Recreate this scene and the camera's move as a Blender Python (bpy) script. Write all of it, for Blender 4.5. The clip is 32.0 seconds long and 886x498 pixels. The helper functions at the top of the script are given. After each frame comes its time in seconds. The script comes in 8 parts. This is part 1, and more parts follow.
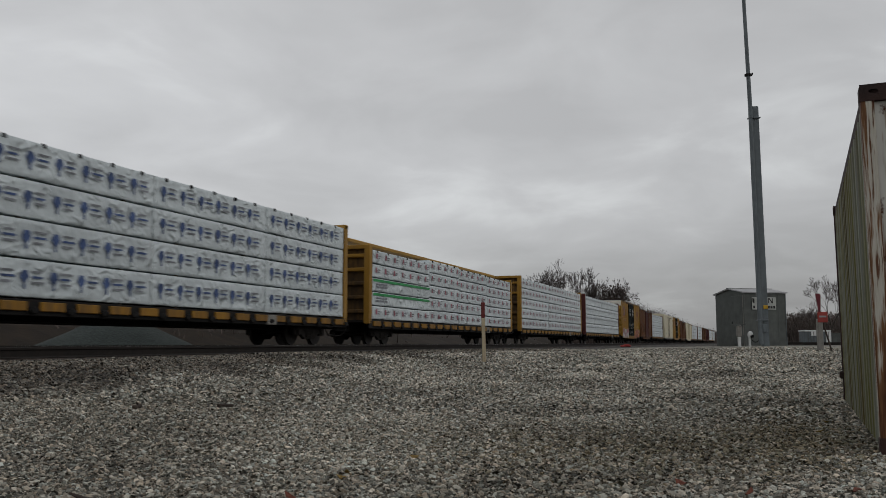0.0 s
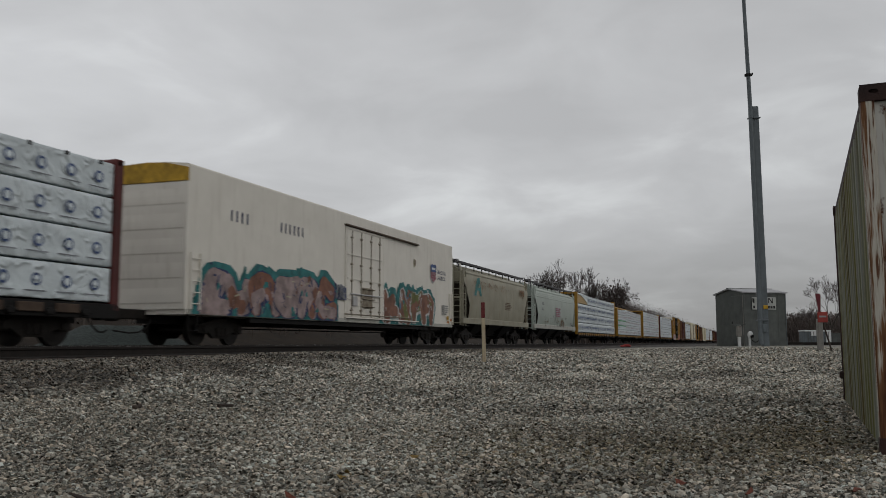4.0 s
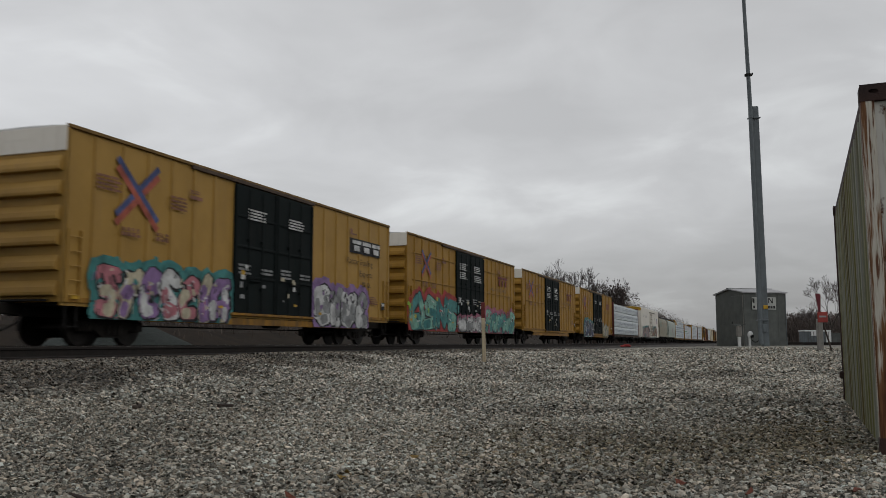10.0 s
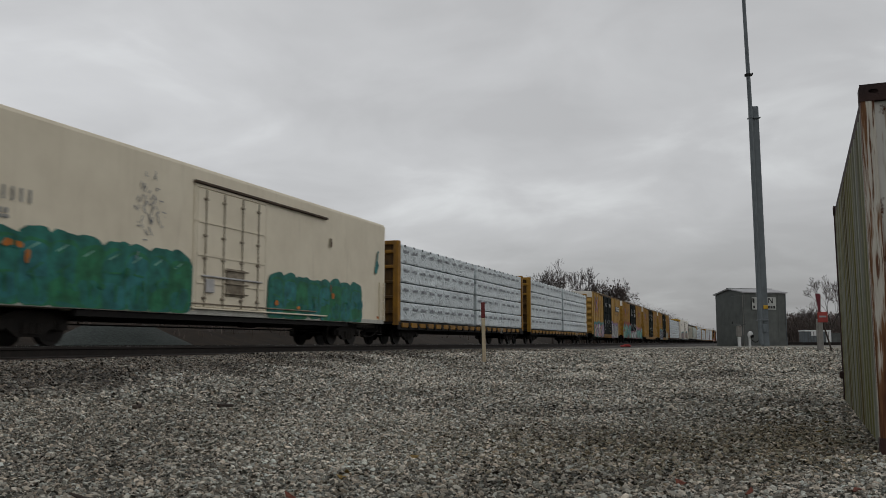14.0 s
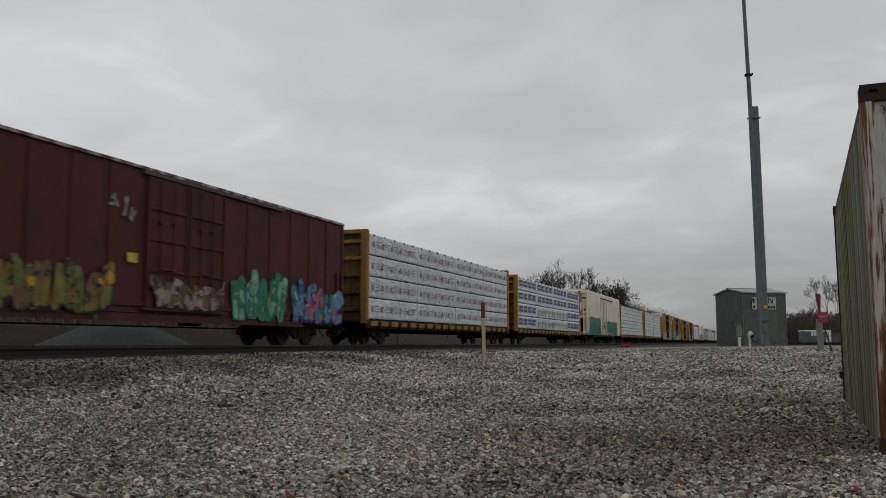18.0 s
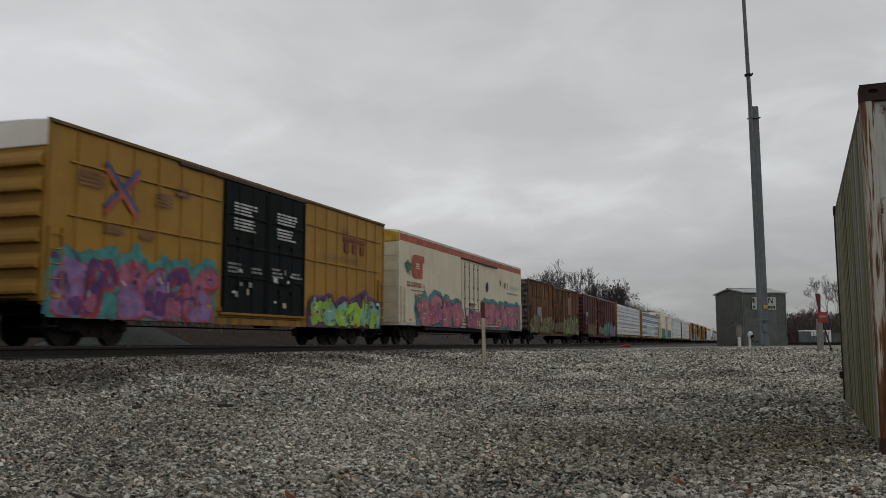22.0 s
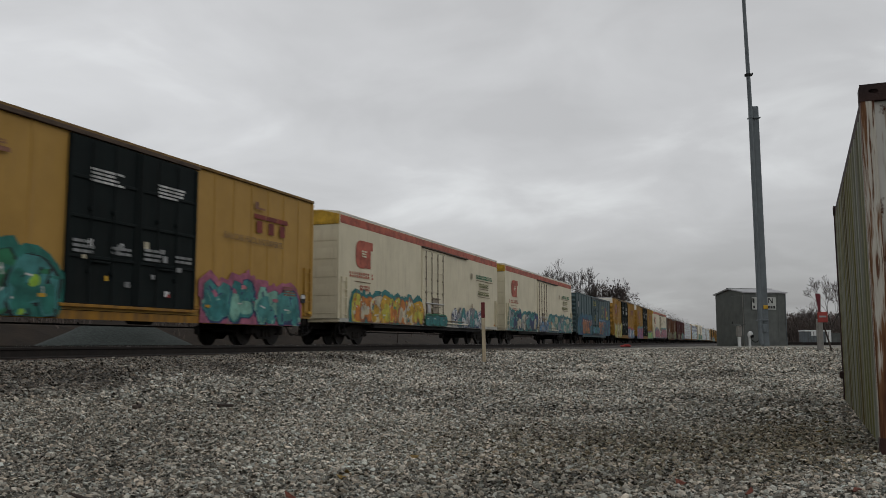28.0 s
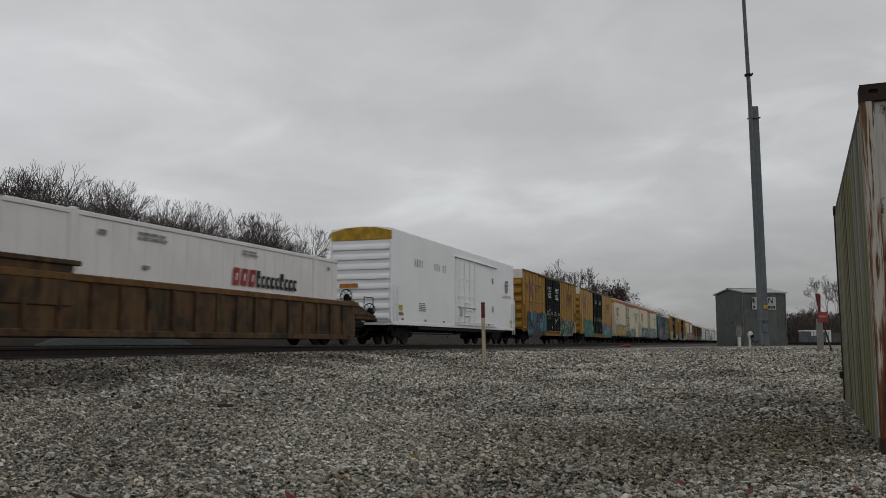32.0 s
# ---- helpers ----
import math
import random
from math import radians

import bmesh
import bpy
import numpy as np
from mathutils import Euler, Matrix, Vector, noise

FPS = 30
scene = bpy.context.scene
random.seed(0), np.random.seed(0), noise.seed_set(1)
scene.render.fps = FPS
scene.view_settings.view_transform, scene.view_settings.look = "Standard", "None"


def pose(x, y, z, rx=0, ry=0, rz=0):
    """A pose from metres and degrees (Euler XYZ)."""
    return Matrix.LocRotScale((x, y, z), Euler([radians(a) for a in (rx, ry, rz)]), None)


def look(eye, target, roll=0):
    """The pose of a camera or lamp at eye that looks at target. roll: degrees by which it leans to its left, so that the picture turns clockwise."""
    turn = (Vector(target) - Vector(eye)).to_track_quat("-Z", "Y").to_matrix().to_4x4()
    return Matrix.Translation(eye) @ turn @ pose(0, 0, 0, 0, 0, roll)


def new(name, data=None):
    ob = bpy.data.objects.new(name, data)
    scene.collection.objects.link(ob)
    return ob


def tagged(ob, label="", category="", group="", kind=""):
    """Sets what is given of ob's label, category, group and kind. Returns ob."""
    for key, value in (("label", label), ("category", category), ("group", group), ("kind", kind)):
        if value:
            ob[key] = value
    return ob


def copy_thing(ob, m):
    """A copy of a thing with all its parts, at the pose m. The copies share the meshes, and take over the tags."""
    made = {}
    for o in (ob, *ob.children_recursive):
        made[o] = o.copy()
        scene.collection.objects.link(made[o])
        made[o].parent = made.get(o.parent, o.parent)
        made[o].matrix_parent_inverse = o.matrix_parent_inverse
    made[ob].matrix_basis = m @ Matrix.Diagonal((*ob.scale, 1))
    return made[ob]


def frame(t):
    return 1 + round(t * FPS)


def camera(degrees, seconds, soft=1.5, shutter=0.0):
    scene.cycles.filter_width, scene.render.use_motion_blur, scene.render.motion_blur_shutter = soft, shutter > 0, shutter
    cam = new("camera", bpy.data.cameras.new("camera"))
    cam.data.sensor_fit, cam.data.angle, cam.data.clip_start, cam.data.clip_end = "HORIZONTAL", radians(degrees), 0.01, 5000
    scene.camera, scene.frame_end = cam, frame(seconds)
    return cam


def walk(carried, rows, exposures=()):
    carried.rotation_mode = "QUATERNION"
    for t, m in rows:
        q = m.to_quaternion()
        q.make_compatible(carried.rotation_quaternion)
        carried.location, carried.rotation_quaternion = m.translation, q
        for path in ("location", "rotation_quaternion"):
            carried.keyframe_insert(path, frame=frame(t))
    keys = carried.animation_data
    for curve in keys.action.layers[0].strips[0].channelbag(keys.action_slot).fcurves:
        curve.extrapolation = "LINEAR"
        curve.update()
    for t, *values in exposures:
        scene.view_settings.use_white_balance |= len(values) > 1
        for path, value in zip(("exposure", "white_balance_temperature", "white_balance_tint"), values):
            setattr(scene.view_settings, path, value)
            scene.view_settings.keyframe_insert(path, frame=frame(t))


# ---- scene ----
SECONDS = 32.0
cam = camera(53.64, SECONDS, soft=0.8, shutter=0.24)

# ---- the camera stands still on the gravel lot ----
EYE = (0.0, 0.0, 0.77)
HEAD, PITCH = radians(19.44), math.atan(166 / 1550.8)
AIM = (-math.sin(HEAD), math.cos(HEAD), 0.77 + math.tan(PITCH))
# the film's camera opens and closes a little as pale and dark cars pass
EXPOSURES = [(0.0, -0.08), (6.0, -0.08), (7.0, 0.0), (8.0, 0.04), (9.0, 0.06), (11.0, 0.06), (12.0, 0.0), (13.0, -0.03), (18.0, -0.03), (20.0, 0.02), (22.0, 0.02), (23.0, 0.06), (30.0, 0.07), (31.0, -0.08), (32.0, -0.09)]
walk(cam, [(0.0, look(EYE, AIM)), (SECONDS, look(EYE, AIM))], EXPOSURES)

# ---- overcast daylight ----
SUN_EL, SUN_AZ = radians(38), radians(100)
world = bpy.data.worlds.new("overcast_sky")
scene.world = world
world.use_nodes = True


def sky_nodes():
    nt = world.node_tree
    nt.nodes.clear()
    N, L = nt.nodes.new, nt.links.new
    out, bg = N("ShaderNodeOutputWorld"), N("ShaderNodeBackground")
    sky = N("ShaderNodeTexSky")
    sky.sky_type, sky.sun_disc = "NISHITA", False
    sky.sun_elevation, sky.sun_rotation = SUN_EL, SUN_AZ
    dim = N("ShaderNodeVectorMath")
    dim.operation = "SCALE"
    dim.inputs["Scale"].default_value = 0.09
    L(sky.outputs[0], dim.inputs[0])
    tc = N("ShaderNodeTexCoord")
    sep = N("ShaderNodeSeparateXYZ")
    L(tc.outputs["Generated"], sep.inputs[0])
    up = N("ShaderNodeMath")
    up.operation = "MAXIMUM"
    up.inputs[1].default_value = 0.0
    L(sep.outputs["Z"], up.inputs[0])
    lift = N("ShaderNodeMath")
    lift.operation = "ADD"
    lift.inputs[1].default_value = 0.22
    L(up.outputs[0], lift.inputs[0])
    flat = N("ShaderNodeVectorMath")
    flat.operation = "DIVIDE"
    comb = N("ShaderNodeCombineXYZ")
    for k in range(3):
        L(lift.outputs[0], comb.inputs[k])
    L(tc.outputs["Generated"], flat.inputs[0])
    L(comb.outputs[0], flat.inputs[1])
    mp = N("ShaderNodeMapping")
    mp.inputs["Scale"].default_value = (1.0, 1.0, 0.6)
    mp.inputs["Location"].default_value = (5.3, 2.2, 0.0)
    L(flat.outputs[0], mp.inputs[0])
    n1, n2 = N("ShaderNodeTexNoise"), N("ShaderNodeTexNoise")
    n1.inputs["Scale"].default_value, n1.inputs["Detail"].default_value, n1.inputs["Roughness"].default_value = 2.3, 5.0, 0.5
    n1.inputs["Distortion"].default_value = 0.35
    n2.inputs["Scale"].default_value, n2.inputs["Detail"].default_value = 0.55, 2.0
    L(mp.outputs[0], n1.inputs[0]), L(mp.outputs[0], n2.inputs[0])
    half = N("ShaderNodeMix")
    half.inputs["Factor"].default_value = 0.33
    L(n1.outputs[0], half.inputs["A"]), L(n2.outputs[0], half.inputs["B"])
    ramp = N("ShaderNodeValToRGB")
    e = ramp.color_ramp.elements
    e[0].position, e[0].color = 0.38, (0.51, 0.512, 0.517, 1)
    e[1].position, e[1].color = 0.63, (0.70, 0.712, 0.717, 1)
    m = e.new(0.52)
    m.color = (0.585, 0.589, 0.596, 1)
    L(half.outputs[0], ramp.inputs[0])
    mix = N("ShaderNodeMix")
    mix.data_type = "RGBA"
    mix.inputs["Factor"].default_value = 0.93
    L(dim.outputs[0], mix.inputs["A"]), L(ramp.outputs[0], mix.inputs["B"])
    low = N("ShaderNodeMapRange")
    low.interpolation_type = "SMOOTHSTEP"
    low.inputs["From Min"].default_value, low.inputs["From Max"].default_value = -0.02, 0.17
    low.inputs["To Min"].default_value, low.inputs["To Max"].default_value = 0.56, 1.0
    L(sep.outputs["Z"], low.inputs["Value"])
    haze = N("ShaderNodeVectorMath")
    haze.operation = "SCALE"
    L(mix.outputs["Result"], haze.inputs[0]), L(low.outputs[0], haze.inputs["Scale"])
    L(haze.outputs[0], bg.inputs[0])
    # the cloud thins towards the west
    west = N("ShaderNodeVectorMath")
    west.operation = "DOT_PRODUCT"
    west.inputs[1].default_value = (-0.943, -0.333, 0.25)
    L(tc.outputs["Generated"], west.inputs[0])
    glow = N("ShaderNodeMapRange")
    glow.inputs["From Min"].default_value, glow.inputs["From Max"].default_value = -0.6, 0.6
    glow.inputs["To Min"].default_value, glow.inputs["To Max"].default_value = 0.86, 1.16
    L(west.outputs["Value"], glow.inputs["Value"]), L(glow.outputs[0], bg.inputs["Strength"])
    L(bg.outputs[0], out.inputs[0])


sky_nodes()
sun = new("sun", bpy.data.lights.new("sun", "SUN"))
sun.data.energy, sun.data.angle, sun.data.color = 0.36, radians(60), (1.0, 0.97, 0.93)
sun.matrix_world = look((0, 0, 50), (-math.sin(SUN_AZ) * math.cos(SUN_EL), -math.cos(SUN_AZ) * math.cos(SUN_EL), 50 - math.sin(SUN_EL)))


# ---- materials ----
def surf(name, c1, c2=None, scale=3.0, rough=0.6, metal=0.0, bump=0.0, bump_scale=40.0, streak=None, amount=0.5, low=0.45, island=0.0, own=0.0, detail=6.0, stretch=(1, 1, 1), spread=0.18, shine=0.25, crinkle=False):
    """Two tones mixed by noise, streaks or stains of a third colour, fine relief; island and own vary the tone per piece."""
    m = bpy.data.materials.new(name)
    m.use_nodes = True
    nt = m.node_tree
    N, L = nt.nodes.new, nt.links.new
    b = nt.nodes["Principled BSDF"]
    b.inputs["Roughness"].default_value, b.inputs["Metallic"].default_value = rough, metal
    b.inputs["Specular IOR Level"].default_value = shine
    tc = N("ShaderNodeTexCoord")
    info = N("ShaderNodeObjectInfo")
    off = N("ShaderNodeVectorMath")
    off.operation = "MULTIPLY_ADD"
    off.inputs[1].default_value = (1, 1, 1)
    comb = N("ShaderNodeCombineXYZ")
    r10 = N("ShaderNodeMath")
    r10.operation = "MULTIPLY"
    r10.inputs[1].default_value = 37.0
    L(info.outputs["Random"], r10.inputs[0])
    for k in range(3):
        L(r10.outputs[0], comb.inputs[k])
    L(tc.outputs["Object"], off.inputs[0]), L(comb.outputs[0], off.inputs[2])
    mp = N("ShaderNodeMapping")
    mp.inputs["Scale"].default_value = stretch
    L(off.outputs[0], mp.inputs[0])
    n = N("ShaderNodeTexNoise")
    n.inputs["Scale"].default_value, n.inputs["Detail"].default_value = scale, detail
    n.inputs["Roughness"].default_value = 0.6
    L(mp.outputs[0], n.inputs[0])
    ramp = N("ShaderNodeValToRGB")
    c2 = c2 or tuple(0.72 * v for v in c1)
    e = ramp.color_ramp.elements
    e[0].position, e[0].color = 0.5 - spread, (*c2, 1)
    e[1].position, e[1].color = 0.5 + spread, (*c1, 1)
    L(n.outputs[0], ramp.inputs[0])
    col = ramp.outputs[0]
    if streak:
        mp2 = N("ShaderNodeMapping")
        mp2.inputs["Scale"].default_value = (5.0, 5.0, 0.5)
        L(off.outputs[0], mp2.inputs[0])
        n2 = N("ShaderNodeTexNoise")
        n2.inputs["Scale"].default_value, n2.inputs["Detail"].default_value = 1.0, 7.0
        n2.inputs["Roughness"].default_value = 0.65
        L(mp2.outputs[0], n2.inputs[0])
        rg = N("ShaderNodeMapRange")
        rg.inputs["From Min"].default_value, rg.inputs["From Max"].default_value = low, low + 0.25
        rg.inputs["To Max"].default_value = amount
        L(n2.outputs[0], rg.inputs["Value"])
        mx = N("ShaderNodeMix")
        mx.data_type = "RGBA"
        L(rg.outputs[0], mx.inputs["Factor"]), L(col, mx.inputs["A"])
        mx.inputs["B"].default_value = (*streak, 1)
        col = mx.outputs["Result"]
    if island or own:
        hsv = N("ShaderNodeHueSaturation")
        src = N("ShaderNodeNewGeometry").outputs["Random Per Island"] if island else info.outputs["Random"]
        rg = N("ShaderNodeMapRange")
        v = island or own
        rg.inputs["To Min"].default_value, rg.inputs["To Max"].default_value = 1 - v, 1 + v
        L(src, rg.inputs["Value"]), L(rg.outputs[0], hsv.inputs["Value"]), L(col, hsv.inputs["Color"])
        col = hsv.outputs[0]
    L(col, b.inputs["Base Color"])
    if bump:
        nb = N("ShaderNodeTexNoise")
        nb.inputs["Scale"].default_value, nb.inputs["Detail"].default_value = bump_scale, 4.0
        L(off.outputs[0], nb.inputs[0])
        bp = N("ShaderNodeBump")
        bp.inputs["Strength"].default_value, bp.inputs["Distance"].default_value = bump, 0.03
        if crinkle:
            nb.noise_type, nb.normalize = "RIDGED_MULTIFRACTAL", True
            nb.inputs["Detail"].default_value, nb.inputs["Distortion"].default_value = 3.0, 0.8
            bp.inputs["Distance"].default_value = 0.13
        L(nb.outputs[0], bp.inputs["Height"]), L(bp.outputs[0], b.inputs["Normal"])
    return m


YELLOW = surf("yellow_paint", (0.33, 0.180, 0.026), (0.25, 0.133, 0.019), 0.9, 0.55, streak=(0.16, 0.10, 0.05), amount=0.45, low=0.52)
DIRTY_END = surf("dirty_pale_end_paint", (0.17, 0.155, 0.14), (0.05, 0.043, 0.038), 2.0, 0.7, streak=(0.03, 0.025, 0.02), amount=0.8, low=0.45)
END_DIRT = surf("grimed_yellow_paint", (0.155, 0.085, 0.022), (0.035, 0.022, 0.012), 1.1, 0.75, streak=(0.025, 0.017, 0.011), amount=0.8, low=0.42)
YELLOW_PALE = surf("faded_yellow_paint", (0.37, 0.220, 0.052), (0.30, 0.175, 0.038), 0.9, 0.55, streak=(0.20, 0.13, 0.07), amount=0.4, low=0.54)
YELLOW_DIRTY = surf("dirty_yellow_paint", (0.33, 0.165, 0.018), (0.20, 0.10, 0.016), 1.5, 0.65, streak=(0.09, 0.055, 0.03), amount=0.8, low=0.42)
DOOR_DARK = surf("dark_green_door_paint", (0.008, 0.0125, 0.0125), (0.005, 0.008, 0.008), 1.2, 0.75, shine=0.12, streak=(0.022, 0.02, 0.017), amount=0.35, low=0.5)
BLACK = surf("black_underframe", (0.010, 0.009, 0.008), (0.005, 0.0045, 0.0045), 2.0, 0.75, bump=0.15)
# dark brown that paints in the deep shade under the hopper ends
SLOPE_SHADE = surf("shade_brown_sheet", (0.075, 0.062, 0.05), (0.035, 0.029, 0.024), 1.6, 0.8, streak=(0.09, 0.075, 0.055), amount=0.5)
TRUCK = surf("grimy_cast_steel", (0.018, 0.0145, 0.012), (0.009, 0.008, 0.007), 5.0, 0.8, bump=0.25)
STEEL = surf("worn_wheel_steel", (0.022, 0.019, 0.017), (0.012, 0.010, 0.009), 4.0, 0.55, metal=0.5)
ROOF_GALV = surf("galvanised_roof", (0.50, 0.50, 0.50), (0.38, 0.37, 0.36), 2.0, 0.45, metal=0.3, streak=(0.25, 0.17, 0.11), amount=0.4, low=0.55)
EAVE = surf("rusty_roof_edge", (0.085, 0.058, 0.04), (0.045, 0.03, 0.022), 2.5, 0.7)
CREAM = surf("cream_paint", (0.70, 0.64, 0.505), (0.62, 0.56, 0.435), 0.8, 0.5, streak=(0.30, 0.25, 0.18), amount=0.3, low=0.55)
CREAM_R = surf("weathered_cream_paint", (0.60, 0.55, 0.405), (0.51, 0.465, 0.335), 0.8, 0.5, streak=(0.26, 0.20, 0.14), amount=0.4, low=0.52)
WHITE_OLD = surf("greyed_white_paint", (0.72, 0.69, 0.62), (0.64, 0.61, 0.545), 0.8, 0.5, streak=(0.33, 0.29, 0.23), amount=0.35, low=0.54)
WHITE_NEW = surf("clean_white_paint", (0.82, 0.83, 0.84), (0.77, 0.78, 0.79), 0.6, 0.35)
MAROON = surf("maroon_paint", (0.085, 0.017, 0.014), (0.045, 0.011, 0.010), 1.2, 0.65, streak=(0.03, 0.017, 0.014), amount=0.6, low=0.45)
ROD = surf("grimy_door_gear", (0.30, 0.265, 0.20), (0.11, 0.085, 0.06), 5.0, 0.65)
SILL_PALE = surf("chalky_sill_paint", (0.44, 0.44, 0.40), (0.34, 0.34, 0.30), 1.2, 0.6, streak=(0.16, 0.13, 0.09), amount=0.7, low=0.5)
BOARD = surf("grey_running_board", (0.075, 0.07, 0.073), (0.045, 0.042, 0.044), 3.0, 0.6)
RUSTY = surf("rusted_brown_paint", (0.19, 0.078, 0.030), (0.055, 0.026, 0.015), 0.9, 0.8, spread=0.14, streak=(0.035, 0.02, 0.014), amount=0.75, low=0.42)
BLUEGREY = surf("slate_blue_paint", (0.070, 0.108, 0.115), (0.048, 0.078, 0.085), 1.0, 0.55, streak=(0.04, 0.05, 0.05), amount=0.4, low=0.5)
BULK_RED = surf("oxide_red_paint", (0.12, 0.03, 0.028), (0.07, 0.02, 0.019), 1.3, 0.6, streak=(0.03, 0.015, 0.012), amount=0.5)
HOP_GREEN = surf("pale_grey_green_paint", (0.38, 0.425, 0.38), (0.32, 0.36, 0.32), 0.8, 0.5, streak=(0.22, 0.21, 0.17), amount=0.4, low=0.55)
HOP_GREY = surf("rust_stained_grey_paint", (0.31, 0.295, 0.225), (0.235, 0.22, 0.165), 0.8, 0.55, streak=(0.20, 0.10, 0.05), amount=0.7, low=0.55)
WELL_BROWN = surf("brown_well_paint", (0.088, 0.046, 0.020), (0.018, 0.012, 0.008), 1.3, 0.65, streak=(0.13, 0.095, 0.03), amount=0.8, low=0.50, spread=0.11)
CHORD = surf("worn_ochre_rail_paint", (0.17, 0.085, 0.022), (0.06, 0.032, 0.012), 1.6, 0.65, streak=(0.03, 0.02, 0.012), amount=0.6, low=0.5)
EAVE_YELLOW = surf("dirty_yellow_roof_edge", (0.21, 0.125, 0.035), (0.10, 0.06, 0.022), 2.5, 0.7)
EAVE_CHALK = surf("flaking_roof_edge", (0.36, 0.31, 0.31), (0.10, 0.04, 0.04), 3.5, 0.6, spread=0.08)
BOX_WHITE = surf("road_grimed_white_paint", (0.72, 0.71, 0.70), (0.62, 0.61, 0.60), 0.7, 0.45, streak=(0.50, 0.48, 0.45), amount=0.35, low=0.55)
WRAP = surf("white_lumber_wrap", (0.61, 0.67, 0.685), (0.48, 0.53, 0.545), 1.6, 0.36, bump=0.8, bump_scale=3.4, own=0.07, shine=0.5, crinkle=True, stretch=(1, 0.5, 2))
WRAP_GREY = surf("pale_grey_lumber_wrap", (0.56, 0.605, 0.625), (0.43, 0.465, 0.48), 1.6, 0.36, bump=0.8, bump_scale=3.4, shine=0.5, crinkle=True, own=0.07, stretch=(1, 0.5, 2))
WOOD = surf("fresh_sawn_wood", (0.48, 0.36, 0.20), (0.38, 0.27, 0.14), 4.0, 0.75)
TIMBER = surf("dunnage_wood", (0.10, 0.075, 0.05), (0.05, 0.04, 0.03), 6.0, 0.8)
RAILM = surf("rusty_rail_side", (0.019, 0.015, 0.0125), (0.011, 0.009, 0.008), 6.0, 0.8, bump=0.2)
RAILTOP = surf("polished_rail_head", (0.45, 0.43, 0.41), (0.32, 0.30, 0.28), 6.0, 0.3, metal=0.9)
TIE = surf("weathered_sleeper_wood", (0.07, 0.055, 0.045), (0.035, 0.028, 0.024), 5.0, 0.85, bump=0.4, own=0.25)
GALV = surf("galvanised_sheet", (0.105, 0.114, 0.108), (0.070, 0.076, 0.073), 2.2, 0.5, metal=0.25, streak=(0.05, 0.048, 0.045), amount=0.4, low=0.5)
MASTM = surf("grey_mast_paint", (0.13, 0.15, 0.16), (0.095, 0.11, 0.118), 3.0, 0.5, streak=(0.06, 0.065, 0.068), amount=0.4)
CONC = surf("weathered_concrete", (0.24, 0.23, 0.21), (0.16, 0.155, 0.14), 5.0, 0.85, bump=0.3)
BARK = surf("bare_bark", (0.075, 0.065, 0.058), (0.045, 0.039, 0.035), 3.0, 0.9, own=0.2)
TWIG = surf("bare_twigs", (0.095, 0.080, 0.076), (0.06, 0.051, 0.049), 1.5, 0.9, island=0.25)
LEAFM = surf("dead_brown_leaves", (0.07, 0.052, 0.046), (0.04, 0.031, 0.028), 1.5, 0.85, island=0.35)
BRUSHM = surf("far_winter_brush", (0.115, 0.093, 0.082), (0.075, 0.062, 0.056), 0.5, 0.95, island=0.3)
BLUEPILE = surf("blue_grey_crushed_stone", (0.046, 0.058, 0.054), (0.012, 0.016, 0.015), 12.0, 0.9, bump=1.0, bump_scale=22.0, island=0.35)
EARTH = surf("brown_bank_earth", (0.026, 0.017, 0.010), (0.010, 0.0075, 0.005), 0.8, 0.95, bump=0.6, bump_scale=6.0)


def weathered_steel(name, stops, wide, tall, patch=None, detail=5.0):
    """Old paint in upright streaks of several tones; patch: colour of rust blooms breaking through."""
    m = bpy.data.materials.new(name)
    m.use_nodes = True
    nt = m.node_tree
    N, L = nt.nodes.new, nt.links.new
    b = nt.nodes["Principled BSDF"]
    b.inputs["Roughness"].default_value, b.inputs["Specular IOR Level"].default_value = 0.7, 0.25
    tc = N("ShaderNodeTexCoord")
    mp = N("ShaderNodeMapping")
    mp.inputs["Scale"].default_value = (wide, wide, tall)
    L(tc.outputs["Object"], mp.inputs[0])
    n = N("ShaderNodeTexNoise")
    n.inputs["Scale"].default_value, n.inputs["Detail"].default_value, n.inputs["Roughness"].default_value = 1.0, detail, 0.62
    L(mp.outputs[0], n.inputs[0])
    ramp = N("ShaderNodeValToRGB")
    e = ramp.color_ramp.elements
    e[0].position, e[0].color = stops[0][0], (*stops[0][1], 1)
    e[1].position, e[1].color = stops[-1][0], (*stops[-1][1], 1)
    for at, c in stops[1:-1]:
        e.new(at).color = (*c, 1)
    L(n.outputs[0], ramp.inputs[0])
    col = ramp.outputs[0]
    if patch:
        k = N("ShaderNodeTexNoise")
        k.inputs["Scale"].default_value, k.inputs["Detail"].default_value, k.inputs["Roughness"].default_value = 3.2, 8.0, 0.65
        L(tc.outputs["Object"], k.inputs[0])
        rg = N("ShaderNodeMapRange")
        rg.inputs["From Min"].default_value, rg.inputs["From Max"].default_value = 0.50, 0.55
        L(k.outputs[0], rg.inputs["Value"])
        mx = N("ShaderNodeMix")
        mx.data_type = "RGBA"
        L(rg.outputs[0], mx.inputs["Factor"]), L(col, mx.inputs["A"])
        mx.inputs["B"].default_value = (*patch, 1)
        col = mx.outputs["Result"]
    L(col, b.inputs["Base Color"])
    bp = N("ShaderNodeBump")
    bp.inputs["Strength"].default_value, bp.inputs["Distance"].default_value = 0.25, 0.02
    L(n.outputs[0], bp.inputs["Height"]), L(bp.outputs[0], b.inputs["Normal"])
    return m


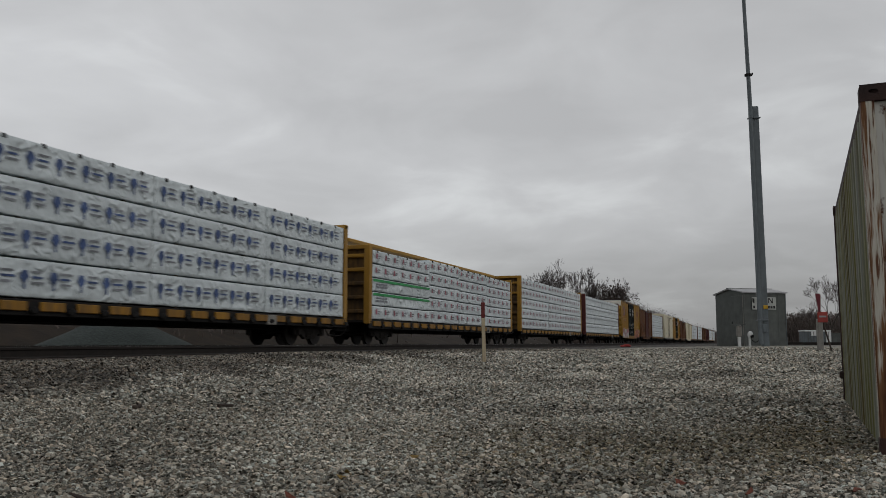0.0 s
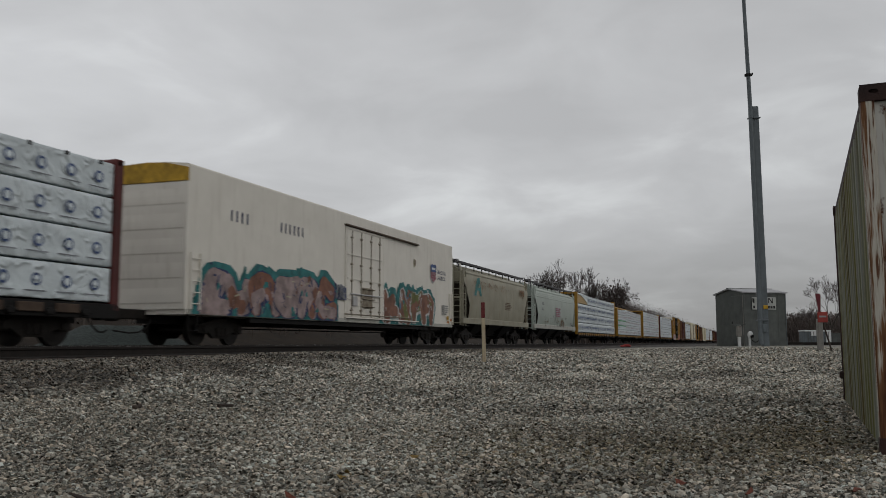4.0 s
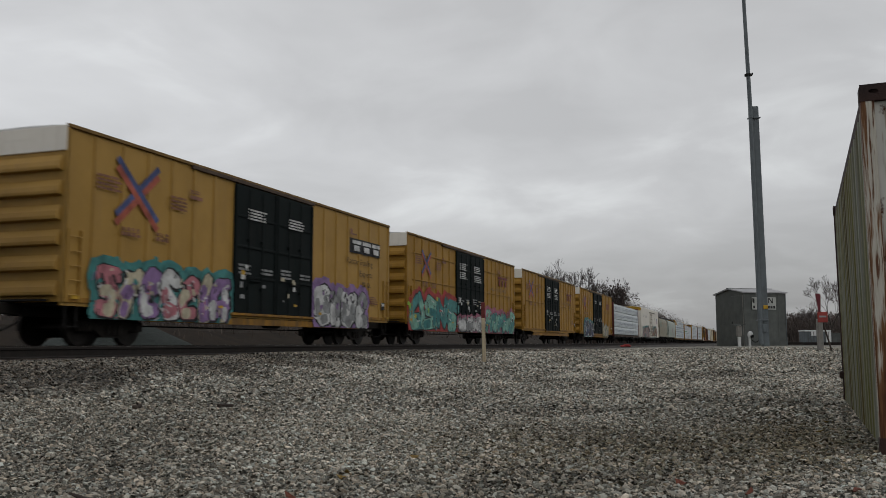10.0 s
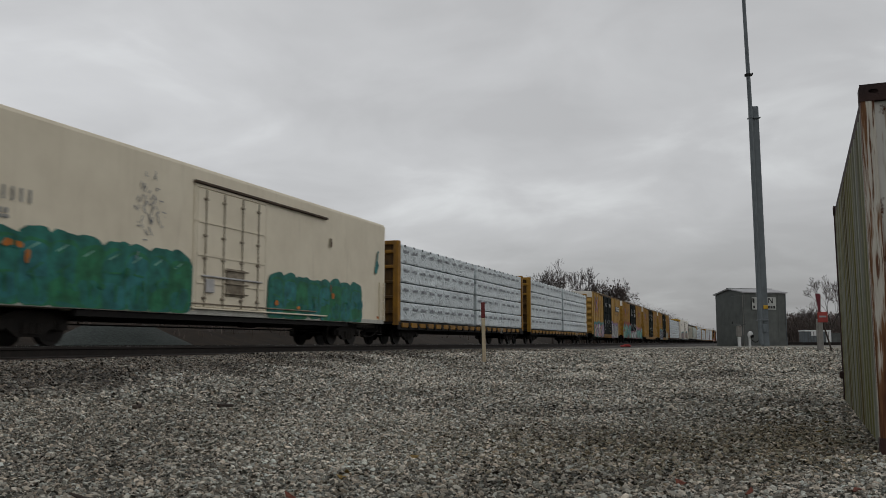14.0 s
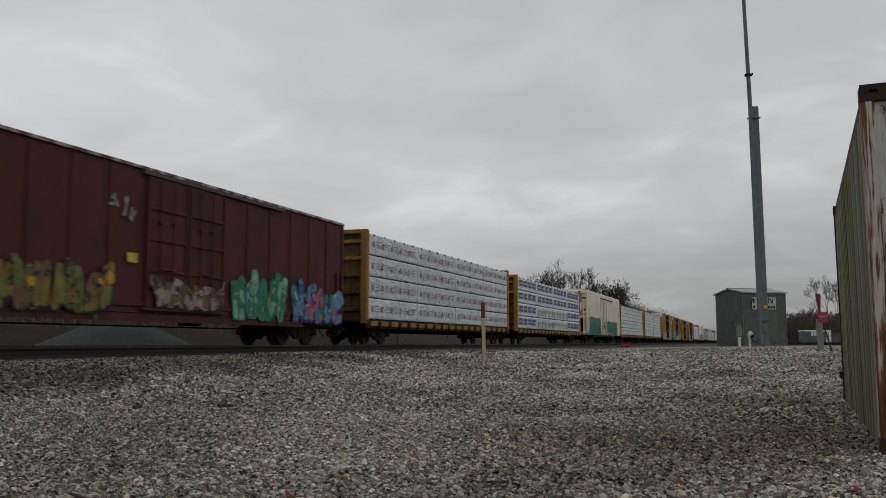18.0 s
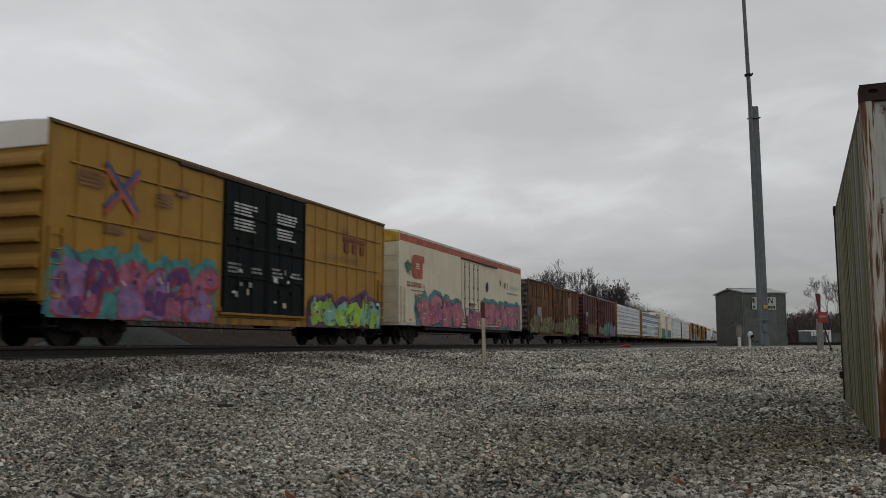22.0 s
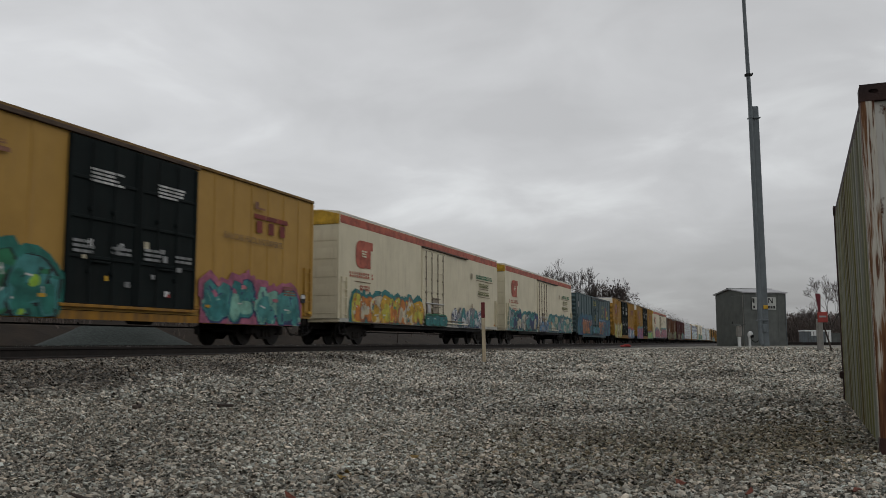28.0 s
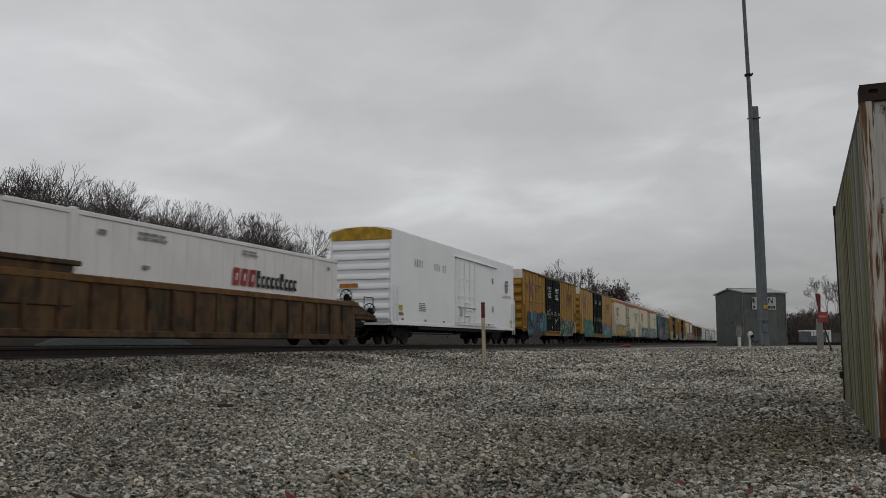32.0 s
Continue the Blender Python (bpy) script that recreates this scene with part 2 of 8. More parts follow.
CONT_SIDE = weathered_steel("streaked_grey_green_steel", ((0.32, (0.035, 0.022, 0.010)), (0.40, (0.075, 0.064, 0.025)), (0.46, (0.145, 0.150, 0.112)), (0.50, (0.115, 0.108, 0.032)), (0.54, (0.185, 0.195, 0.165)), (0.58, (0.13, 0.122, 0.040)), (0.63, (0.06, 0.04, 0.014)), (0.68, (0.15, 0.158, 0.13))), 2.2, 0.07, detail=2.2)
CONT_POST = weathered_steel("rusted_through_paint", ((0.36, (0.03, 0.012, 0.007)), (0.43, (0.085, 0.032, 0.013)), (0.48, (0.15, 0.07, 0.028)), (0.52, (0.48, 0.46, 0.40)), (0.56, (0.40, 0.37, 0.31)), (0.58, (0.10, 0.04, 0.018)), (0.66, (0.05, 0.02, 0.010))), 7.0, 0.5)
CONT_END = weathered_steel("peeling_white_steel", ((0.36, (0.05, 0.02, 0.01)), (0.45, (0.17, 0.08, 0.04)), (0.49, (0.44, 0.43, 0.39)), (0.62, (0.55, 0.54, 0.50)), (0.70, (0.20, 0.12, 0.06))), 3.5, 0.35, (0.075, 0.03, 0.014))
CONT_DARK = surf("dark_rusted_steel", (0.045, 0.022, 0.017), (0.022, 0.013, 0.012), 4.0, 0.75, bump=0.3)
WHITE_BOX = surf("white_steel", (0.62, 0.63, 0.62), (0.52, 0.53, 0.52), 3.0, 0.5)


def flat(name, c, rough=0.55):
    return surf(name, c, tuple(0.48 * v for v in c), 2.6, rough, spread=0.16)


INK = {k: flat("spray_" + k, c) for k, c in {
    "black": (0.018, 0.018, 0.02), "white": (0.62, 0.63, 0.62), "grey": (0.28, 0.29, 0.29), "red": (0.38, 0.045, 0.04), "blue": (0.05, 0.085, 0.28),
    "navy": (0.035, 0.05, 0.13), "teal": (0.035, 0.20, 0.20), "aqua": (0.065, 0.255, 0.245), "mint": (0.21, 0.44, 0.35), "green": (0.03, 0.19, 0.09),
    "forest": (0.012, 0.06, 0.035), "sea": (0.028, 0.18, 0.145), "lime": (0.32, 0.55, 0.06), "yellow": (0.52, 0.47, 0.06), "cream": (0.55, 0.50, 0.36), "pink": (0.47, 0.175, 0.205),
    "rose": (0.38, 0.12, 0.19), "purple": (0.13, 0.045, 0.16), "violet": (0.28, 0.17, 0.36), "brown": (0.25, 0.115, 0.075), "rust": (0.17, 0.095, 0.05), "dusk": (0.37, 0.285, 0.275), "deep": (0.03, 0.13, 0.20), "clay": (0.42, 0.165, 0.07), "umber": (0.10, 0.058, 0.022), "sage": (0.24, 0.29, 0.16), "bleed": (0.30, 0.155, 0.07), "stain": (0.205, 0.135, 0.08), "orange": (0.55, 0.19, 0.035),
    "sky": (0.13, 0.27, 0.42), "olive": (0.16, 0.17, 0.05), "old_gold": (0.23, 0.16, 0.035), "logo_blue": (0.075, 0.10, 0.24), "logo_red": (0.20, 0.035, 0.028), "print_grey": (0.27, 0.285, 0.31),
    "fold_grey": (0.46, 0.49, 0.51), "print_blue": (0.075, 0.12, 0.27), "print_pink": (0.42, 0.15, 0.19), "band_green": (0.05, 0.36, 0.12), "coral": (0.42, 0.105, 0.065), "amber": (0.55, 0.33, 0.03)}.items()}


# ---- mesh building ----
class MB:
    """Collects vertices and faces of one mesh."""

    def __init__(self):
        self.v, self.f, self.m = [], [], []

    def add(self, verts, faces, mat=0):
        o = len(self.v)
        self.v += [tuple(p) for p in verts]
        self.f += [tuple(o + i for i in f) for f in faces]
        self.m += [mat] * len(faces)
        return self

    def box(self, x0, x1, y0, y1, z0, z1, bev=0.0, mat=0):
        if x0 > x1: x0, x1 = x1, x0
        if y0 > y1: y0, y1 = y1, y0
        if z0 > z1: z0, z1 = z1, z0
        b = min(bev, 0.45 * min(x1 - x0, y1 - y0, z1 - z0))
        if b <= 0:
            vs = [(x, y, z) for x in (x0, x1) for y in (y0, y1) for z in (z0, z1)]
            return self.add(vs, [(0, 1, 3, 2), (4, 6, 7, 5), (0, 4, 5, 1), (2, 3, 7, 6), (0, 2, 6, 4), (1, 5, 7, 3)], mat)
        vs, idx = [], {}
        for sx in (0, 1):
            for sy in (0, 1):
                for sz in (0, 1):
                    c = [(x0, x1)[sx], (y0, y1)[sy], (z0, z1)[sz]]
                    d = [b if not s else -b for s in (sx, sy, sz)]
                    for a in range(3):
                        p = [c[k] + (0 if k == a else d[k]) for k in range(3)]
                        idx[sx, sy, sz, a] = len(vs)
                        vs.append(p)
        fs = []
        for a in range(3):
            u, w = (a + 1) % 3, (a + 2) % 3
            for s in (0, 1):
                q = []
                for su, sw in ((0, 0), (1, 0), (1, 1), (0, 1)):
                    k = [0, 0, 0]
                    k[a], k[u], k[w] = s, su, sw
                    q.append(idx[(*k, a)])
                fs.append(tuple(q if s else q[::-1]))
            for su in (0, 1):
                for sw in (0, 1):
                    k0, k1 = [0, 0, 0], [0, 0, 0]
                    k0[a], k1[a] = 0, 1
                    k0[u] = k1[u] = su
                    k0[w] = k1[w] = sw
                    q = [idx[(*k0, u)], idx[(*k1, u)], idx[(*k1, w)], idx[(*k0, w)]]
                    fs.append(tuple(q if su == sw else q[::-1]))
        for sx in (0, 1):
            for sy in (0, 1):
                for sz in (0, 1):
                    t = [idx[sx, sy, sz, a] for a in range(3)]
                    fs.append(tuple(t if (sx + sy + sz) % 2 else t[::-1]))
        return self.add(vs, fs, mat)

    def cyl(self, p, q, r0, r1=None, n=12, mat=0, caps=True):
        p, q = Vector(p), Vector(q)
        r1 = r0 if r1 is None else r1
        d = (q - p).normalized()
        a = d.orthogonal().normalized()
        b = d.cross(a)
        vs = []
        for c, r in ((p, r0), (q, r1)):
            vs += [c + r * (math.cos(t) * a + math.sin(t) * b) for t in (2 * math.pi * i / n for i in range(n))]
        fs = [(i, (i + 1) % n, n + (i + 1) % n, n + i) for i in range(n)]
        if caps:
            fs += [tuple(range(n))[::-1], tuple(range(n, 2 * n))]
        return self.add(vs, fs, mat)

    def prism(self, poly, axis, a0, a1, mat=0):
        """A polygon in the two other axes, in their order, drawn out along axis from a0 to a1."""
        n = len(poly)
        vs = []
        for a in (a0, a1):
            for u, w in poly:
                vs.append({0: (a, u, w), 1: (u, a, w), 2: (u, w, a)}[axis])
        fs = [(i, (i + 1) % n, n + (i + 1) % n, n + i) for i in range(n)]
        fs += [tuple(range(n))[::-1], tuple(range(n, 2 * n))]
        return self.add(vs, fs, mat)

    def mesh(self, name, mats):
        me = bpy.data.meshes.new(name)
        me.from_pydata(self.v, [], self.f)
        for m in mats if isinstance(mats, (list, tuple)) else [mats]:
            me.materials.append(m)
        if any(self.m):
            me.polygons.foreach_set("material_index", self.m)
        bm = bmesh.new()
        bm.from_mesh(me)
        bmesh.ops.recalc_face_normals(bm, faces=bm.faces)
        bm.to_mesh(me)
        bm.free()
        return me


CACHE = {}


def part(name, mb, mats, parent, label="", key=None):
    """One mesh object under a thing; key shares the mesh between alike parts."""
    if key is not None and key in CACHE:
        me = CACHE[key]
    else:
        me = (mb() if callable(mb) else mb).mesh(name, mats)
        if key is not None:
            CACHE[key] = me
    ob = new(name, me)
    ob.parent = parent
    if label:
        ob["label"] = label
    return ob


def thing(name, mb, mats, label, category, m=None, group="", kind=""):
    ob = new(name, mb.mesh(name, mats) if mb else None)
    if m is not None:
        ob.matrix_world = m
    return tagged(ob, label, category, group, kind)


# ---- ground and tracks ----
RAIL = 0.70          # height of the rail heads
TRACK = -16.33       # centre line of the train's track
NEAR_TRACK = -11.95  # centre line of the empty track beside it


def smooth(a, b, t):
    t = min(1.0, max(0.0, (t - a) / (b - a)))
    return t * t * (3 - 2 * t)


def ground_z(x, y):
    lot = 0.62 * smooth(9, 42, y) * smooth(-9, 0, x) + 0.62 * smooth(9, 42, y) * (1 - smooth(-9, 0, x)) * 0.75
    ramp = smooth(3.5, 10.2, -x)
    z = lot + (0.50 - lot) * ramp
    if x < -10:
        z = 0.50
    if x < -18.7:
        z = 0.50 - 0.10 * smooth(18.7, 20.5, -x)
    if x < -30:
        z += 0.25 * smooth(30, 60, -x)
    if x > 3:
        z = lot
    return z + 0.035 * noise.noise((x * 0.35, y * 0.35, 0)) * (1 if -10 < x else 0.4)


def gravel_edge(y):
    """Where the pale lot gravel ends against the dark track ballast."""
    return -7.2 - 1.3 * smooth(9, 20, y) + 1.0 * smooth(22, 35, y) + 1.6 * smooth(33, 46, y)


def stone_material(name, pale, dark, brown, cell, island=False):
    m = bpy.data.materials.new(name)
    m.use_nodes = True
    nt = m.node_tree
    N, L = nt.nodes.new, nt.links.new
    b = nt.nodes["Principled BSDF"]
    b.inputs["Roughness"].default_value = 0.9
    tc = N("ShaderNodeTexCoord")
    big = N("ShaderNodeTexNoise")
    big.inputs["Scale"].default_value, big.inputs["Detail"].default_value = 0.45, 5.0
    L(tc.outputs["Object"], big.inputs[0])
    vor = N("ShaderNodeTexVoronoi")
    vor.inputs["Scale"].default_value, vor.inputs["Randomness"].default_value = 1 / cell, 1.0
    L(tc.outputs["Object"], vor.inputs["Vector"])
    ramp = N("ShaderNodeValToRGB")
    ramp.color_ramp.interpolation = "LINEAR"
    e = ramp.color_ramp.elements
    e[0].position, e[0].color = 0.0, (*dark, 1)
    e[1].position, e[1].color = 1.0, (*pale, 1)
    k = e.new(0.35)
    k.color = (*brown, 1)
    k = e.new(0.75)
    k.color = (*[0.5 * (p + q) for p, q in zip(pale, brown)], 1)
    if island:
        src = N("ShaderNodeNewGeometry").outputs["Random Per Island"]
    else:
        sep = N("ShaderNodeSeparateColor")
        L(vor.outputs["Color"], sep.inputs[0])
        src = sep.outputs[0]
    sh = N("ShaderNodeMath")
    sh.operation = "MULTIPLY_ADD"
    sh.inputs[1].default_value = 0.80
    L(src, sh.inputs[0])
    sc = N("ShaderNodeMapRange")
    sc.inputs["From Min"].default_value, sc.inputs["From Max"].default_value = 0.3, 0.7
    sc.inputs["To Min"].default_value, sc.inputs["To Max"].default_value = -0.08, 0.33
    L(big.outputs[0], sc.inputs["Value"]), L(sc.outputs[0], sh.inputs[2]), L(sh.outputs[0], ramp.inputs[0])
    # some stones lean to blue-green, some to tan
    hue = N("ShaderNodeMath")
    hue.operation = "MULTIPLY"
    hue.inputs[1].default_value = 17.0
    L(src, hue.inputs[0])
    frac = N("ShaderNodeMath")
    frac.operation = "FRACT"
    L(hue.outputs[0], frac.inputs[0])
    tone = N("ShaderNodeMix")
    tone.data_type = "RGBA"
    tone.inputs["A"].default_value, tone.inputs["B"].default_value = (0.90, 1.01, 1.02, 1), (1.10, 0.99, 0.87, 1)
    L(frac.outputs[0], tone.inputs["Factor"])
    tint = N("ShaderNodeVectorMath")
    tint.operation = "MULTIPLY"
    L(ramp.outputs[0], tint.inputs[0]), L(tone.outputs["Result"], tint.inputs[1])
    L(tint.outputs[0], b.inputs["Base Color"])
    fine = N("ShaderNodeTexNoise")
    fine.inputs["Scale"].default_value, fine.inputs["Detail"].default_value = 90.0, 3.0
    L(tc.outputs["Object"], fine.inputs[0])
    bp = N("ShaderNodeBump")
    if island:
        bp.inputs["Strength"].default_value, bp.inputs["Distance"].default_value = 0.5, 0.01
        L(fine.outputs[0], bp.inputs["Height"])
    else:
        bp.inputs["Strength"].default_value, bp.inputs["Distance"].default_value = 1.0, cell * 0.8
        inv = N("ShaderNodeMath")
        inv.operation = "SUBTRACT"
        inv.inputs[0].default_value = 1.0
        L(vor.outputs["Distance"], inv.inputs[1]), L(inv.outputs[0], bp.inputs["Height"])
    L(bp.outputs[0], b.inputs["Normal"])
    return m


# gravel under the loose stones, darkened to paint the shade in their gaps
LOT_GAP_SHADE = stone_material("lot_gravel_gap_shade", (0.20, 0.19, 0.17), (0.012, 0.011, 0.010), (0.05, 0.046, 0.040), 0.05)
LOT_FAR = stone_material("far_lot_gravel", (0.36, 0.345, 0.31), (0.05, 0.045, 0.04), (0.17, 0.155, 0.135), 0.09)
STONES = stone_material("lot_stones", (0.50, 0.47, 0.415), (0.033, 0.03, 0.026), (0.14, 0.126, 0.105), 0.055, True)
PALE_STONES = stone_material("pale_lot_stones", (0.66, 0.63, 0.575), (0.04, 0.037, 0.032), (0.195, 0.18, 0.155), 0.055, True)
DARK_STONES = stone_material("ballast_stones", (0.32, 0.29, 0.255), (0.02, 0.018, 0.016), (0.078, 0.067, 0.056), 0.055, True)
MOSSY_STONES = stone_material("mossy_stones", (0.30, 0.262, 0.19), (0.03, 0.025, 0.017), (0.095, 0.079, 0.054), 0.055, True)
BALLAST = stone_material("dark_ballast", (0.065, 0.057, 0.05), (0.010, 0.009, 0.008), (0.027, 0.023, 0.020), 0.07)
DIRT = surf("far_ground", (0.036, 0.027, 0.018), (0.017, 0.013, 0.009), 0.15, 0.95)


def axis(*runs):
    out = []
    for a, b, step in runs:
        n = max(1, round((b - a) / step))
        out += [a + (b - a) * i / n for i in range(n)]
    return out + [runs[-1][1]]


def build_ground():
    xs = axis((-2500, -400, 700), (-400, -60, 40), (-60, -24, 4), (-24, -19, 0.8), (-19, 8, 0.45), (8, 40, 4), (40, 400, 45), (400, 2500, 700))
    ys = axis((-2500, -60, 600), (-60, -4, 8), (-4, 50, 0.6), (50, 120, 5), (120, 800, 60), (800, 4500, 600))
    nx = len(xs)
    mb = MB()
    mb.v = [(x, y, ground_z(x, y)) for y in ys for x in xs]
    for j in range(len(ys) - 1):
        for i in range(nx - 1):
            cx, cy = 0.5 * (xs[i] + xs[i + 1]), 0.5 * (ys[j] + ys[j + 1])
            mb.f.append((j * nx + i, j * nx + i + 1, (j + 1) * nx + i + 1, (j + 1) * nx + i))
            far = cx < -20.6 or cx > 30 or cy > 400 or cy < -30
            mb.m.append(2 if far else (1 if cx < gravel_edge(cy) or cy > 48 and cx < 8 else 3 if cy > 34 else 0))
    me = bpy.data.meshes.new("ground")
    me.from_pydata(mb.v, [], mb.f)
    for m in (LOT_GAP_SHADE, BALLAST, DIRT, LOT_FAR):
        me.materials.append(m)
    me.polygons.foreach_set("material_index", mb.m)
    me.polygons.foreach_set("use_smooth", [True] * len(mb.f))
    tagged(new("ground", me), "grey gravel lot with dark track ballast and bare earth beyond", "ground", kind="structure")


build_ground()


def scatter(name, label, count, pick, size, seed, detail):
    """Loose stones as one mesh: squashed, dented lumps on the ground; dark ones towards the track, pale ones by the container."""
    rng = np.random.default_rng(seed)
    bm = bmesh.new()
    if detail:
        bmesh.ops.create_icosphere(bm, subdivisions=1, radius=1.0)
        for f in [f for f in bm.faces if f.calc_center_median().z < -0.05]:
            bm.faces.remove(f)
        for v in [v for v in bm.verts if not v.link_faces]:
            bm.verts.remove(v)
        bm.verts.index_update()
    else:
        for p in ((1, 0, 0), (0, 1, 0), (-1, 0, 0), (0, -1, 0), (0, 0, 1)):
            bm.verts.new(p)
        bm.verts.index_update()
        bm.verts.ensure_lookup_table()
        for i in range(4):
            bm.faces.new([bm.verts[k] for k in (i, (i + 1) % 4, 4)])
    base = np.array([v.co[:] for v in bm.verts])
    faces = np.array([[v.index for v in f.verts] for f in bm.faces])
    bm.free()
    nv, nf = len(base), len(faces)
    xy = np.array([pick(rng) for _ in range(count)])
    zz = np.array([ground_z(x, y) for x, y in xy])
    s = size * (0.5 + 1.0 * rng.random(count) ** 1.8)
    sc = s[:, None] * (np.array([0.75, 0.75, 0.40]) + np.array([0.5, 0.5, 0.25]) * rng.random((count, 3)))
    v = base[None] * ((0.74 + 0.52 * rng.random((count, nv, 1))) if detail else (0.70 + 0.6 * rng.random((count, nv, 1)))) * sc[:, None]
    # lean, then turn about the upright
    a, b, c = 0.5 * rng.normal(size=count), 0.5 * rng.normal(size=count), 6.28 * rng.random(count)
    y1 = v[..., 1] * np.cos(a)[:, None] - v[..., 2] * np.sin(a)[:, None]
    z1 = v[..., 1] * np.sin(a)[:, None] + v[..., 2] * np.cos(a)[:, None]
    x2 = v[..., 0] * np.cos(b)[:, None] + z1 * np.sin(b)[:, None]
    z2 = -v[..., 0] * np.sin(b)[:, None] + z1 * np.cos(b)[:, None]
    P = np.stack([x2 * np.cos(c)[:, None] - y1 * np.sin(c)[:, None] + xy[:, :1], x2 * np.sin(c)[:, None] + y1 * np.cos(c)[:, None] + xy[:, 1:], z2 + (zz + s * (0.9 * rng.random(count) - 0.15))[:, None]], -1)
    Fc = faces[None] + (np.arange(count) * nv)[:, None, None]
    wob = np.array([noise.noise((x * 0.6, y * 0.6, 3)) for x, y in xy]) + 0.5 * (rng.random(count) - 0.5)
    edge = np.array([gravel_edge(y) for x, y in xy])
    kind = np.where(xy[:, 0] < edge + 1.7 * wob, 2, np.where(xy[:, 0] + 0.15 - 0.5 * (xy[:, 1] - 5.2) + 0.5 * wob > 0, 1, np.where(rng.random(count) < 0.85 * np.clip((xy[:, 1] - 7.6) / 2.5, 0, 1) + 0.3 * (xy[:, 0] < -1.6), 1, 0)))
    damp = np.exp(-((xy[:, 0] + 0.55) / 1.5) ** 2 - ((xy[:, 1] - 6.6) / 1.4) ** 2) + np.exp(-((xy[:, 0] - 0.35) / 0.5) ** 2 - ((xy[:, 1] - 8.2) / 1.6) ** 2)
    kind = np.where((rng.random(count) < 0.62 * damp + 0.35 * wob * damp) & (kind != 2) & (xy[:, 0] + 0.15 - 0.5 * (xy[:, 1] - 5.2) + 0.5 * wob < 0.15), 3, kind)
    me = bpy.data.meshes.new(name)
    me.from_pydata(P.reshape(-1, 3).tolist(), [], Fc.reshape(-1, Fc.shape[-1]).tolist())
    for m in (STONES, PALE_STONES, DARK_STONES, MOSSY_STONES):
        me.materials.append(m)
    me.polygons.foreach_set("material_index", np.repeat(kind, nf).astype(np.int32))
    tagged(new(name, me), label, "gravel", kind="stuff")


def view_spot(d0, d1):
    """Even over the wedge of lot in front of the camera, from d0 to d1 metres."""
    def pick(rng):
        while True:
            d = math.sqrt(d0 * d0 + (d1 * d1 - d0 * d0) * rng.random())
            a = -HEAD + radians(-29.5 + 59 * rng.random())
            x, y = d * math.sin(a), d * math.cos(a)
            if x > -10.6 and x > gravel_edge(y) - 2.5:
                return x, y
    return pick


scatter("gravel", "loose grey and pale crushed stone covering the lot", 94000, view_spot(3.6, 9.6), 0.0140, 1, True)
scatter("gravel", "loose grey crushed stone further out on the lot", 98000, view_spot(9.3, 19.0), 0.0215, 2, False)
scatter("gravel", "loose grey crushed stone at the far side of the lot", 82000, view_spot(18.8, 36.0), 0.031, 3, False)


def rail_mesh(x, y0, y1):
    prof = [(-0.075, 0), (0.075, 0), (0.075, 0.012), (0.012, 0.035), (0.010, 0.13), (0.036, 0.145), (0.036, 0.178), (0.030, 0.185),
            (-0.030, 0.185), (-0.036, 0.178), (-0.036, 0.145), (-0.010, 0.13), (-0.012, 0.035), (-0.075, 0.012)]
    mb = MB()
    mb.prism([(x + u, RAIL - 0.185 + w) for u, w in prof], 1, y0, y1)
    mb.m[6:9] = [0, 1, 0]
    return mb


def build_track(cx, y0, y1, label):
    tr = tagged(new("railway_track"), label, "railway track", kind="structure")
    for s in (-0.755, 0.755):
        part("rail", rail_mesh(cx + s, y0, y1), [RAILM, RAILTOP], tr)
    n = 0
    rng = random.Random(int(-cx * 10))
    y = max(y0, -8.0)
    while y < 150:
        ob = part("sleeper", lambda: MB().box(-1.3, 1.3, -0.115, 0.115, -0.15, 0.0, 0.015), TIE, tr, key="sleeper")
        ob.location = (cx + rng.uniform(-0.04, 0.04), y, 0.515 + rng.uniform(-0.006, 0.004))
        ob.rotation_euler[2] = rng.uniform(-0.02, 0.02)
        y += 0.53
    far = MB()
    while y < 420:
        far.box(cx - 1.3, cx + 1.3, y - 0.115, y + 0.115, 0.38, 0.515)
        y += 0.53
    tagged(part("sleepers", far, TIE, tr), kind="stuff")


build_track(NEAR_TRACK, -30, 1500, "empty rusty-sided rail track on wooden sleepers in dark ballast")
build_track(TRACK, -60, 1500, "busy rail track on wooden sleepers under the freight train")


# ---- rolling stock: local x towards the lot, y along the train, z above the rail head ----
HALF = 1.6
MOVERS = []


def freight_car(name, label, category, rear):
    car = tagged(new(name), label, category, "cars of the freight train")
    car.scale = (0.93, 1, 1)  # the cars are a little under three metres wide
    MOVERS.append((car, rear))
    return car


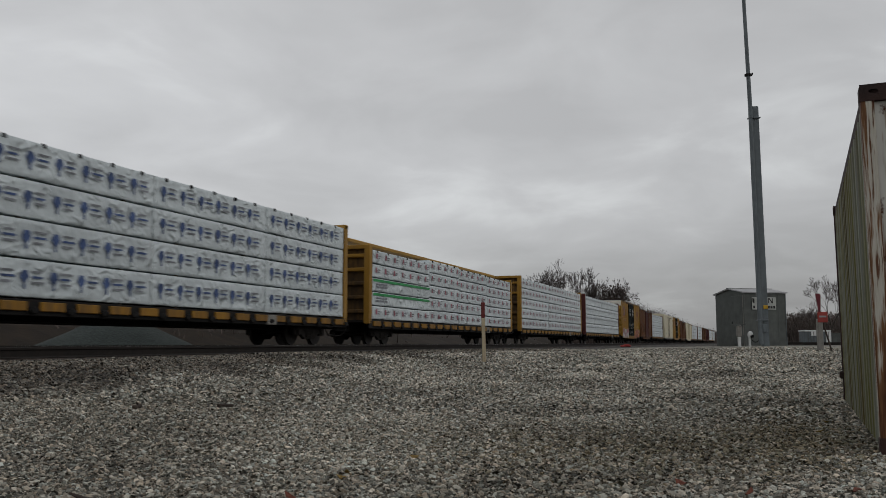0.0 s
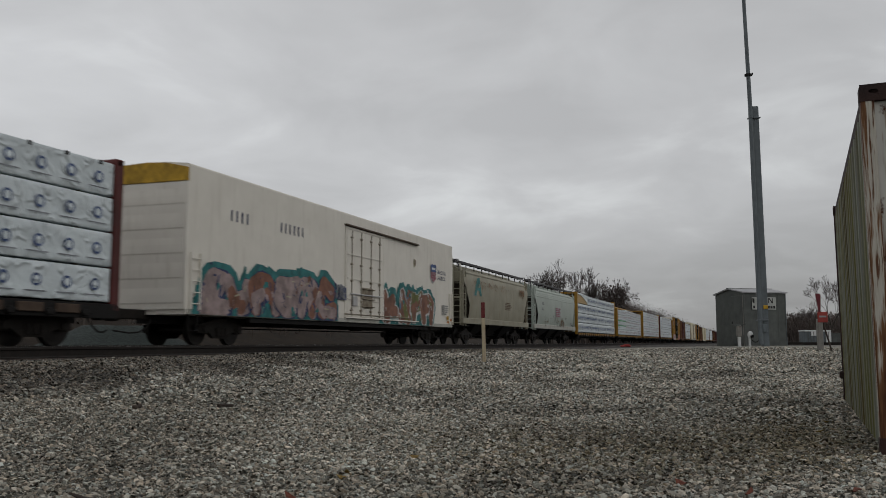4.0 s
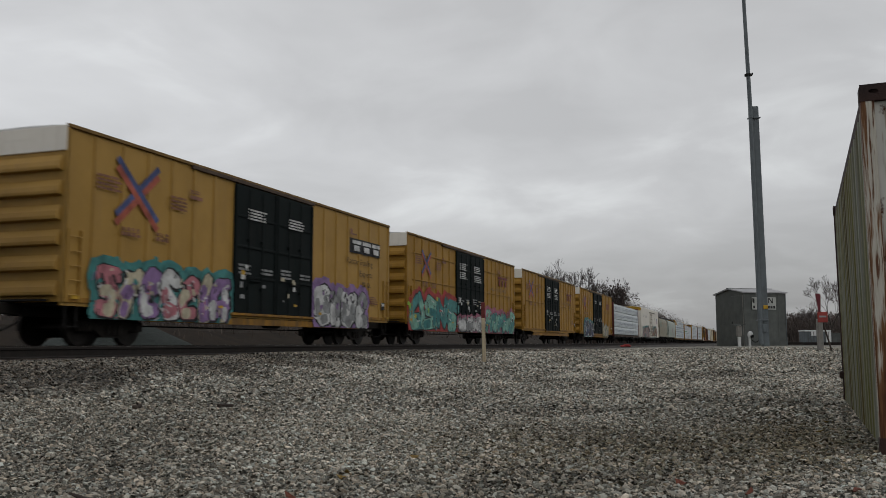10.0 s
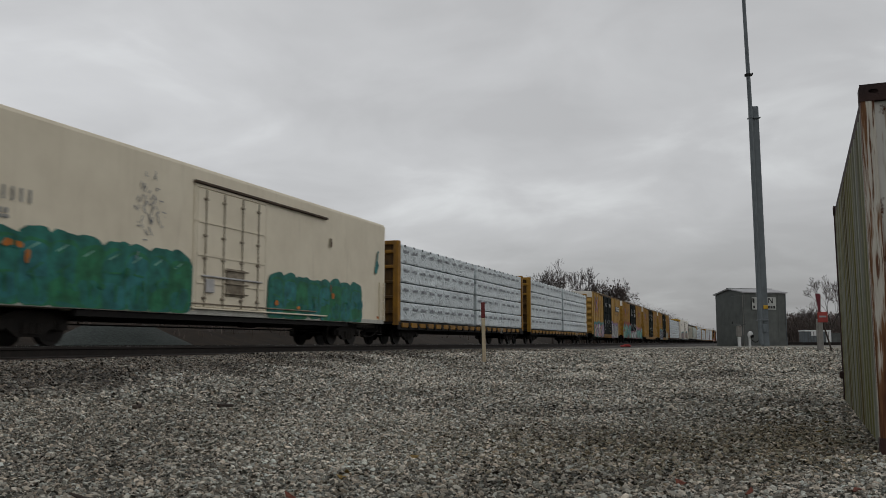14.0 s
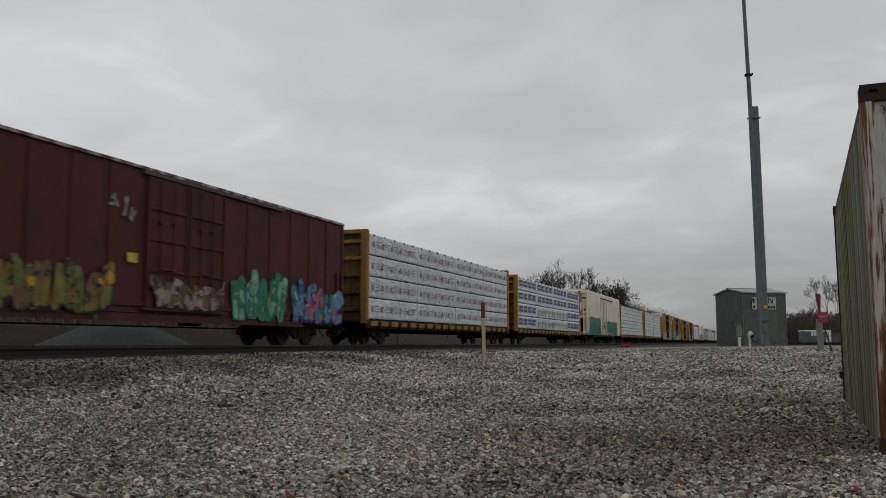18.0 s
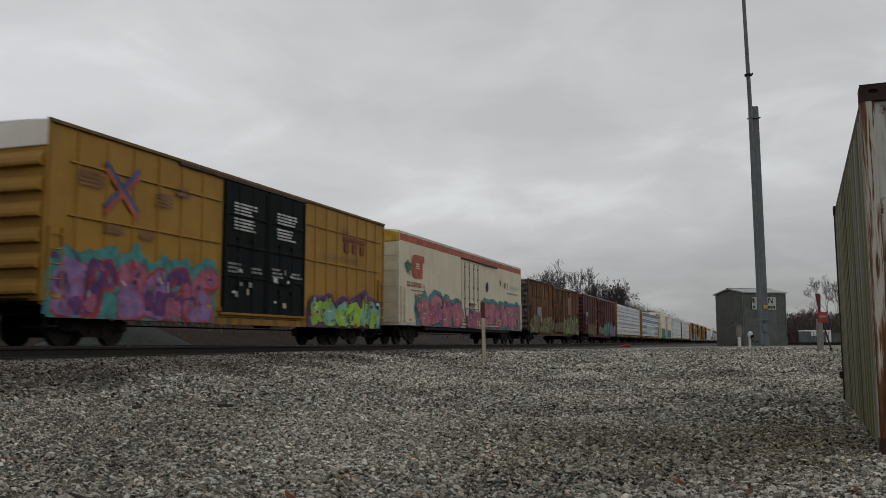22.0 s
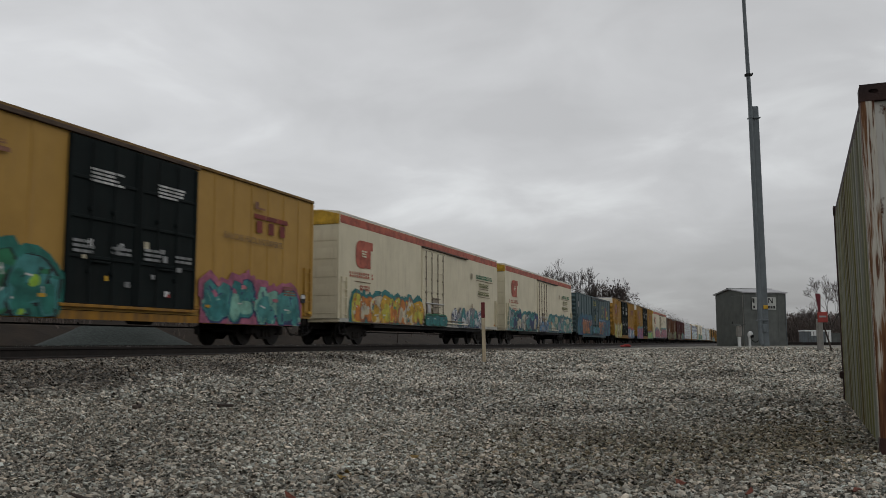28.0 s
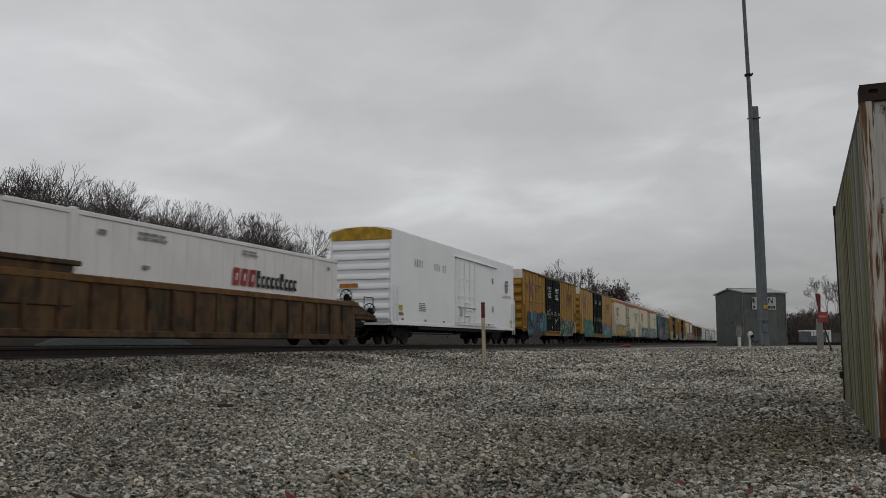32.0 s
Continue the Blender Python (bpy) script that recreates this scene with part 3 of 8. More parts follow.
def truck(car, y):
    t = new("truck")
    t.parent, t.location = car, (0, y, 0)

    def wheelset():
        mb = MB()
        mb.cyl((0.66, 0, 0.457), (0.70, 0, 0.457), 0.50, n=28)
        mb.cyl((0.70, 0, 0.457), (0.79, 0, 0.457), 0.457, n=28)
        mb.cyl((0.79, 0, 0.457), (0.795, 0, 0.457), 0.36, 0.34, n=28)
        mb.cyl((0.79, 0, 0.457), (0.93, 0, 0.457), 0.12, n=14)
        return mb

    def frame_side():
        mb = MB()
        mb.prism([(-1.15, 0.36), (-1.15, 0.60), (-0.80, 0.66), (-0.36, 0.78), (0.36, 0.78), (0.80, 0.66), (1.15, 0.60), (1.15, 0.36), (0.68, 0.40), (0.36, 0.20), (-0.36, 0.20), (-0.68, 0.40)], 0, 0.92, 1.06)
        for k in (-1, 1):
            mb.box(0.90, 1.10, k * 0.89 - 0.15, k * 0.89 + 0.15, 0.33, 0.60, 0.03)
            mb.cyl((1.06, k * 0.89, 0.457), (1.15, k * 0.89, 0.457), 0.10, n=14)
        return mb

    def springs():
        mb = MB()
        for k in (-0.2, 0.0, 0.2):
            mb.cyl((0.99, k, 0.27), (0.99, k, 0.52), 0.085, n=10)
        return mb

    for s in (1, -1):
        for k in (-0.89, 0.89):
            w = part("wheel", wheelset, STEEL, t, key="wheel")
            w.location, w.scale = (0, k, 0), (s, 1, 1)
        f = part("side_frame", frame_side, TRUCK, t, key="side_frame")
        f.scale = (s, 1, 1)
        g = part("spring_group", springs, TRUCK, t, key="springs")
        g.location, g.scale = (0.08 * s, 0, 0), (s, 1, 1)
    part("bolster", lambda: MB().box(-1.05, 1.05, -0.2, 0.2, 0.5, 0.8, 0.03), TRUCK, t, key="bolster")
    for k in (-0.89, 0.89):
        a = part("axle", lambda: MB().cyl((-0.7, 0, 0.457), (0.7, 0, 0.457), 0.085, n=12), STEEL, t, key="axle")
        a.location = (0, k, 0)
    return t


def running_gear(car, length, inset=2.35, gap=1.05):
    truck(car, inset), truck(car, length - inset)
    for y, s in ((0, -1), (length, 1)):
        def draw():
            mb = MB().box(-0.16, 0.16, -0.5, gap - 0.25, 0.72, 1.0, 0.03)
            mb.box(-0.24, 0.20, gap - 0.3, gap + 0.06, 0.66, 1.06, 0.08)
            return mb
        c = part("coupler", draw, TRUCK, car, key=("coupler", round(gap, 2)))
        c.location, c.scale = (0, y, 0), (1, s, 1)

        def hose():
            mb = MB()
            pts = [(0.42, 0.05, 0.72), (0.42, 0.22, 0.50), (0.36, 0.5, 0.36), (0.25, 0.8, 0.34), (0.15, gap, 0.40)]
            for a, b in zip(pts, pts[1:]):
                mb.cyl(a, b, 0.025, n=6)
            return mb
        h = part("air_hose", hose, BLACK, car, key=("hose", round(gap, 2)))
        h.location, h.scale = (0, y, 0), (1, s, 1)
    part("brake_cylinder", lambda: MB().cyl((0.5, -0.5, 0.72), (0.5, 0.35, 0.72), 0.16, n=12).cyl((0.5, 0.35, 0.72), (0.5, 1.6, 0.66), 0.025, n=6), BLACK, car, key="brake_cyl").location = (0, length * 0.58, 0)
    part("brake_rod", MB().cyl((0.45, 3.6, 0.52), (0.45, length - 3.6, 0.52), 0.022, n=6), BLACK, car)


def ladder(car, x, y, z0, z1, w, mat, along="y", rungs=7, name="ladder"):
    mb = MB()
    if along == "y":
        for i in range(rungs):
            z = z0 + (z1 - z0) * (i + 0.5) / rungs
            mb.cyl((x + 0.07, y, z), (x + 0.07, y + w, z), 0.016, n=6)
        for k in (y, y + w):
            mb.box(x, x + 0.085, k - 0.025, k + 0.025, z0, z1, 0.006)
    else:
        for i in range(rungs):
            z = z0 + (z1 - z0) * (i + 0.5) / rungs
            mb.cyl((x, y - 0.07, z), (x + w, y - 0.07, z), 0.016, n=6)
        for k in (x, x + w):
            mb.box(k - 0.025, k + 0.025, y - 0.085, y, z0, z1, 0.006)
    return part(name, mb, mat, car)


class Paint:
    """Flat paint shapes on a car's side, layer over layer."""

    def __init__(self, x):
        self.x, self.f, self.mats = x, [], []

    def slot(self, ink):
        m = INK[ink] if isinstance(ink, str) else ink
        if m not in self.mats:
            self.mats.append(m)
        return self.mats.index(m)

    def poly(self, pts, ink, layer=0):
        self.f.append((layer, len(self.f), pts, self.slot(ink)))

    def rect(self, y0, y1, z0, z1, ink, layer=0):
        self.poly([(y0, z0), (y1, z0), (y1, z1), (y0, z1)], ink, layer)

    def stroke(self, y0, z0, y1, z1, w, ink, layer=0):
        d = Vector((y1 - y0, z1 - z0)).normalized() * (w / 2)
        self.poly([(y0 + d.y, z0 - d.x), (y1 + d.y, z1 - d.x), (y1 - d.y, z1 + d.x), (y0 - d.y, z0 + d.x)], ink, layer)

    def taper(self, y0, z0, y1, z1, w, ink, layer, rng):
        """A fat brush stroke with rounded, uneven ends."""
        d = Vector((y1 - y0, z1 - z0))
        if d.length < 1e-4:
            return
        d.normalize()
        n = Vector((-d.y, d.x))
        a, b = w * rng.uniform(0.42, 0.56), w * rng.uniform(0.42, 0.56)
        P, Q = Vector((y0, z0)), Vector((y1, z1))
        pts = [P - n * a, Q - n * b, Q - n * b * 0.6 + d * b * 0.75, Q + n * b * 0.6 + d * b * 0.75, Q + n * b, P + n * a, P + n * a * 0.6 - d * a * 0.75, P - n * a * 0.6 - d * a * 0.75]
        self.poly([(p.x, max(self.floor, p.y)) for p in pts], ink, layer)

    def bars(self, y, z, h, n, ink, layer=0, gap=0.25):
        """Plain bars in place of a line of n characters; returns where it ends."""
        rng = random.Random(int(y * 100 + z * 1000))
        w = h * 0.62
        for i in range(n):
            if rng.random() > 0.07:
                if h > 0.23:
                    self.rect(y + 0.2 * w, y + 0.55 * w, z, z + h, ink, layer)
                    y += w * (1 + gap)
                    continue
                k = rng.uniform(0.36, 0.62) * h
                self.rect(y, y + w, z, z + k - 0.07 * h, ink, layer)
                self.rect(y, y + w * rng.uniform(0.55, 1.0), z + k + 0.07 * h, z + h, ink, layer)
            y += w * (1 + gap)
        return y

    def words(self, text, y, z, h, ink, layer=0, wide=1.0):
        """Readable words in the built-in font, h high, starting at y."""
        cu = bpy.data.curves.new("lettering", "FONT")
        cu.body, cu.size, cu.resolution_u = text, h * 1.4, 2
        ob = bpy.data.objects.new("lettering", cu)
        me = ob.to_mesh()
        for f in me.polygons:
            self.poly([(y + wide * me.vertices[k].co.x, z + me.vertices[k].co.y) for k in f.vertices], ink, layer)
        ob.to_mesh_clear()
        bpy.data.objects.remove(ob)
        bpy.data.curves.remove(cu)

    def block(self, y, z, w, rows, h, ink, layer=0):
        """Small unreadable lines as plain bars."""
        rng = random.Random(int(y * 70 + z * 900))
        for r in range(rows):
            a = y
            while a < y + w * rng.uniform(0.7, 1.0):
                b = a + rng.uniform(1.5, 5) * h
                self.rect(a, min(b, y + w), z - r * h * 1.7, z - r * h * 1.7 + h, ink, layer)
                a = b + 0.5 * h

    def blob(self, cy, cz, ry, rz, ink, layer, rng, n=18, rough=0.18, power=3.0, lean=0.0):
        ph = [rng.uniform(0, 6.28) for _ in range(3)]
        pts = []
        for i in range(n):
            t = 2 * math.pi * i / n
            c, s = math.cos(t), math.sin(t)
            r = (abs(c) ** power + abs(s) ** power) ** (-1 / power)
            r *= 1 + rough * (0.5 * math.sin(2 * t + ph[0]) + 0.3 * math.sin(3 * t + ph[1]) + 0.35 * math.sin(5 * t + ph[2]))
            pts.append((cy + ry * r * c + lean * rz * r * s, max(self.floor, cz + rz * r * s)))
        self.poly(pts, ink, layer)

    floor = 0.62

    def graffiti(self, y0, y1, z0, z1, halo, edge, fills, seed, letters=5, shine="white", accents=(), style="tall"):
        """A sprayed piece: ragged halo, outlined shapes in two tones, highlights, drips and specks; no letter of any alphabet."""
        rng = random.Random(seed)
        self.floor = z0
        H = z1 - z0
        w = (y1 - y0 - 0.2) / letters
        if style == "bubble":
            h = H * 0.86
            if halo:
                for i in range(letters):
                    self.blob(y0 + 0.1 + w * (i + 0.5), z0 + 0.48 * H, w * 0.72, H * rng.uniform(0.48, 0.54), halo, 0, rng, 22, 0.12, 3.4)
            for i in range(letters):
                cy, cz = y0 + 0.1 + w * (i + 0.5), z0 + h * rng.uniform(0.46, 0.52)
                ry, rz = w * rng.uniform(0.50, 0.58), h * rng.uniform(0.46, 0.52)
                lean = rng.uniform(-0.08, 0.08)
                self.blob(cy, cz, ry + 0.05, rz + 0.06, edge, 1, rng, 22, 0.07, 3.6, lean)
                self.blob(cy, cz, ry, rz, fills[i % len(fills)], 1, rng, 22, 0.08, 3.6, lean)
                self.blob(cy, cz - 0.5 * rz, ry * 0.86, rz * 0.42, fills[(i + 1) % len(fills)], 1, rng, 14, 0.3, 2.6)
                self.stroke(cy + rng.uniform(-0.3, 0.3) * ry, cz - 0.7 * rz, cy + rng.uniform(-0.3, 0.3) * ry, cz + rng.uniform(-0.2, 0.3) * rz, 0.07, edge, 4)
                self.stroke(cy - 0.5 * ry, cz + rng.uniform(-0.1, 0.4) * rz, cy + 0.4 * ry, cz + rng.uniform(-0.1, 0.4) * rz, 0.05, edge, 4)
                if shine:
                    [self.stroke(cy + u * ry, cz + v * rz, cy + (u + 0.35) * ry, cz + (v + 0.12 * (1 - 2 * (u > -0.2))) * rz, 0.04, shine, 4) for u, v in ((-0.55, 0.70), (-0.2, 0.82))]
        else:
            rim = min(0.30, 0.15 * H) if halo else 0.0
            wd = min(0.55, max(0.11, 0.46 * w))
            h = H - rim - wd
            forms = (((0.0, 0.0), (0.02, 0.75), (0.3, 1.0), (0.75, 0.97), (1.0, 0.65), (0.95, 0.0)), ((1.0, 0.85), (0.55, 1.0), (0.08, 0.8), (0.0, 0.3), (0.35, 0.0), (0.95, 0.12)),
                     ((0.0, 1.0), (0.1, 0.25), (0.45, 0.0), (0.85, 0.2), (1.0, 1.0)), ((0.1, 0.0), (0.15, 1.0), (0.8, 0.1), (0.9, 1.0)), ((1.0, 0.9), (0.3, 1.0), (0.1, 0.68), (0.85, 0.42), (0.8, 0.05), (0.0, 0.05)),
                     ((0.05, 1.0), (0.1, 0.0), (0.15, 0.45), (0.85, 1.0)), ((0.5, 1.0), (0.05, 0.6), (0.2, 0.05), (0.8, 0.0), (0.98, 0.5), (0.5, 1.0)))
            shapes = []
            for i in range(letters):
                a0, zb = y0 + 0.1 + rim * 0.6 + wd * 0.5 + (w - rim * 1.2 / letters) * i, z0 + wd * 0.45 + H * rng.uniform(-0.02, 0.04)
                aw, lean, hh = max(0.12, w - wd * 0.62), rng.uniform(-0.1, 0.22), h * rng.uniform(0.82, 1.03)
                place = lambda u, v: (a0 + (u + rng.uniform(-0.18, 0.18)) * aw + lean * v * hh, zb + max(0.0, v + rng.uniform(-0.12, 0.1)) * hh)
                lines = [[place(u, v) for u, v in rng.choice(forms)]]
                for _ in range(rng.choice((1, 1, 2))):
                    v = rng.uniform(0.15, 0.8)
                    lines.append([place(0.1, v), place(rng.uniform(0.6, 1.1), v + rng.uniform(-0.3, 0.3))])
                if rng.random() < 0.5:
                    q = rng.choice(lines[0])
                    lines.append([q, (q[0] + rng.uniform(-0.4, 0.4) * w, min(z0 + H - rim, q[1] + rng.uniform(-0.1, 0.3) * hh))])
                shapes.append(lines)

            def draw(lines, width, ink, layer, dy=0.0, dz=0.0):
                for line in lines:
                    for p, q in zip(line, line[1:]):
                        self.taper(p[0] + dy, p[1] + dz, q[0] + dy, q[1] + dz, width, ink, layer, rng)
            if halo:
                for lines in shapes:
                    draw(lines, wd + 2 * rim, halo, 0)
                for _ in range(letters * 8):
                    p = rng.choice(rng.choice(rng.choice(shapes)))
                    self.blob(p[0] + rng.uniform(-0.2, 0.2), p[1] + wd * 0.4 + rng.uniform(-0.2, 0.9) * rim, rim * rng.uniform(0.3, 0.9), rim * rng.uniform(0.3, 0.9), halo, 0, rng, 10, 0.35, 2.0)
                self.rect(y0 + 0.15, y1 - 0.15, z0, z0 + 0.45 * H, halo, 0)
            for i, lines in enumerate(shapes):
                fill, low = fills[i % len(fills)], fills[(i + 1) % len(fills)]
                draw(lines, wd * 1.08 + 0.08, edge, 1, 0.03, -0.03)
                draw(lines, wd, fill, 1)
                for _ in range(9):
                    p = rng.choice(rng.choice(lines))
                    a, b = p[0] + rng.uniform(-0.4, 0.4) * wd, p[1] - rng.uniform(-0.2, 0.5) * wd
                    self.taper(a, b, a + rng.uniform(-0.3, 0.3) * wd, b + rng.uniform(-0.7, 0.7) * wd, rng.uniform(0.035, 0.11), edge, 1, rng)
                    self.blob(a + rng.uniform(-0.5, 0.5) * wd, b + rng.uniform(-0.4, 0.4) * wd, rng.uniform(0.08, 0.3) * wd, rng.uniform(0.08, 0.25) * wd, rng.choice(list(fills) + ([halo] if halo else [edge])), 1, rng, 9, 0.5, 2.0)
                for line in lines:
                    for p, q in zip(line, line[1:]):
                        if min(p[1], q[1]) < z0 + 0.45 * H and rng.random() < 0.8:
                            b, t = (p, q) if p[1] < q[1] else (q, p)
                            k = rng.uniform(0.3, 0.6)
                            self.taper(b[0], b[1], b[0] + k * (t[0] - b[0]), b[1] + k * (t[1] - b[1]), wd * 0.78, low, 1, rng)
                        if shine and rng.random() < 0.28:
                            m = rng.uniform(0.1, 0.6)
                            self.stroke(p[0] + m * (q[0] - p[0]) - wd * 0.30, p[1] + m * (q[1] - p[1]) + wd * 0.2, p[0] + (m + 0.35) * (q[0] - p[0]) - wd * 0.30, p[1] + (m + 0.35) * (q[1] - p[1]) + wd * 0.2, 0.045, shine, 4)
        for _ in range(letters * 4):
            a, z = rng.uniform(y0 + 0.1, y1 - 0.1), rng.uniform(z0, z0 + 0.8 * H)
            self.stroke(a, z, a + rng.uniform(-0.2, 0.2), z + rng.uniform(-0.15, 0.25), rng.uniform(0.02, 0.05), edge if rng.random() < 0.7 else rng.choice(fills), 4)
        for _ in range(letters * 2):
            a, z = rng.uniform(y0 + 0.1, y1 - 0.1), z0 + rng.uniform(0.1, 0.5) * H
            self.stroke(a, z, a, max(z0, z - rng.uniform(0.1, 0.35)), 0.025, rng.choice(fills), 4)
        for ink in accents:
            for _ in range(3):
                self.blob(rng.uniform(y0, y1), rng.uniform(z0, z0 + 0.8 * H), rng.uniform(0.05, 0.16), rng.uniform(0.05, 0.16), ink, 4, rng, 10, 0.3, 2.2)
        self.floor = 0.62

    def put(self, name, car, label=""):
        if not self.f:
            return None
        me = bpy.data.meshes.new(name)
        # later coats lie a hair above earlier ones
        step = min(0.0006, 0.05 / len(self.f))
        verts, faces, ids = [], [], []
        for i, (layer, _, pts, slot) in enumerate(sorted(self.f, key=lambda q: q[:2])):
            faces.append(tuple(range(len(verts), len(verts) + len(pts))))
            verts += [(self.x + step * i, y, z) for y, z in pts]
            ids.append(slot)
        me.from_pydata(verts, [], faces)
        for m in self.mats:
            me.materials.append(m)
        me.polygons.foreach_set("material_index", ids)
        ob = new(name, me)
        ob.parent = car
        return tagged(ob, label, kind="stuff")


def wagon_roof(length, zeave, rise, over=0.03):
    n = 6
    top = [((HALF + over) * (1 - 2 * i / n), zeave + rise * (1 - (1 - 2 * i / n) ** 2)) for i in range(n + 1)]
    mb = MB().prism([((HALF + over), zeave - 0.05)] + top + [(-(HALF + over), zeave - 0.05)], 1, 0.0, length)
    y = 0.6
    while y < length:
        mb.box(-HALF, HALF, y - 0.03, y + 0.03, zeave + 0.02, zeave + 0.05)
        y += 1.2
    return mb


def end_wall(car, y, s, zlo, zhi, ribs, depth, cap, paint):
    """The end of a car with heavy level corrugations."""
    def plate():
        mb = MB().box(-HALF + 0.02, HALF - 0.02, 0.02, 0.10, zlo, zhi)
        for k in (-1, 1):
            mb.box(k * HALF, k * (HALF - 0.1), 0.0, 0.1, zlo, zhi, 0.01)
        return mb
    e = part("end_wall", plate, paint, car, key=("end", zlo, zhi, paint.name))
    e.location, e.scale = (0, y, 0), (1, s, 1)
    step = (zhi - cap - zlo) / ribs
    h = step * 0.36

    def rib():
        return MB().prism([(0.02, -h * 0.8), (0.02 - depth * 0.95, -h * 0.62), (0.02 - depth, -h * 0.3), (0.02 - depth * 0.8, h * 0.25), (0.02, h)], 0, -HALF + 0.12, HALF - 0.12)
    for i in range(ribs):
        part("end_rib", rib, paint, e, key=("endrib", round(h, 3), depth, paint.name)).location = (0, 0, zlo + step * (i + 0.5))
    return e


def boxcar(name, label, length, rear, paint, end_paint, doors, door_paint, style="post", top_panel=None, z_top=5.12, ribs=6, sill_paint=None, post_step=0.95, category="boxcar"):
    """An outside-post boxcar; doors: where the doorway starts and ends, as parts of the length."""
    car = freight_car(name, label, category, rear)
    running_gear(car, length)
    zb, zc = 0.92, 0.62
    d0, d1 = doors[0] * length, doors[1] * length
    x = HALF - 0.05
    key = (style, round(length, 2), round(d0, 2), z_top)
    part("underframe", MB().box(-0.3, 0.3, 0.2, length - 0.2, 0.70, 0.98).box(-x + 0.05, x - 0.05, 0.15, length - 0.15, 0.94, 1.06), BLACK, car)
    # side walls
    for s, nm in ((1, "side_wall"), (-1, "side_wall")):
        mb = MB()
        a, b = (x - 0.06, x) if s > 0 else (-x, -x + 0.06)
        mb.prism([(0.04, zb), (2.6, zb), (3.4, zc + 0.22), (length - 3.4, zc + 0.22), (length - 2.6, zb), (length - 0.04, zb), (length - 0.04, z_top - 0.05), (0.04, z_top - 0.05)], 0, a, b)
        part(nm, mb, paint, car)
    sm = MB()
    sm.prism([(3.0, zc), (length - 3.0, zc), (length - 3.4, zc + 0.2), (3.4, zc + 0.2)], 0, x - 0.03, x + 0.03)
    sm.box(x - 0.02, x + 0.05, 0.05, length - 0.05, zc + 0.38, zc + 0.50, 0.008)
    part("side_sill", sm, sill_paint or paint, car)
    # outside posts
    n0, n1 = round(d0 / post_step), round((length - d1) / post_step)
    ys = [d0 * i / n0 for i in range(n0)] + [d1 + (length - d1) * i / n1 for i in range(1, n1 + 1)]
    wide = 0.10 if style == "post" else 0.17
    for y in ys:
        y = min(max(y, 0.08), length - 0.08)
        deep = 0.05 if style != "smooth" else 0.03
        ob = part("side_post", lambda: MB().prism([(-wide / 2, 0), (-wide / 2 + 0.02, deep), (wide / 2 - 0.02, deep), (wide / 2, 0)], 2, 1.0, z_top - 0.1), paint, car, key=("post", wide, deep, z_top, paint.name))
        # profile drawn along y and pushed out along x
        ob.matrix_local = Matrix(((0, 1, 0, x), (1, 0, 0, y), (0, 0, 1, 0), (0, 0, 0, 1)))
    if style == "post":
        for fz in (0.50, 0.80):
            z = zb + (z_top - zb) * fz
            for a, b in ((0.75, d0 - 0.12), (d1 + 0.25, length - 0.45)):
                part("side_rail", MB().box(x, x + 0.055, a, b, z - 0.02, z + 0.02, 0.006), paint, car)
    if top_panel:
        part("door_header", MB().box(x, x + 0.10, d0 - 2.2, d1 + 0.1, z_top - 0.14, z_top - 0.03, 0.01), EAVE, car)
    else:
        part("door_track", MB().box(x, x + 0.12, d0 - 0.15, d1 + 0.95 * (d1 - d0), z_top - 0.17, z_top - 0.07, 0.01), BOARD, car)
    # plug doors
    ndoor = 2 if d1 - d0 > 3.6 else 1
    dw = (d1 - d0) / ndoor
    for i in range(ndoor):
        def door_mesh():
            return MB().box(0, 0.07, 0.03, dw - 0.03, 0.98, z_top - 0.16, 0.015)
        dr = part("door", door_mesh, door_paint, car, "", key=("door", round(dw, 2), z_top, door_paint.name))
        dr.location = (x, d0 + i * dw, 0)
        for fz in (0.28, 0.52, 0.76):
            part("door_rib", lambda: MB().box(0.065, 0.115, 0.13, dw - 0.13, -0.04, 0.04, 0.012), door_paint, dr, key=("drib", round(dw, 2), door_paint.name)).location = (0, 0, 1.0 + (z_top - 1.2) * fz)
        for yy in (0.03, dw - 0.12):
            part("door_stile", lambda: MB().box(0.065, 0.12, 0, 0.09, 1.0, z_top - 0.2, 0.01), door_paint, dr, key=("dstile", z_top, door_paint.name)).location = (0, yy, 0)
        for fy in (0.30, 0.62):
            rd = part("lock_rod", lambda: MB().cyl((0.13, 0, 1.02), (0.13, 0, z_top - 0.25), 0.02, n=6).box(0.07, 0.16, -0.05, 0.05, 1.7, 1.8, 0.01).box(0.07, 0.16, -0.05, 0.05, 3.2, 3.3, 0.01), door_paint, dr, key=("rod", z_top, door_paint.name))
            rd.location = (0, fy * dw, 0)
        part("door_handle", lambda: MB().box(0.1, 0.17, -0.3, 0.3, -0.025, 0.025, 0.01), door_paint, dr, key=("handle", door_paint.name)).location = (0, 0.46 * dw, 2.0)
    part("door_sill", MB().box(x, x + 0.13, d0 - 0.1, d1 + 0.1, 0.90, 0.98, 0.01), sill_paint or paint, car)
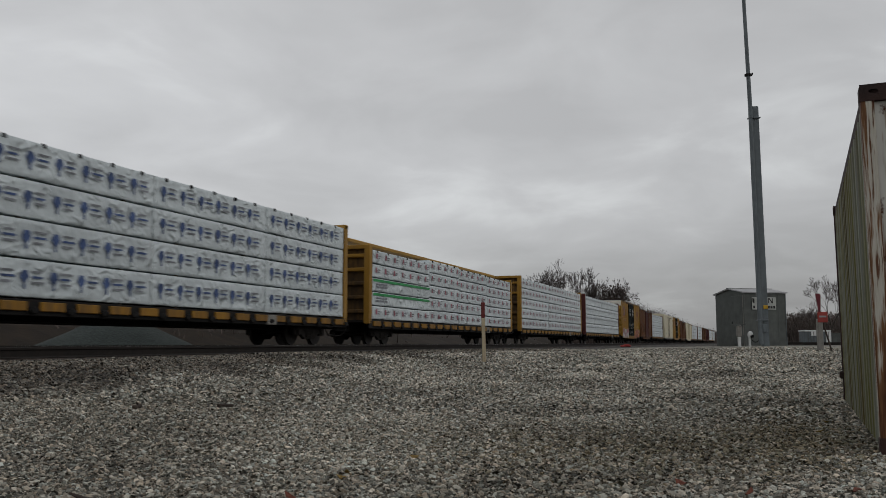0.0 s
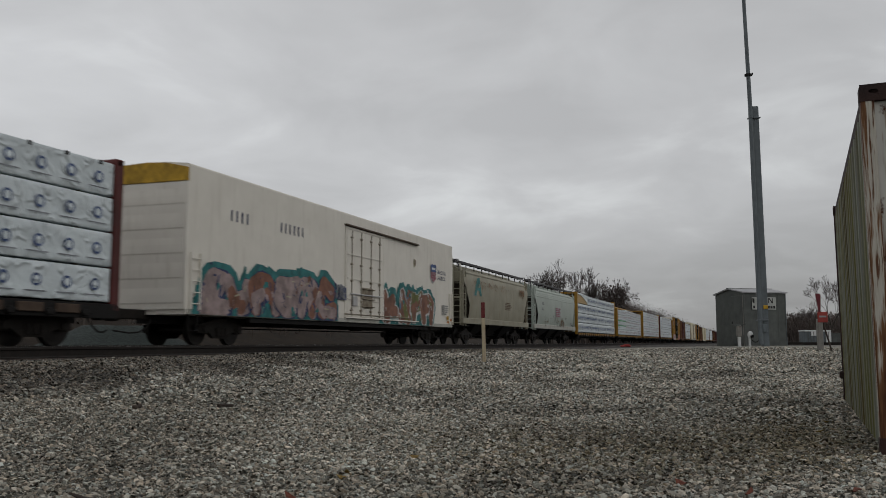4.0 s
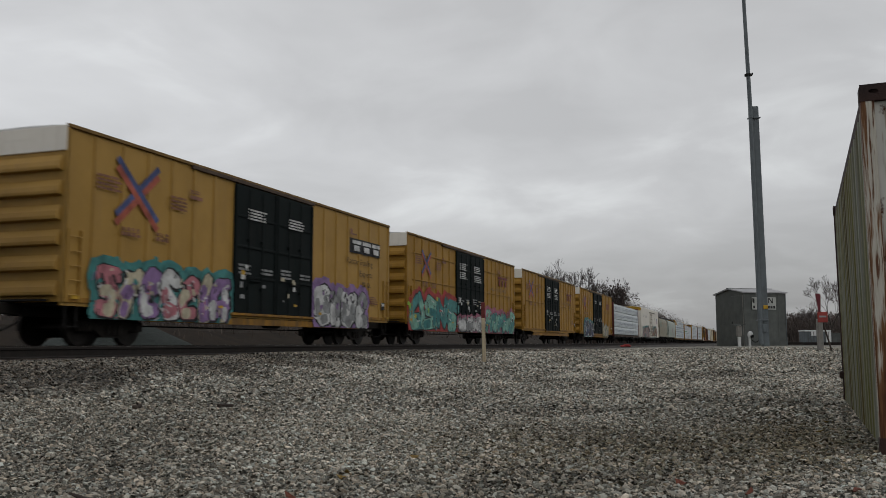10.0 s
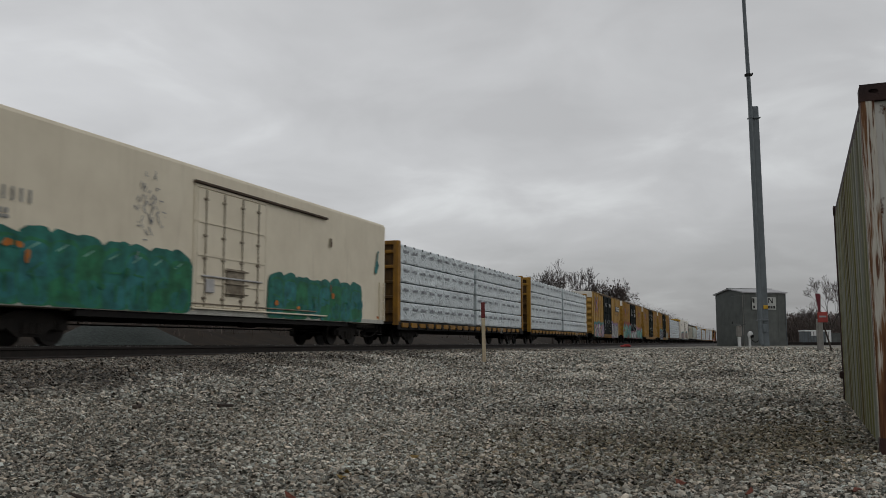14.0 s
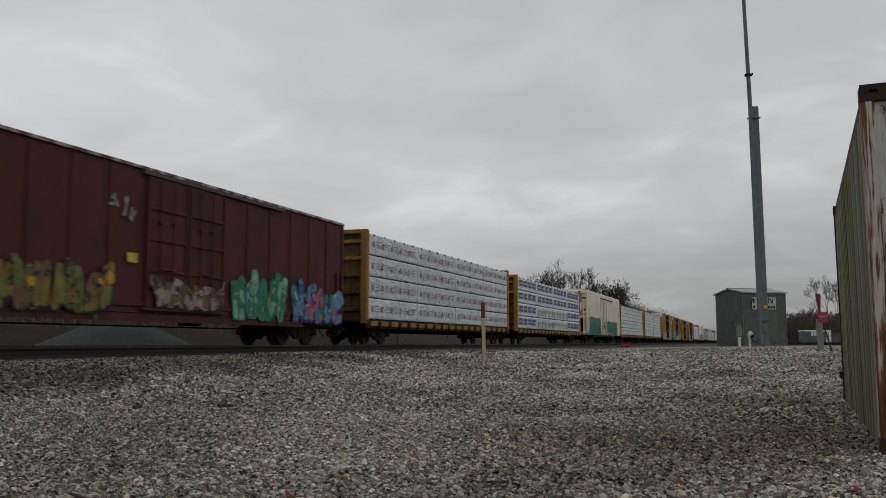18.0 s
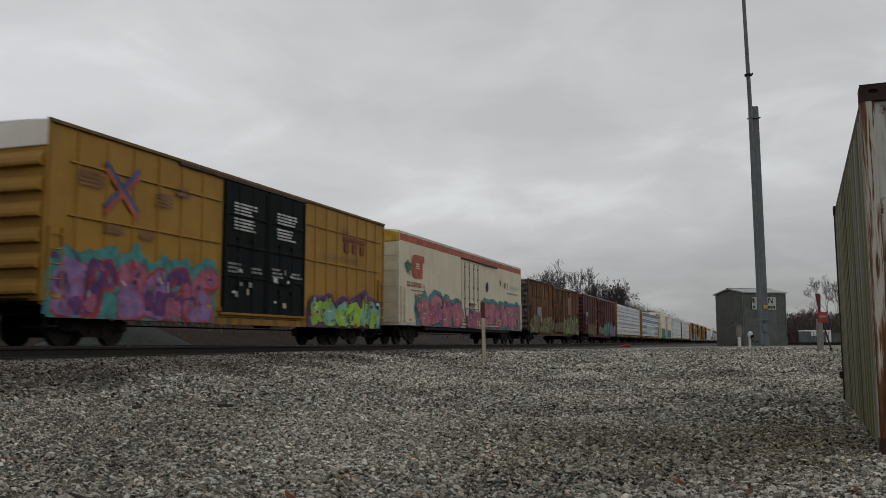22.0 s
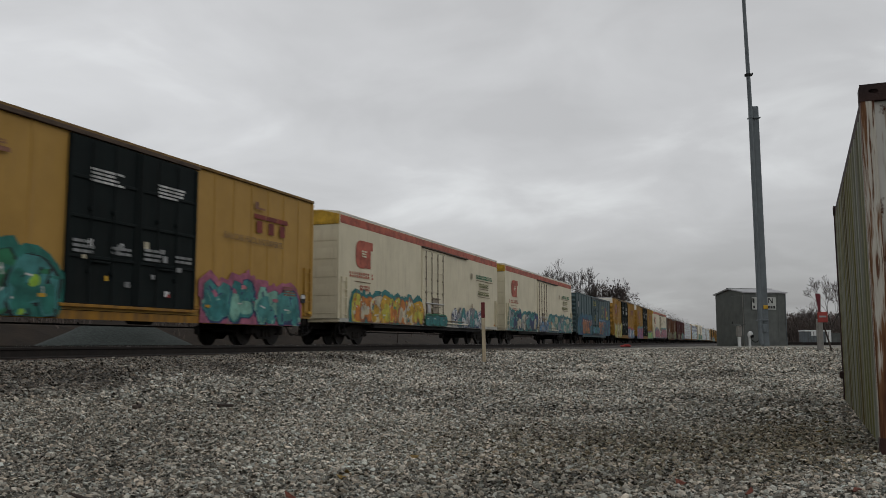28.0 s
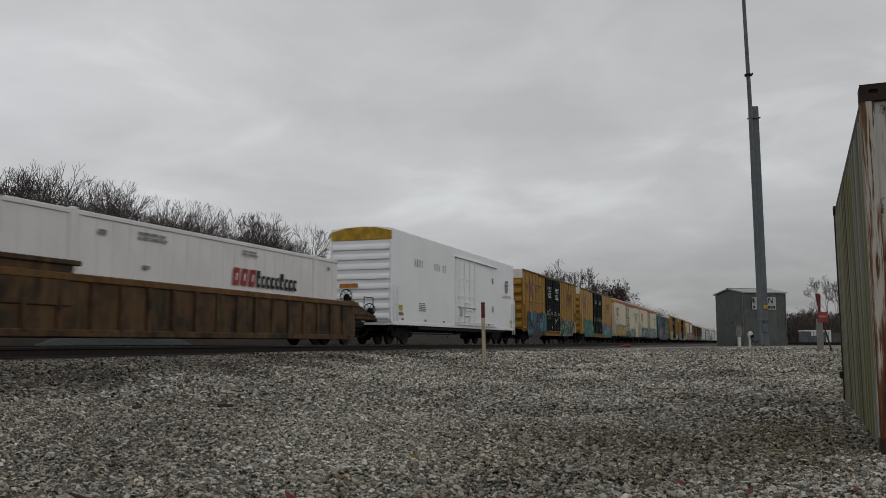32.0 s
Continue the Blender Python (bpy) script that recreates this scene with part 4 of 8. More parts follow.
    # ends, roof, corner gear
    for s in (1, -1):
        cap = 0.62 if top_panel else 0.12
        end_wall(car, 0 if s > 0 else length, s, 1.0, z_top, ribs, 0.14, cap, end_paint)
        if top_panel:
            p = part("end_panel", lambda: MB().box(-HALF + 0.02, HALF - 0.02, -0.02, 0.02, z_top - 0.60, z_top + 0.0, 0.008).box(-0.5, 0.3, -0.024, -0.018, z_top - 0.28, z_top - 0.2).box(0.7, 1.1, -0.024, -0.018, z_top - 0.28, z_top - 0.2), top_panel, car, key=("endpanel", z_top, top_panel.name))
            p.location, p.scale = (0, 0 if s > 0 else length, 0), (1, s, 1)
        part("crossover_step", lambda: MB().box(-1.2, 1.2, -0.28, 0.0, 1.02, 1.06), BLACK, car, key="xstep").location = (0, 0 if s > 0 else length + 0.28, 0)
        part("sill_step", lambda: MB().box(HALF - 0.12, HALF - 0.06, -0.2, -0.17, 0.45, 0.95).box(HALF - 0.12, HALF - 0.06, 0.17, 0.2, 0.45, 0.95).box(HALF - 0.16, HALF - 0.04, -0.2, 0.2, 0.43, 0.46), BLACK, car, key="sillstep").location = (0, 0.4 if s > 0 else length - 0.4, 0)
    part("roof", lambda: wagon_roof(length, z_top, 0.05, -0.04), ROOF_GALV, car, key=("roof", round(length, 2), z_top))
    part("eave", MB().box(x - 0.02, x + 0.075, 0, length, z_top - 0.05, z_top + 0.035, 0.008).box(-x - 0.075, -x + 0.02, 0, length, z_top - 0.05, z_top + 0.035, 0.008), EAVE_YELLOW if top_panel else EAVE_CHALK if paint is MAROON else paint, car)
    ladder(car, x, 0.16, 1.0, 2.7, 0.42, paint, "y", 5)
    ladder(car, -1.4, -0.09, 1.1, z_top - 0.75, 0.45, end_paint, "x", 9)
    ladder(car, x, length - 0.6, 1.0, 2.7, 0.42, paint, "y", 5)

    def brake_wheel():
        mb = MB()
        for i in range(16):
            a, b = 2 * math.pi * i / 16, 2 * math.pi * (i + 1) / 16
            mb.cyl((0.27 * math.cos(a), 0, 0.27 * math.sin(a)), (0.27 * math.cos(b), 0, 0.27 * math.sin(b)), 0.02, n=5)
        for i in range(4):
            a = math.pi * i / 2
            mb.cyl((0, 0, 0), (0.27 * math.cos(a), 0, 0.27 * math.sin(a)), 0.014, n=5)
        mb.cyl((0, 0, 0), (0, 0.18, 0), 0.05, n=8)
        return mb
    part("brake_wheel", brake_wheel, BLACK, car, key="brake_wheel").location = (-0.6, -0.18, 2.1)
    return car, x + 0.055


def yellow_boxcar(rear, length, style, tags, seed, label, pale=False, plain=False):
    car, xs = boxcar("boxcar", label, length, rear, YELLOW_PALE if pale else YELLOW, YELLOW if not pale else YELLOW_PALE, (0.365, 0.628), DOOR_DARK, style, top_panel=WHITE_OLD, sill_paint=YELLOW_DIRTY)
    L = length
    p = Paint(xs + 0.004)
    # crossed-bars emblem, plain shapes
    cy, cz = 0.132 * L, 3.86
    k = 1.3 if plain else 1.0
    for sz in (1, -1):
        for q, ink in ((1, "logo_blue"), (-1, "coral")):
            o = q * 0.085 * k
            p.stroke(cy - 0.62 * k, cz - sz * 0.55 * k + o, cy + 0.62 * k, cz + sz * 0.55 * k + o, 0.135 * k, ink, 0)
    if plain:
        p.rect(0.79 * L, 0.945 * L, 3.62, 4.20, "black", 0)
        for k in range(3):
            y = 0.80 * L + 0.93 * k
            p.rect(y, y + 0.80, 3.98, 4.12, "white", 1), p.rect(y + 0.14, y + 0.66, 3.70, 3.92, "white", 1)
        p.words("Railcar Pooling", 0.775 * L, 3.18, 0.24, "umber", 0, 1.25), p.words("Experts", 0.835 * L, 2.72, 0.24, "umber", 0, 1.25), p.bars(0.85 * L, 2.30, 0.20, 6, "umber", 0, 0.3)
    else:
        y = 0.79 * L
        for w in range(3):
            p.rect(y, y + 0.68, 4.02, 4.17, "logo_red", 0), p.rect(y + 0.16, y + 0.50, 3.58, 3.96, "logo_red", 0)
            y += 0.72
        p.words("Railcar Pooling Experts" if style == "rib" else "RAILCAR POOLING EXPERTS", (0.695 if style == "rib" else 0.70) * L, 3.20, 0.24 if style == "rib" else 0.20, "umber" if style == "rib" else "stain", 0, 1.3 if style == "rib" else 0.98)
    p.bars(0.245 * L, 4.26, 0.10, 6, "brown", 0), p.rect(0.245 * L, 0.275 * L, 4.1, 4.2, "brown", 0)
    p.rect(0.79 * L, 0.80 * L, 4.36, 4.55, "brown", 0), p.rect(0.79 * L, 0.82 * L, 4.32, 4.38, "brown", 0)
    p.block(0.05 * L, 4.1, 0.9, 4, 0.06, "brown"), p.block(0.20 * L, 4.0, 0.7, 4, 0.06, "brown")
    p.bars(0.10 * L, 2.75, 0.22, 4, "brown", 0, 0.35), p.bars(0.17 * L, 2.75, 0.22, 3, "brown", 0, 0.35)
    p.block(0.95 * L - 1.2, 1.9, 0.8, 4, 0.05, "brown")
    p.rect(0.955 * L - 0.1, 0.955 * L + 0.22, 1.45, 1.75, "black"), p.rect(0.955 * L - 0.07, 0.955 * L + 0.19, 1.6, 1.72, "white", 1)
    for fy in (0.02, 0.33, 0.66, 0.985):
        p.rect(fy * L - 0.12, fy * L + 0.12, 1.08, 1.16, "amber")
    if seed == 19:
        p.rect(0.905 * L, 0.930 * L, 1.45, 1.85, "black", 1), p.rect(0.942 * L, 0.962 * L, 0.95, 1.85, "white", 1), p.rect(0.945 * L, 0.959 * L, 1.35, 1.75, "amber", 2), p.rect(0.905 * L, 0.925 * L, 0.9, 1.3, "orange", 1)
    tagged(p.put("marking", car, "faded painted emblem and lettering"), kind="stuff")
    # stencils and stickers on the dark doors
    d = Paint(xs + 0.058)
    rng = random.Random(seed)
    d0, dw = 0.365 * L, 0.1315 * L
    for i in range(2):
        y = d0 + i * dw
        if style == "post":
            d.block(y + 0.5, 4.30, 1.3, 4, 0.06, "white"), d.block(y + 0.5, 3.78 if i else 3.82, 1.25, 4, 0.06, "white")
        else:
            d.block(y + 0.7, 4.2, 1.15, 4, 0.055, "white")
        d.block(y + 0.2, 2.42, 0.7, 3, 0.07, "grey"), d.block(y + 1.5, 2.35, 0.7, 2, 0.07, "grey")
        for _ in range(7):
            a, z = y + rng.uniform(0.15, dw - 0.45), rng.uniform(1.15, 2.5)
            d.rect(a, a + rng.uniform(0.08, 0.24), z, z + rng.uniform(0.07, 0.2), rng.choice(("white", "white", "grey", "cream", "red" if rng.random() < 0.3 else "grey", "amber" if rng.random() < 0.3 else "white")))
    tagged(d.put("door_stencil", car, "white stencilled lines and stickers"), kind="stuff")
    for k, t in enumerate(tags):
        g = Paint(xs + (0.068 if t.get("door") else 0.006))
        a, b = t["y"]
        g.graffiti(a * L, b * L, t.get("z0", 0.64), t["z"], t["halo"], t["edge"], t["fill"], seed * 10 + k, t.get("n", 5), t.get("shine", "white"), t.get("dots", ()), t.get("style", "tall"))
        tagged(g.put("graffiti", car, t.get("label", "sprayed graffiti lettering")), kind="stuff")
    return car


def reefer(name, label, length, rear, paint, door, stripe=None, z_top=5.13, end_style="plain", yellow_top=False, step_back=0.0, round_top=0.06, vent=0.755):
    """A smooth-sided insulated car with one plug door between the door fractions."""
    car = freight_car(name, label, "refrigerator car", rear)
    running_gear(car, length, 2.5, 1.3)
    x = HALF
    d0, d1 = door[0] * length, door[1] * length
    r = round_top
    prof = [(x - 0.02, 0.86), (x, 0.9), (x, z_top - r), (x - 0.3 * r, z_top - 0.3 * r), (x - r, z_top), (0.5 * x, z_top + 0.08), (0, z_top + 0.11)]
    prof = prof + [(-a, b) for a, b in prof[::-1][1:]]
    part("body", MB().prism(prof, 1, step_back, length), paint, car)
    part("underframe", MB().box(-0.35, 0.35, 0.2, length - 0.2, 0.62, 0.86).box(x - 0.22, x - 0.06, 3.4, length - 3.4, 0.70, 0.88), BLACK, car)
    part("side_sill", MB().box(x - 0.02, x + 0.03, step_back + 0.05, length - 0.05, 0.86, 1.02, 0.01), paint if paint is WHITE_NEW else SILL_PALE, car)
    if stripe:
        part("stripe", MB().box(x, x + 0.004, step_back + 0.02, length - 0.02, z_top - r - 0.40, z_top - r - 0.08), INK[stripe], car, "painted stripe")
        part("letterboard", MB().box(x, x + 0.006, step_back + 0.02, length - 0.02, z_top - r - 0.035, z_top - r + 0.01), ROOF_GALV, car)
    zt = z_top - 0.62
    fr = MB()
    for y in (d0, d1):
        fr.box(x, x + 0.05, y - 0.05, y + 0.05, 0.95, zt + 0.06, 0.01)
    fr.box(x, x + 0.05, d0 - 0.05, d1 + 0.05, zt, zt + 0.08, 0.01)
    part("door_frame", fr, paint, car)
    part("door_track", MB().box(x, x + 0.13, d0 - 0.1, d1 + (d1 - d0) * 1.1, zt + 0.10, zt + 0.17, 0.01), EAVE if end_style == "plain" else paint, car)
    part("lower_track", MB().box(x, x + 0.12, d0 - 0.1, d1 + (d1 - d0) * 1.1, 1.02, 1.07, 0.01), paint, car)
    dr = part("door", MB().box(x, x + 0.06, d0 + 0.07, d1 - 0.07, 1.08, zt - 0.02, 0.015), paint, car)
    for z, h in ((1.75, 0.04), (2.55, 0.07), (3.5, 0.04)):
        part("door_bar", MB().box(x + 0.055, x + 0.088, d0 + 0.1, d1 - 0.1, z, z + h), paint, dr)
    for fy in (0.12, 0.36, 0.62, 0.86):
        yy = d0 + fy * (d1 - d0)
        part("lock_rod", MB().cyl((x + 0.09, yy, 1.1), (x + 0.09, yy, zt - 0.04), 0.02, n=6), EAVE if stripe else paint if paint is WHITE_NEW else ROD, dr)
        gear = paint if paint is WHITE_NEW else ROD
        for z in (1.3, 2.45, 3.1, zt - 0.35):
            part("rod_bracket", lambda: MB().box(0.055, 0.12, -0.10, 0.06, 0, 0.07, 0.01), gear, dr, key=("rod_bracket", gear.name)).location = (x, yy, z)
    part("door_handle", MB().box(x + 0.07, x + 0.14, d0 + 0.3, d1 - 0.35, 1.95, 2.0, 0.01).box(x + 0.07, x + 0.14, d0 + 0.5, d0 + 0.9, 1.5, 1.9, 0.02), ROOF_GALV, dr)
    # dark joint round the door, latch gear and lower rollers
    seam = MB()
    for y in (d0 + 0.055, d1 - 0.055):
        seam.box(x, x + 0.02, y - 0.012, y + 0.012, 1.05, zt)
    seam.box(x, x + 0.02, d0 + 0.05, d1 - 0.05, 1.045, 1.075)
    part("door_seal", seam, BLACK, dr)
    latch = MB().box(x + 0.06, x + 0.10, d0 + 0.40 * (d1 - d0), d0 + 0.66 * (d1 - d0), 1.45, 2.28, 0.01)
    for z in (1.5, 1.8, 2.2):
        latch.box(x + 0.09, x + 0.15, d0 + 0.38 * (d1 - d0), d0 + 0.70 * (d1 - d0), z, z + 0.045, 0.01)
    part("latch_gear", latch, paint if paint is WHITE_NEW else ROD, dr)
    part("roller_rail", MB().box(x + 0.02, x + 0.10, d0 - 0.1, d1 + (d1 - d0) * 0.9, 1.16, 1.20, 0.01), ROD if paint is not WHITE_NEW else paint, car)
    p = Paint(x + 0.005)
    rng = random.Random(int(-rear))
    p.block(d0 + 0.5, 2.3, (d1 - d0) * 0.5, 4, 0.05, "grey")
    for fy in (0.06, 0.2, 0.33, 0.72, 0.97):
        p.rect(fy * length - 0.14, fy * length + 0.14, 1.08, 1.17, "orange")
    p.block(0.16 * length, 1.9, 0.9, 5, 0.05, "grey")
    for z in (3.6, 1.9):
        p.rect(vent * length, vent * length + 0.22, z, z + 0.36, "fold_grey" if paint is WHITE_NEW else "cream"), p.rect(vent * length + 0.10, vent * length + 0.20, z + 0.04, z + 0.32, "grey" if paint is WHITE_NEW else "rust", 1)
    for s in (1, -1):
        end_wall(car, step_back - 0.07 if s > 0 else length + 0.07, s, 1.0, z_top - 0.52 if yellow_top else z_top - 0.1, 8 if end_style != "plain" else 5, 0.07 if end_style != "plain" else 0.012, 0.1, paint)
    if yellow_top:
        part("end_panel", MB().prism([(x - 0.03, z_top - 0.5), (x - 0.03, z_top - 0.12), (0.5 * x, z_top + 0.04), (0, z_top + 0.08), (-0.5 * x, z_top + 0.04), (-x + 0.03, z_top - 0.12), (-x + 0.03, z_top - 0.5)], 1, step_back - 0.075, step_back + 0.002), INK["amber"], car, "yellow painted end panel")
    ladder(car, x, length - 0.55, 1.0, 2.6, 0.45, paint, "y", 5)
    ladder(car, x, step_back + 0.12, 1.0, 2.6, 0.45, paint, "y", 5)
    for y in (step_back + 0.4, length - 0.4):
        part("sill_step", lambda: MB().box(HALF - 0.1, HALF - 0.04, -0.22, -0.19, 0.42, 0.92).box(HALF - 0.1, HALF - 0.04, 0.19, 0.22, 0.42, 0.92).box(HALF - 0.15, HALF, -0.22, 0.22, 0.40, 0.43), BLACK, car, key="rstep").location = (0, y, 0)
    return car, p, x


def tag_on(car, x, L, t, seed):
    g = Paint(x + 0.034)
    a, b = t["y"]
    g.graffiti(a * L, b * L, t.get("z0", 0.88), t["z"], t["halo"], t["edge"], t["fill"], seed, t.get("n", 5), t.get("shine", "white"), t.get("dots", ()), t.get("style", "tall"))
    tagged(g.put("graffiti", car, t.get("label", "sprayed graffiti lettering")), kind="stuff")


def hopper(rear, length, paint, label, ridges, seed):
    car = freight_car("covered_hopper", label, "hopper car", rear)
    running_gear(car, length, 2.0, 0.75)
    lv = [(1.38, 1.49), (1.7, 1.56), (2.2, 1.60), (2.6, 1.61), (3.1, 1.61), (3.45, 1.59), (3.58, 1.57), (3.92, 1.48), (4.05, 1.36), (4.22, 1.05), (4.33, 0.75), (4.39, 0.4)]

    def inset(z):
        return 0.30 + 0.95 * max(0.0, min(1.0, (3.45 - z) / 1.25)) ** 0.85
    mb = MB()
    cols = 14
    for s in (1, -1):
        grid = []
        for z, x in lv:
            a = inset(z)
            grid.append([(s * x, a + (length - 2 * a) * i / cols, z) for i in range(cols + 1)])
        vs = [v for row in grid for v in row]
        fs = [(j * (cols + 1) + i, j * (cols + 1) + i + 1, (j + 1) * (cols + 1) + i + 1, (j + 1) * (cols + 1) + i) for j in range(len(lv) - 1) for i in range(cols)]
        mb.add(vs, fs)
    for end in (0, 1):
        vs = []
        for z, x in lv:
            y = inset(z) if not end else length - inset(z)
            vs += [(x, y, z), (-x, y, z)]
        mb.add(vs, [(2 * i, 2 * i + 1, 2 * i + 3, 2 * i + 2) for i in range(5, len(lv) - 1)])
    a = inset(4.39)
    mb.add([(0.4, a, 4.39), (0.4, length - a, 4.39), (-0.4, length - a, 4.39), (-0.4, a, 4.39)], [(0, 1, 2, 3)])
    b = part("body", mb, paint, car)
    b.data.polygons.foreach_set("use_smooth", [True] * len(b.data.polygons))
    part("side_sill", MB().box(1.44, 1.60, 0.15, length - 0.15, 1.12, 1.44, 0.02).box(-1.60, -1.44, 0.15, length - 0.15, 1.12, 1.44, 0.02), SILL_PALE if ridges else paint, car)
    part("underframe", MB().box(-0.3, 0.3, 0.1, length - 0.1, 0.72, 1.0), BLACK, car)
    for k in range(ridges):
        z = 3.46 + 0.13 * k
        x = 1.585 - 0.035 * k
        part("ridge", MB().box(x - 0.02, x + 0.025, 0.5, length - 0.5, z - 0.02, z + 0.02, 0.008), paint, car)
    part("roof_rail", MB().box(1.42, 1.51, 0.3, length - 0.3, 3.90, 3.98, 0.01), paint, car)
    # running boards and hatches
    for s in (1, -1):
        mb = MB().box(s * 0.72, s * 1.12, 0.0, length, 4.55, 4.59)
        mb.box(s * 1.10, s * 1.14, 0.0, length, 4.49, 4.61)
        part("running_board", mb, BOARD, car)
        y = 0.6
        while y < length:
            part("board_bracket", lambda: MB().box(-0.02, 0.02, -0.03, 0.03, 4.10, 4.55).box(-0.3, 0.02, -0.02, 0.02, 4.49, 4.55), BLACK, car, key="bracket").matrix_local = Matrix.Translation((s * 1.05, y, 0)) @ Matrix.Diagonal((s, 1, 1, 1))
            y += 1.55
    part("hatch", MB().box(-0.38, 0.38, 0.9, length - 0.9, 4.38, 4.52, 0.03), paint, car, "long trough hatch cover")
    # discharge bays
    n = 3
    for i in range(n):
        c = 2.9 + (length - 5.8) * (i + 0.5) / n
        w = (length - 5.8) / n * 0.46
        mb = MB().add([(1.35, c - w, 1.15), (1.35, c + w, 1.15), (-1.35, c + w, 1.15), (-1.35, c - w, 1.15), (0.5, c - 0.35, 0.42), (0.5, c + 0.35, 0.42), (-0.5, c + 0.35, 0.42), (-0.5, c - 0.35, 0.42)],
                      [(0, 1, 5, 4), (1, 2, 6, 5), (2, 3, 7, 6), (3, 0, 4, 7), (4, 5, 6, 7), (0, 3, 2, 1)])
        part("discharge_bay", mb, BLACK, car)
        part("outlet_gate", MB().box(-0.7, 0.7, c - 0.4, c + 0.4, 0.34, 0.42, 0.01), BLACK, car)
    for y0, s in ((0.0, 1), (length, -1)):
        for x in (1.42, 0.55, -0.55, -1.42):
            part("end_post", MB().box(x - 0.05, x + 0.05, y0 + s * 0.22, y0 + s * 0.32, 1.0, 3.9 if abs(x) > 1 else 2.6, 0.01), paint, car)
        part("end_platform", MB().box(-1.5, 1.5, y0, y0 + s * 1.5, 0.98, 1.03), BLACK, car)
        part("end_sheet", MB().box(-1.46, 1.46, y0 + s * 0.24, y0 + s * 0.30, 3.42, 4.05, 0.01), paint, car)
        # slope sheet coloured dark for the shade inside the open end
        part("slope_sheet", MB().add([(a, y0 + s * b, c) for a in (-1.50, 1.50) for b, c in ((0.40, 3.46), (2.3, 1.15), (2.4, 1.15), (0.50, 3.46))], [(0, 1, 5, 4), (1, 2, 6, 5), (2, 3, 7, 6), (3, 0, 4, 7), (0, 3, 2, 1), (4, 5, 6, 7)]), SLOPE_SHADE, car)
        part("grab_hoop", MB().cyl((1.30, y0 + s * 0.25, 4.0), (1.30, y0 + s * 0.05, 4.62), 0.03, n=6).cyl((1.30, y0 + s * 0.05, 4.62), (0.80, y0 + s * 0.05, 4.64), 0.03, n=6), BOARD, car)
        part("end_beam", MB().box(-1.5, 1.5, y0 + s * 0.2, y0 + s * 0.3, 2.5, 2.62), paint, car)
        ladder(car, 0.95, y0 + s * 0.24, 1.0, 4.42, 0.42, paint, "x", 11)
        ladder(car, 1.48, y0 + (0.30 if s > 0 else -0.72), 1.0, 4.2, 0.42, paint, "y", 10)
    return car


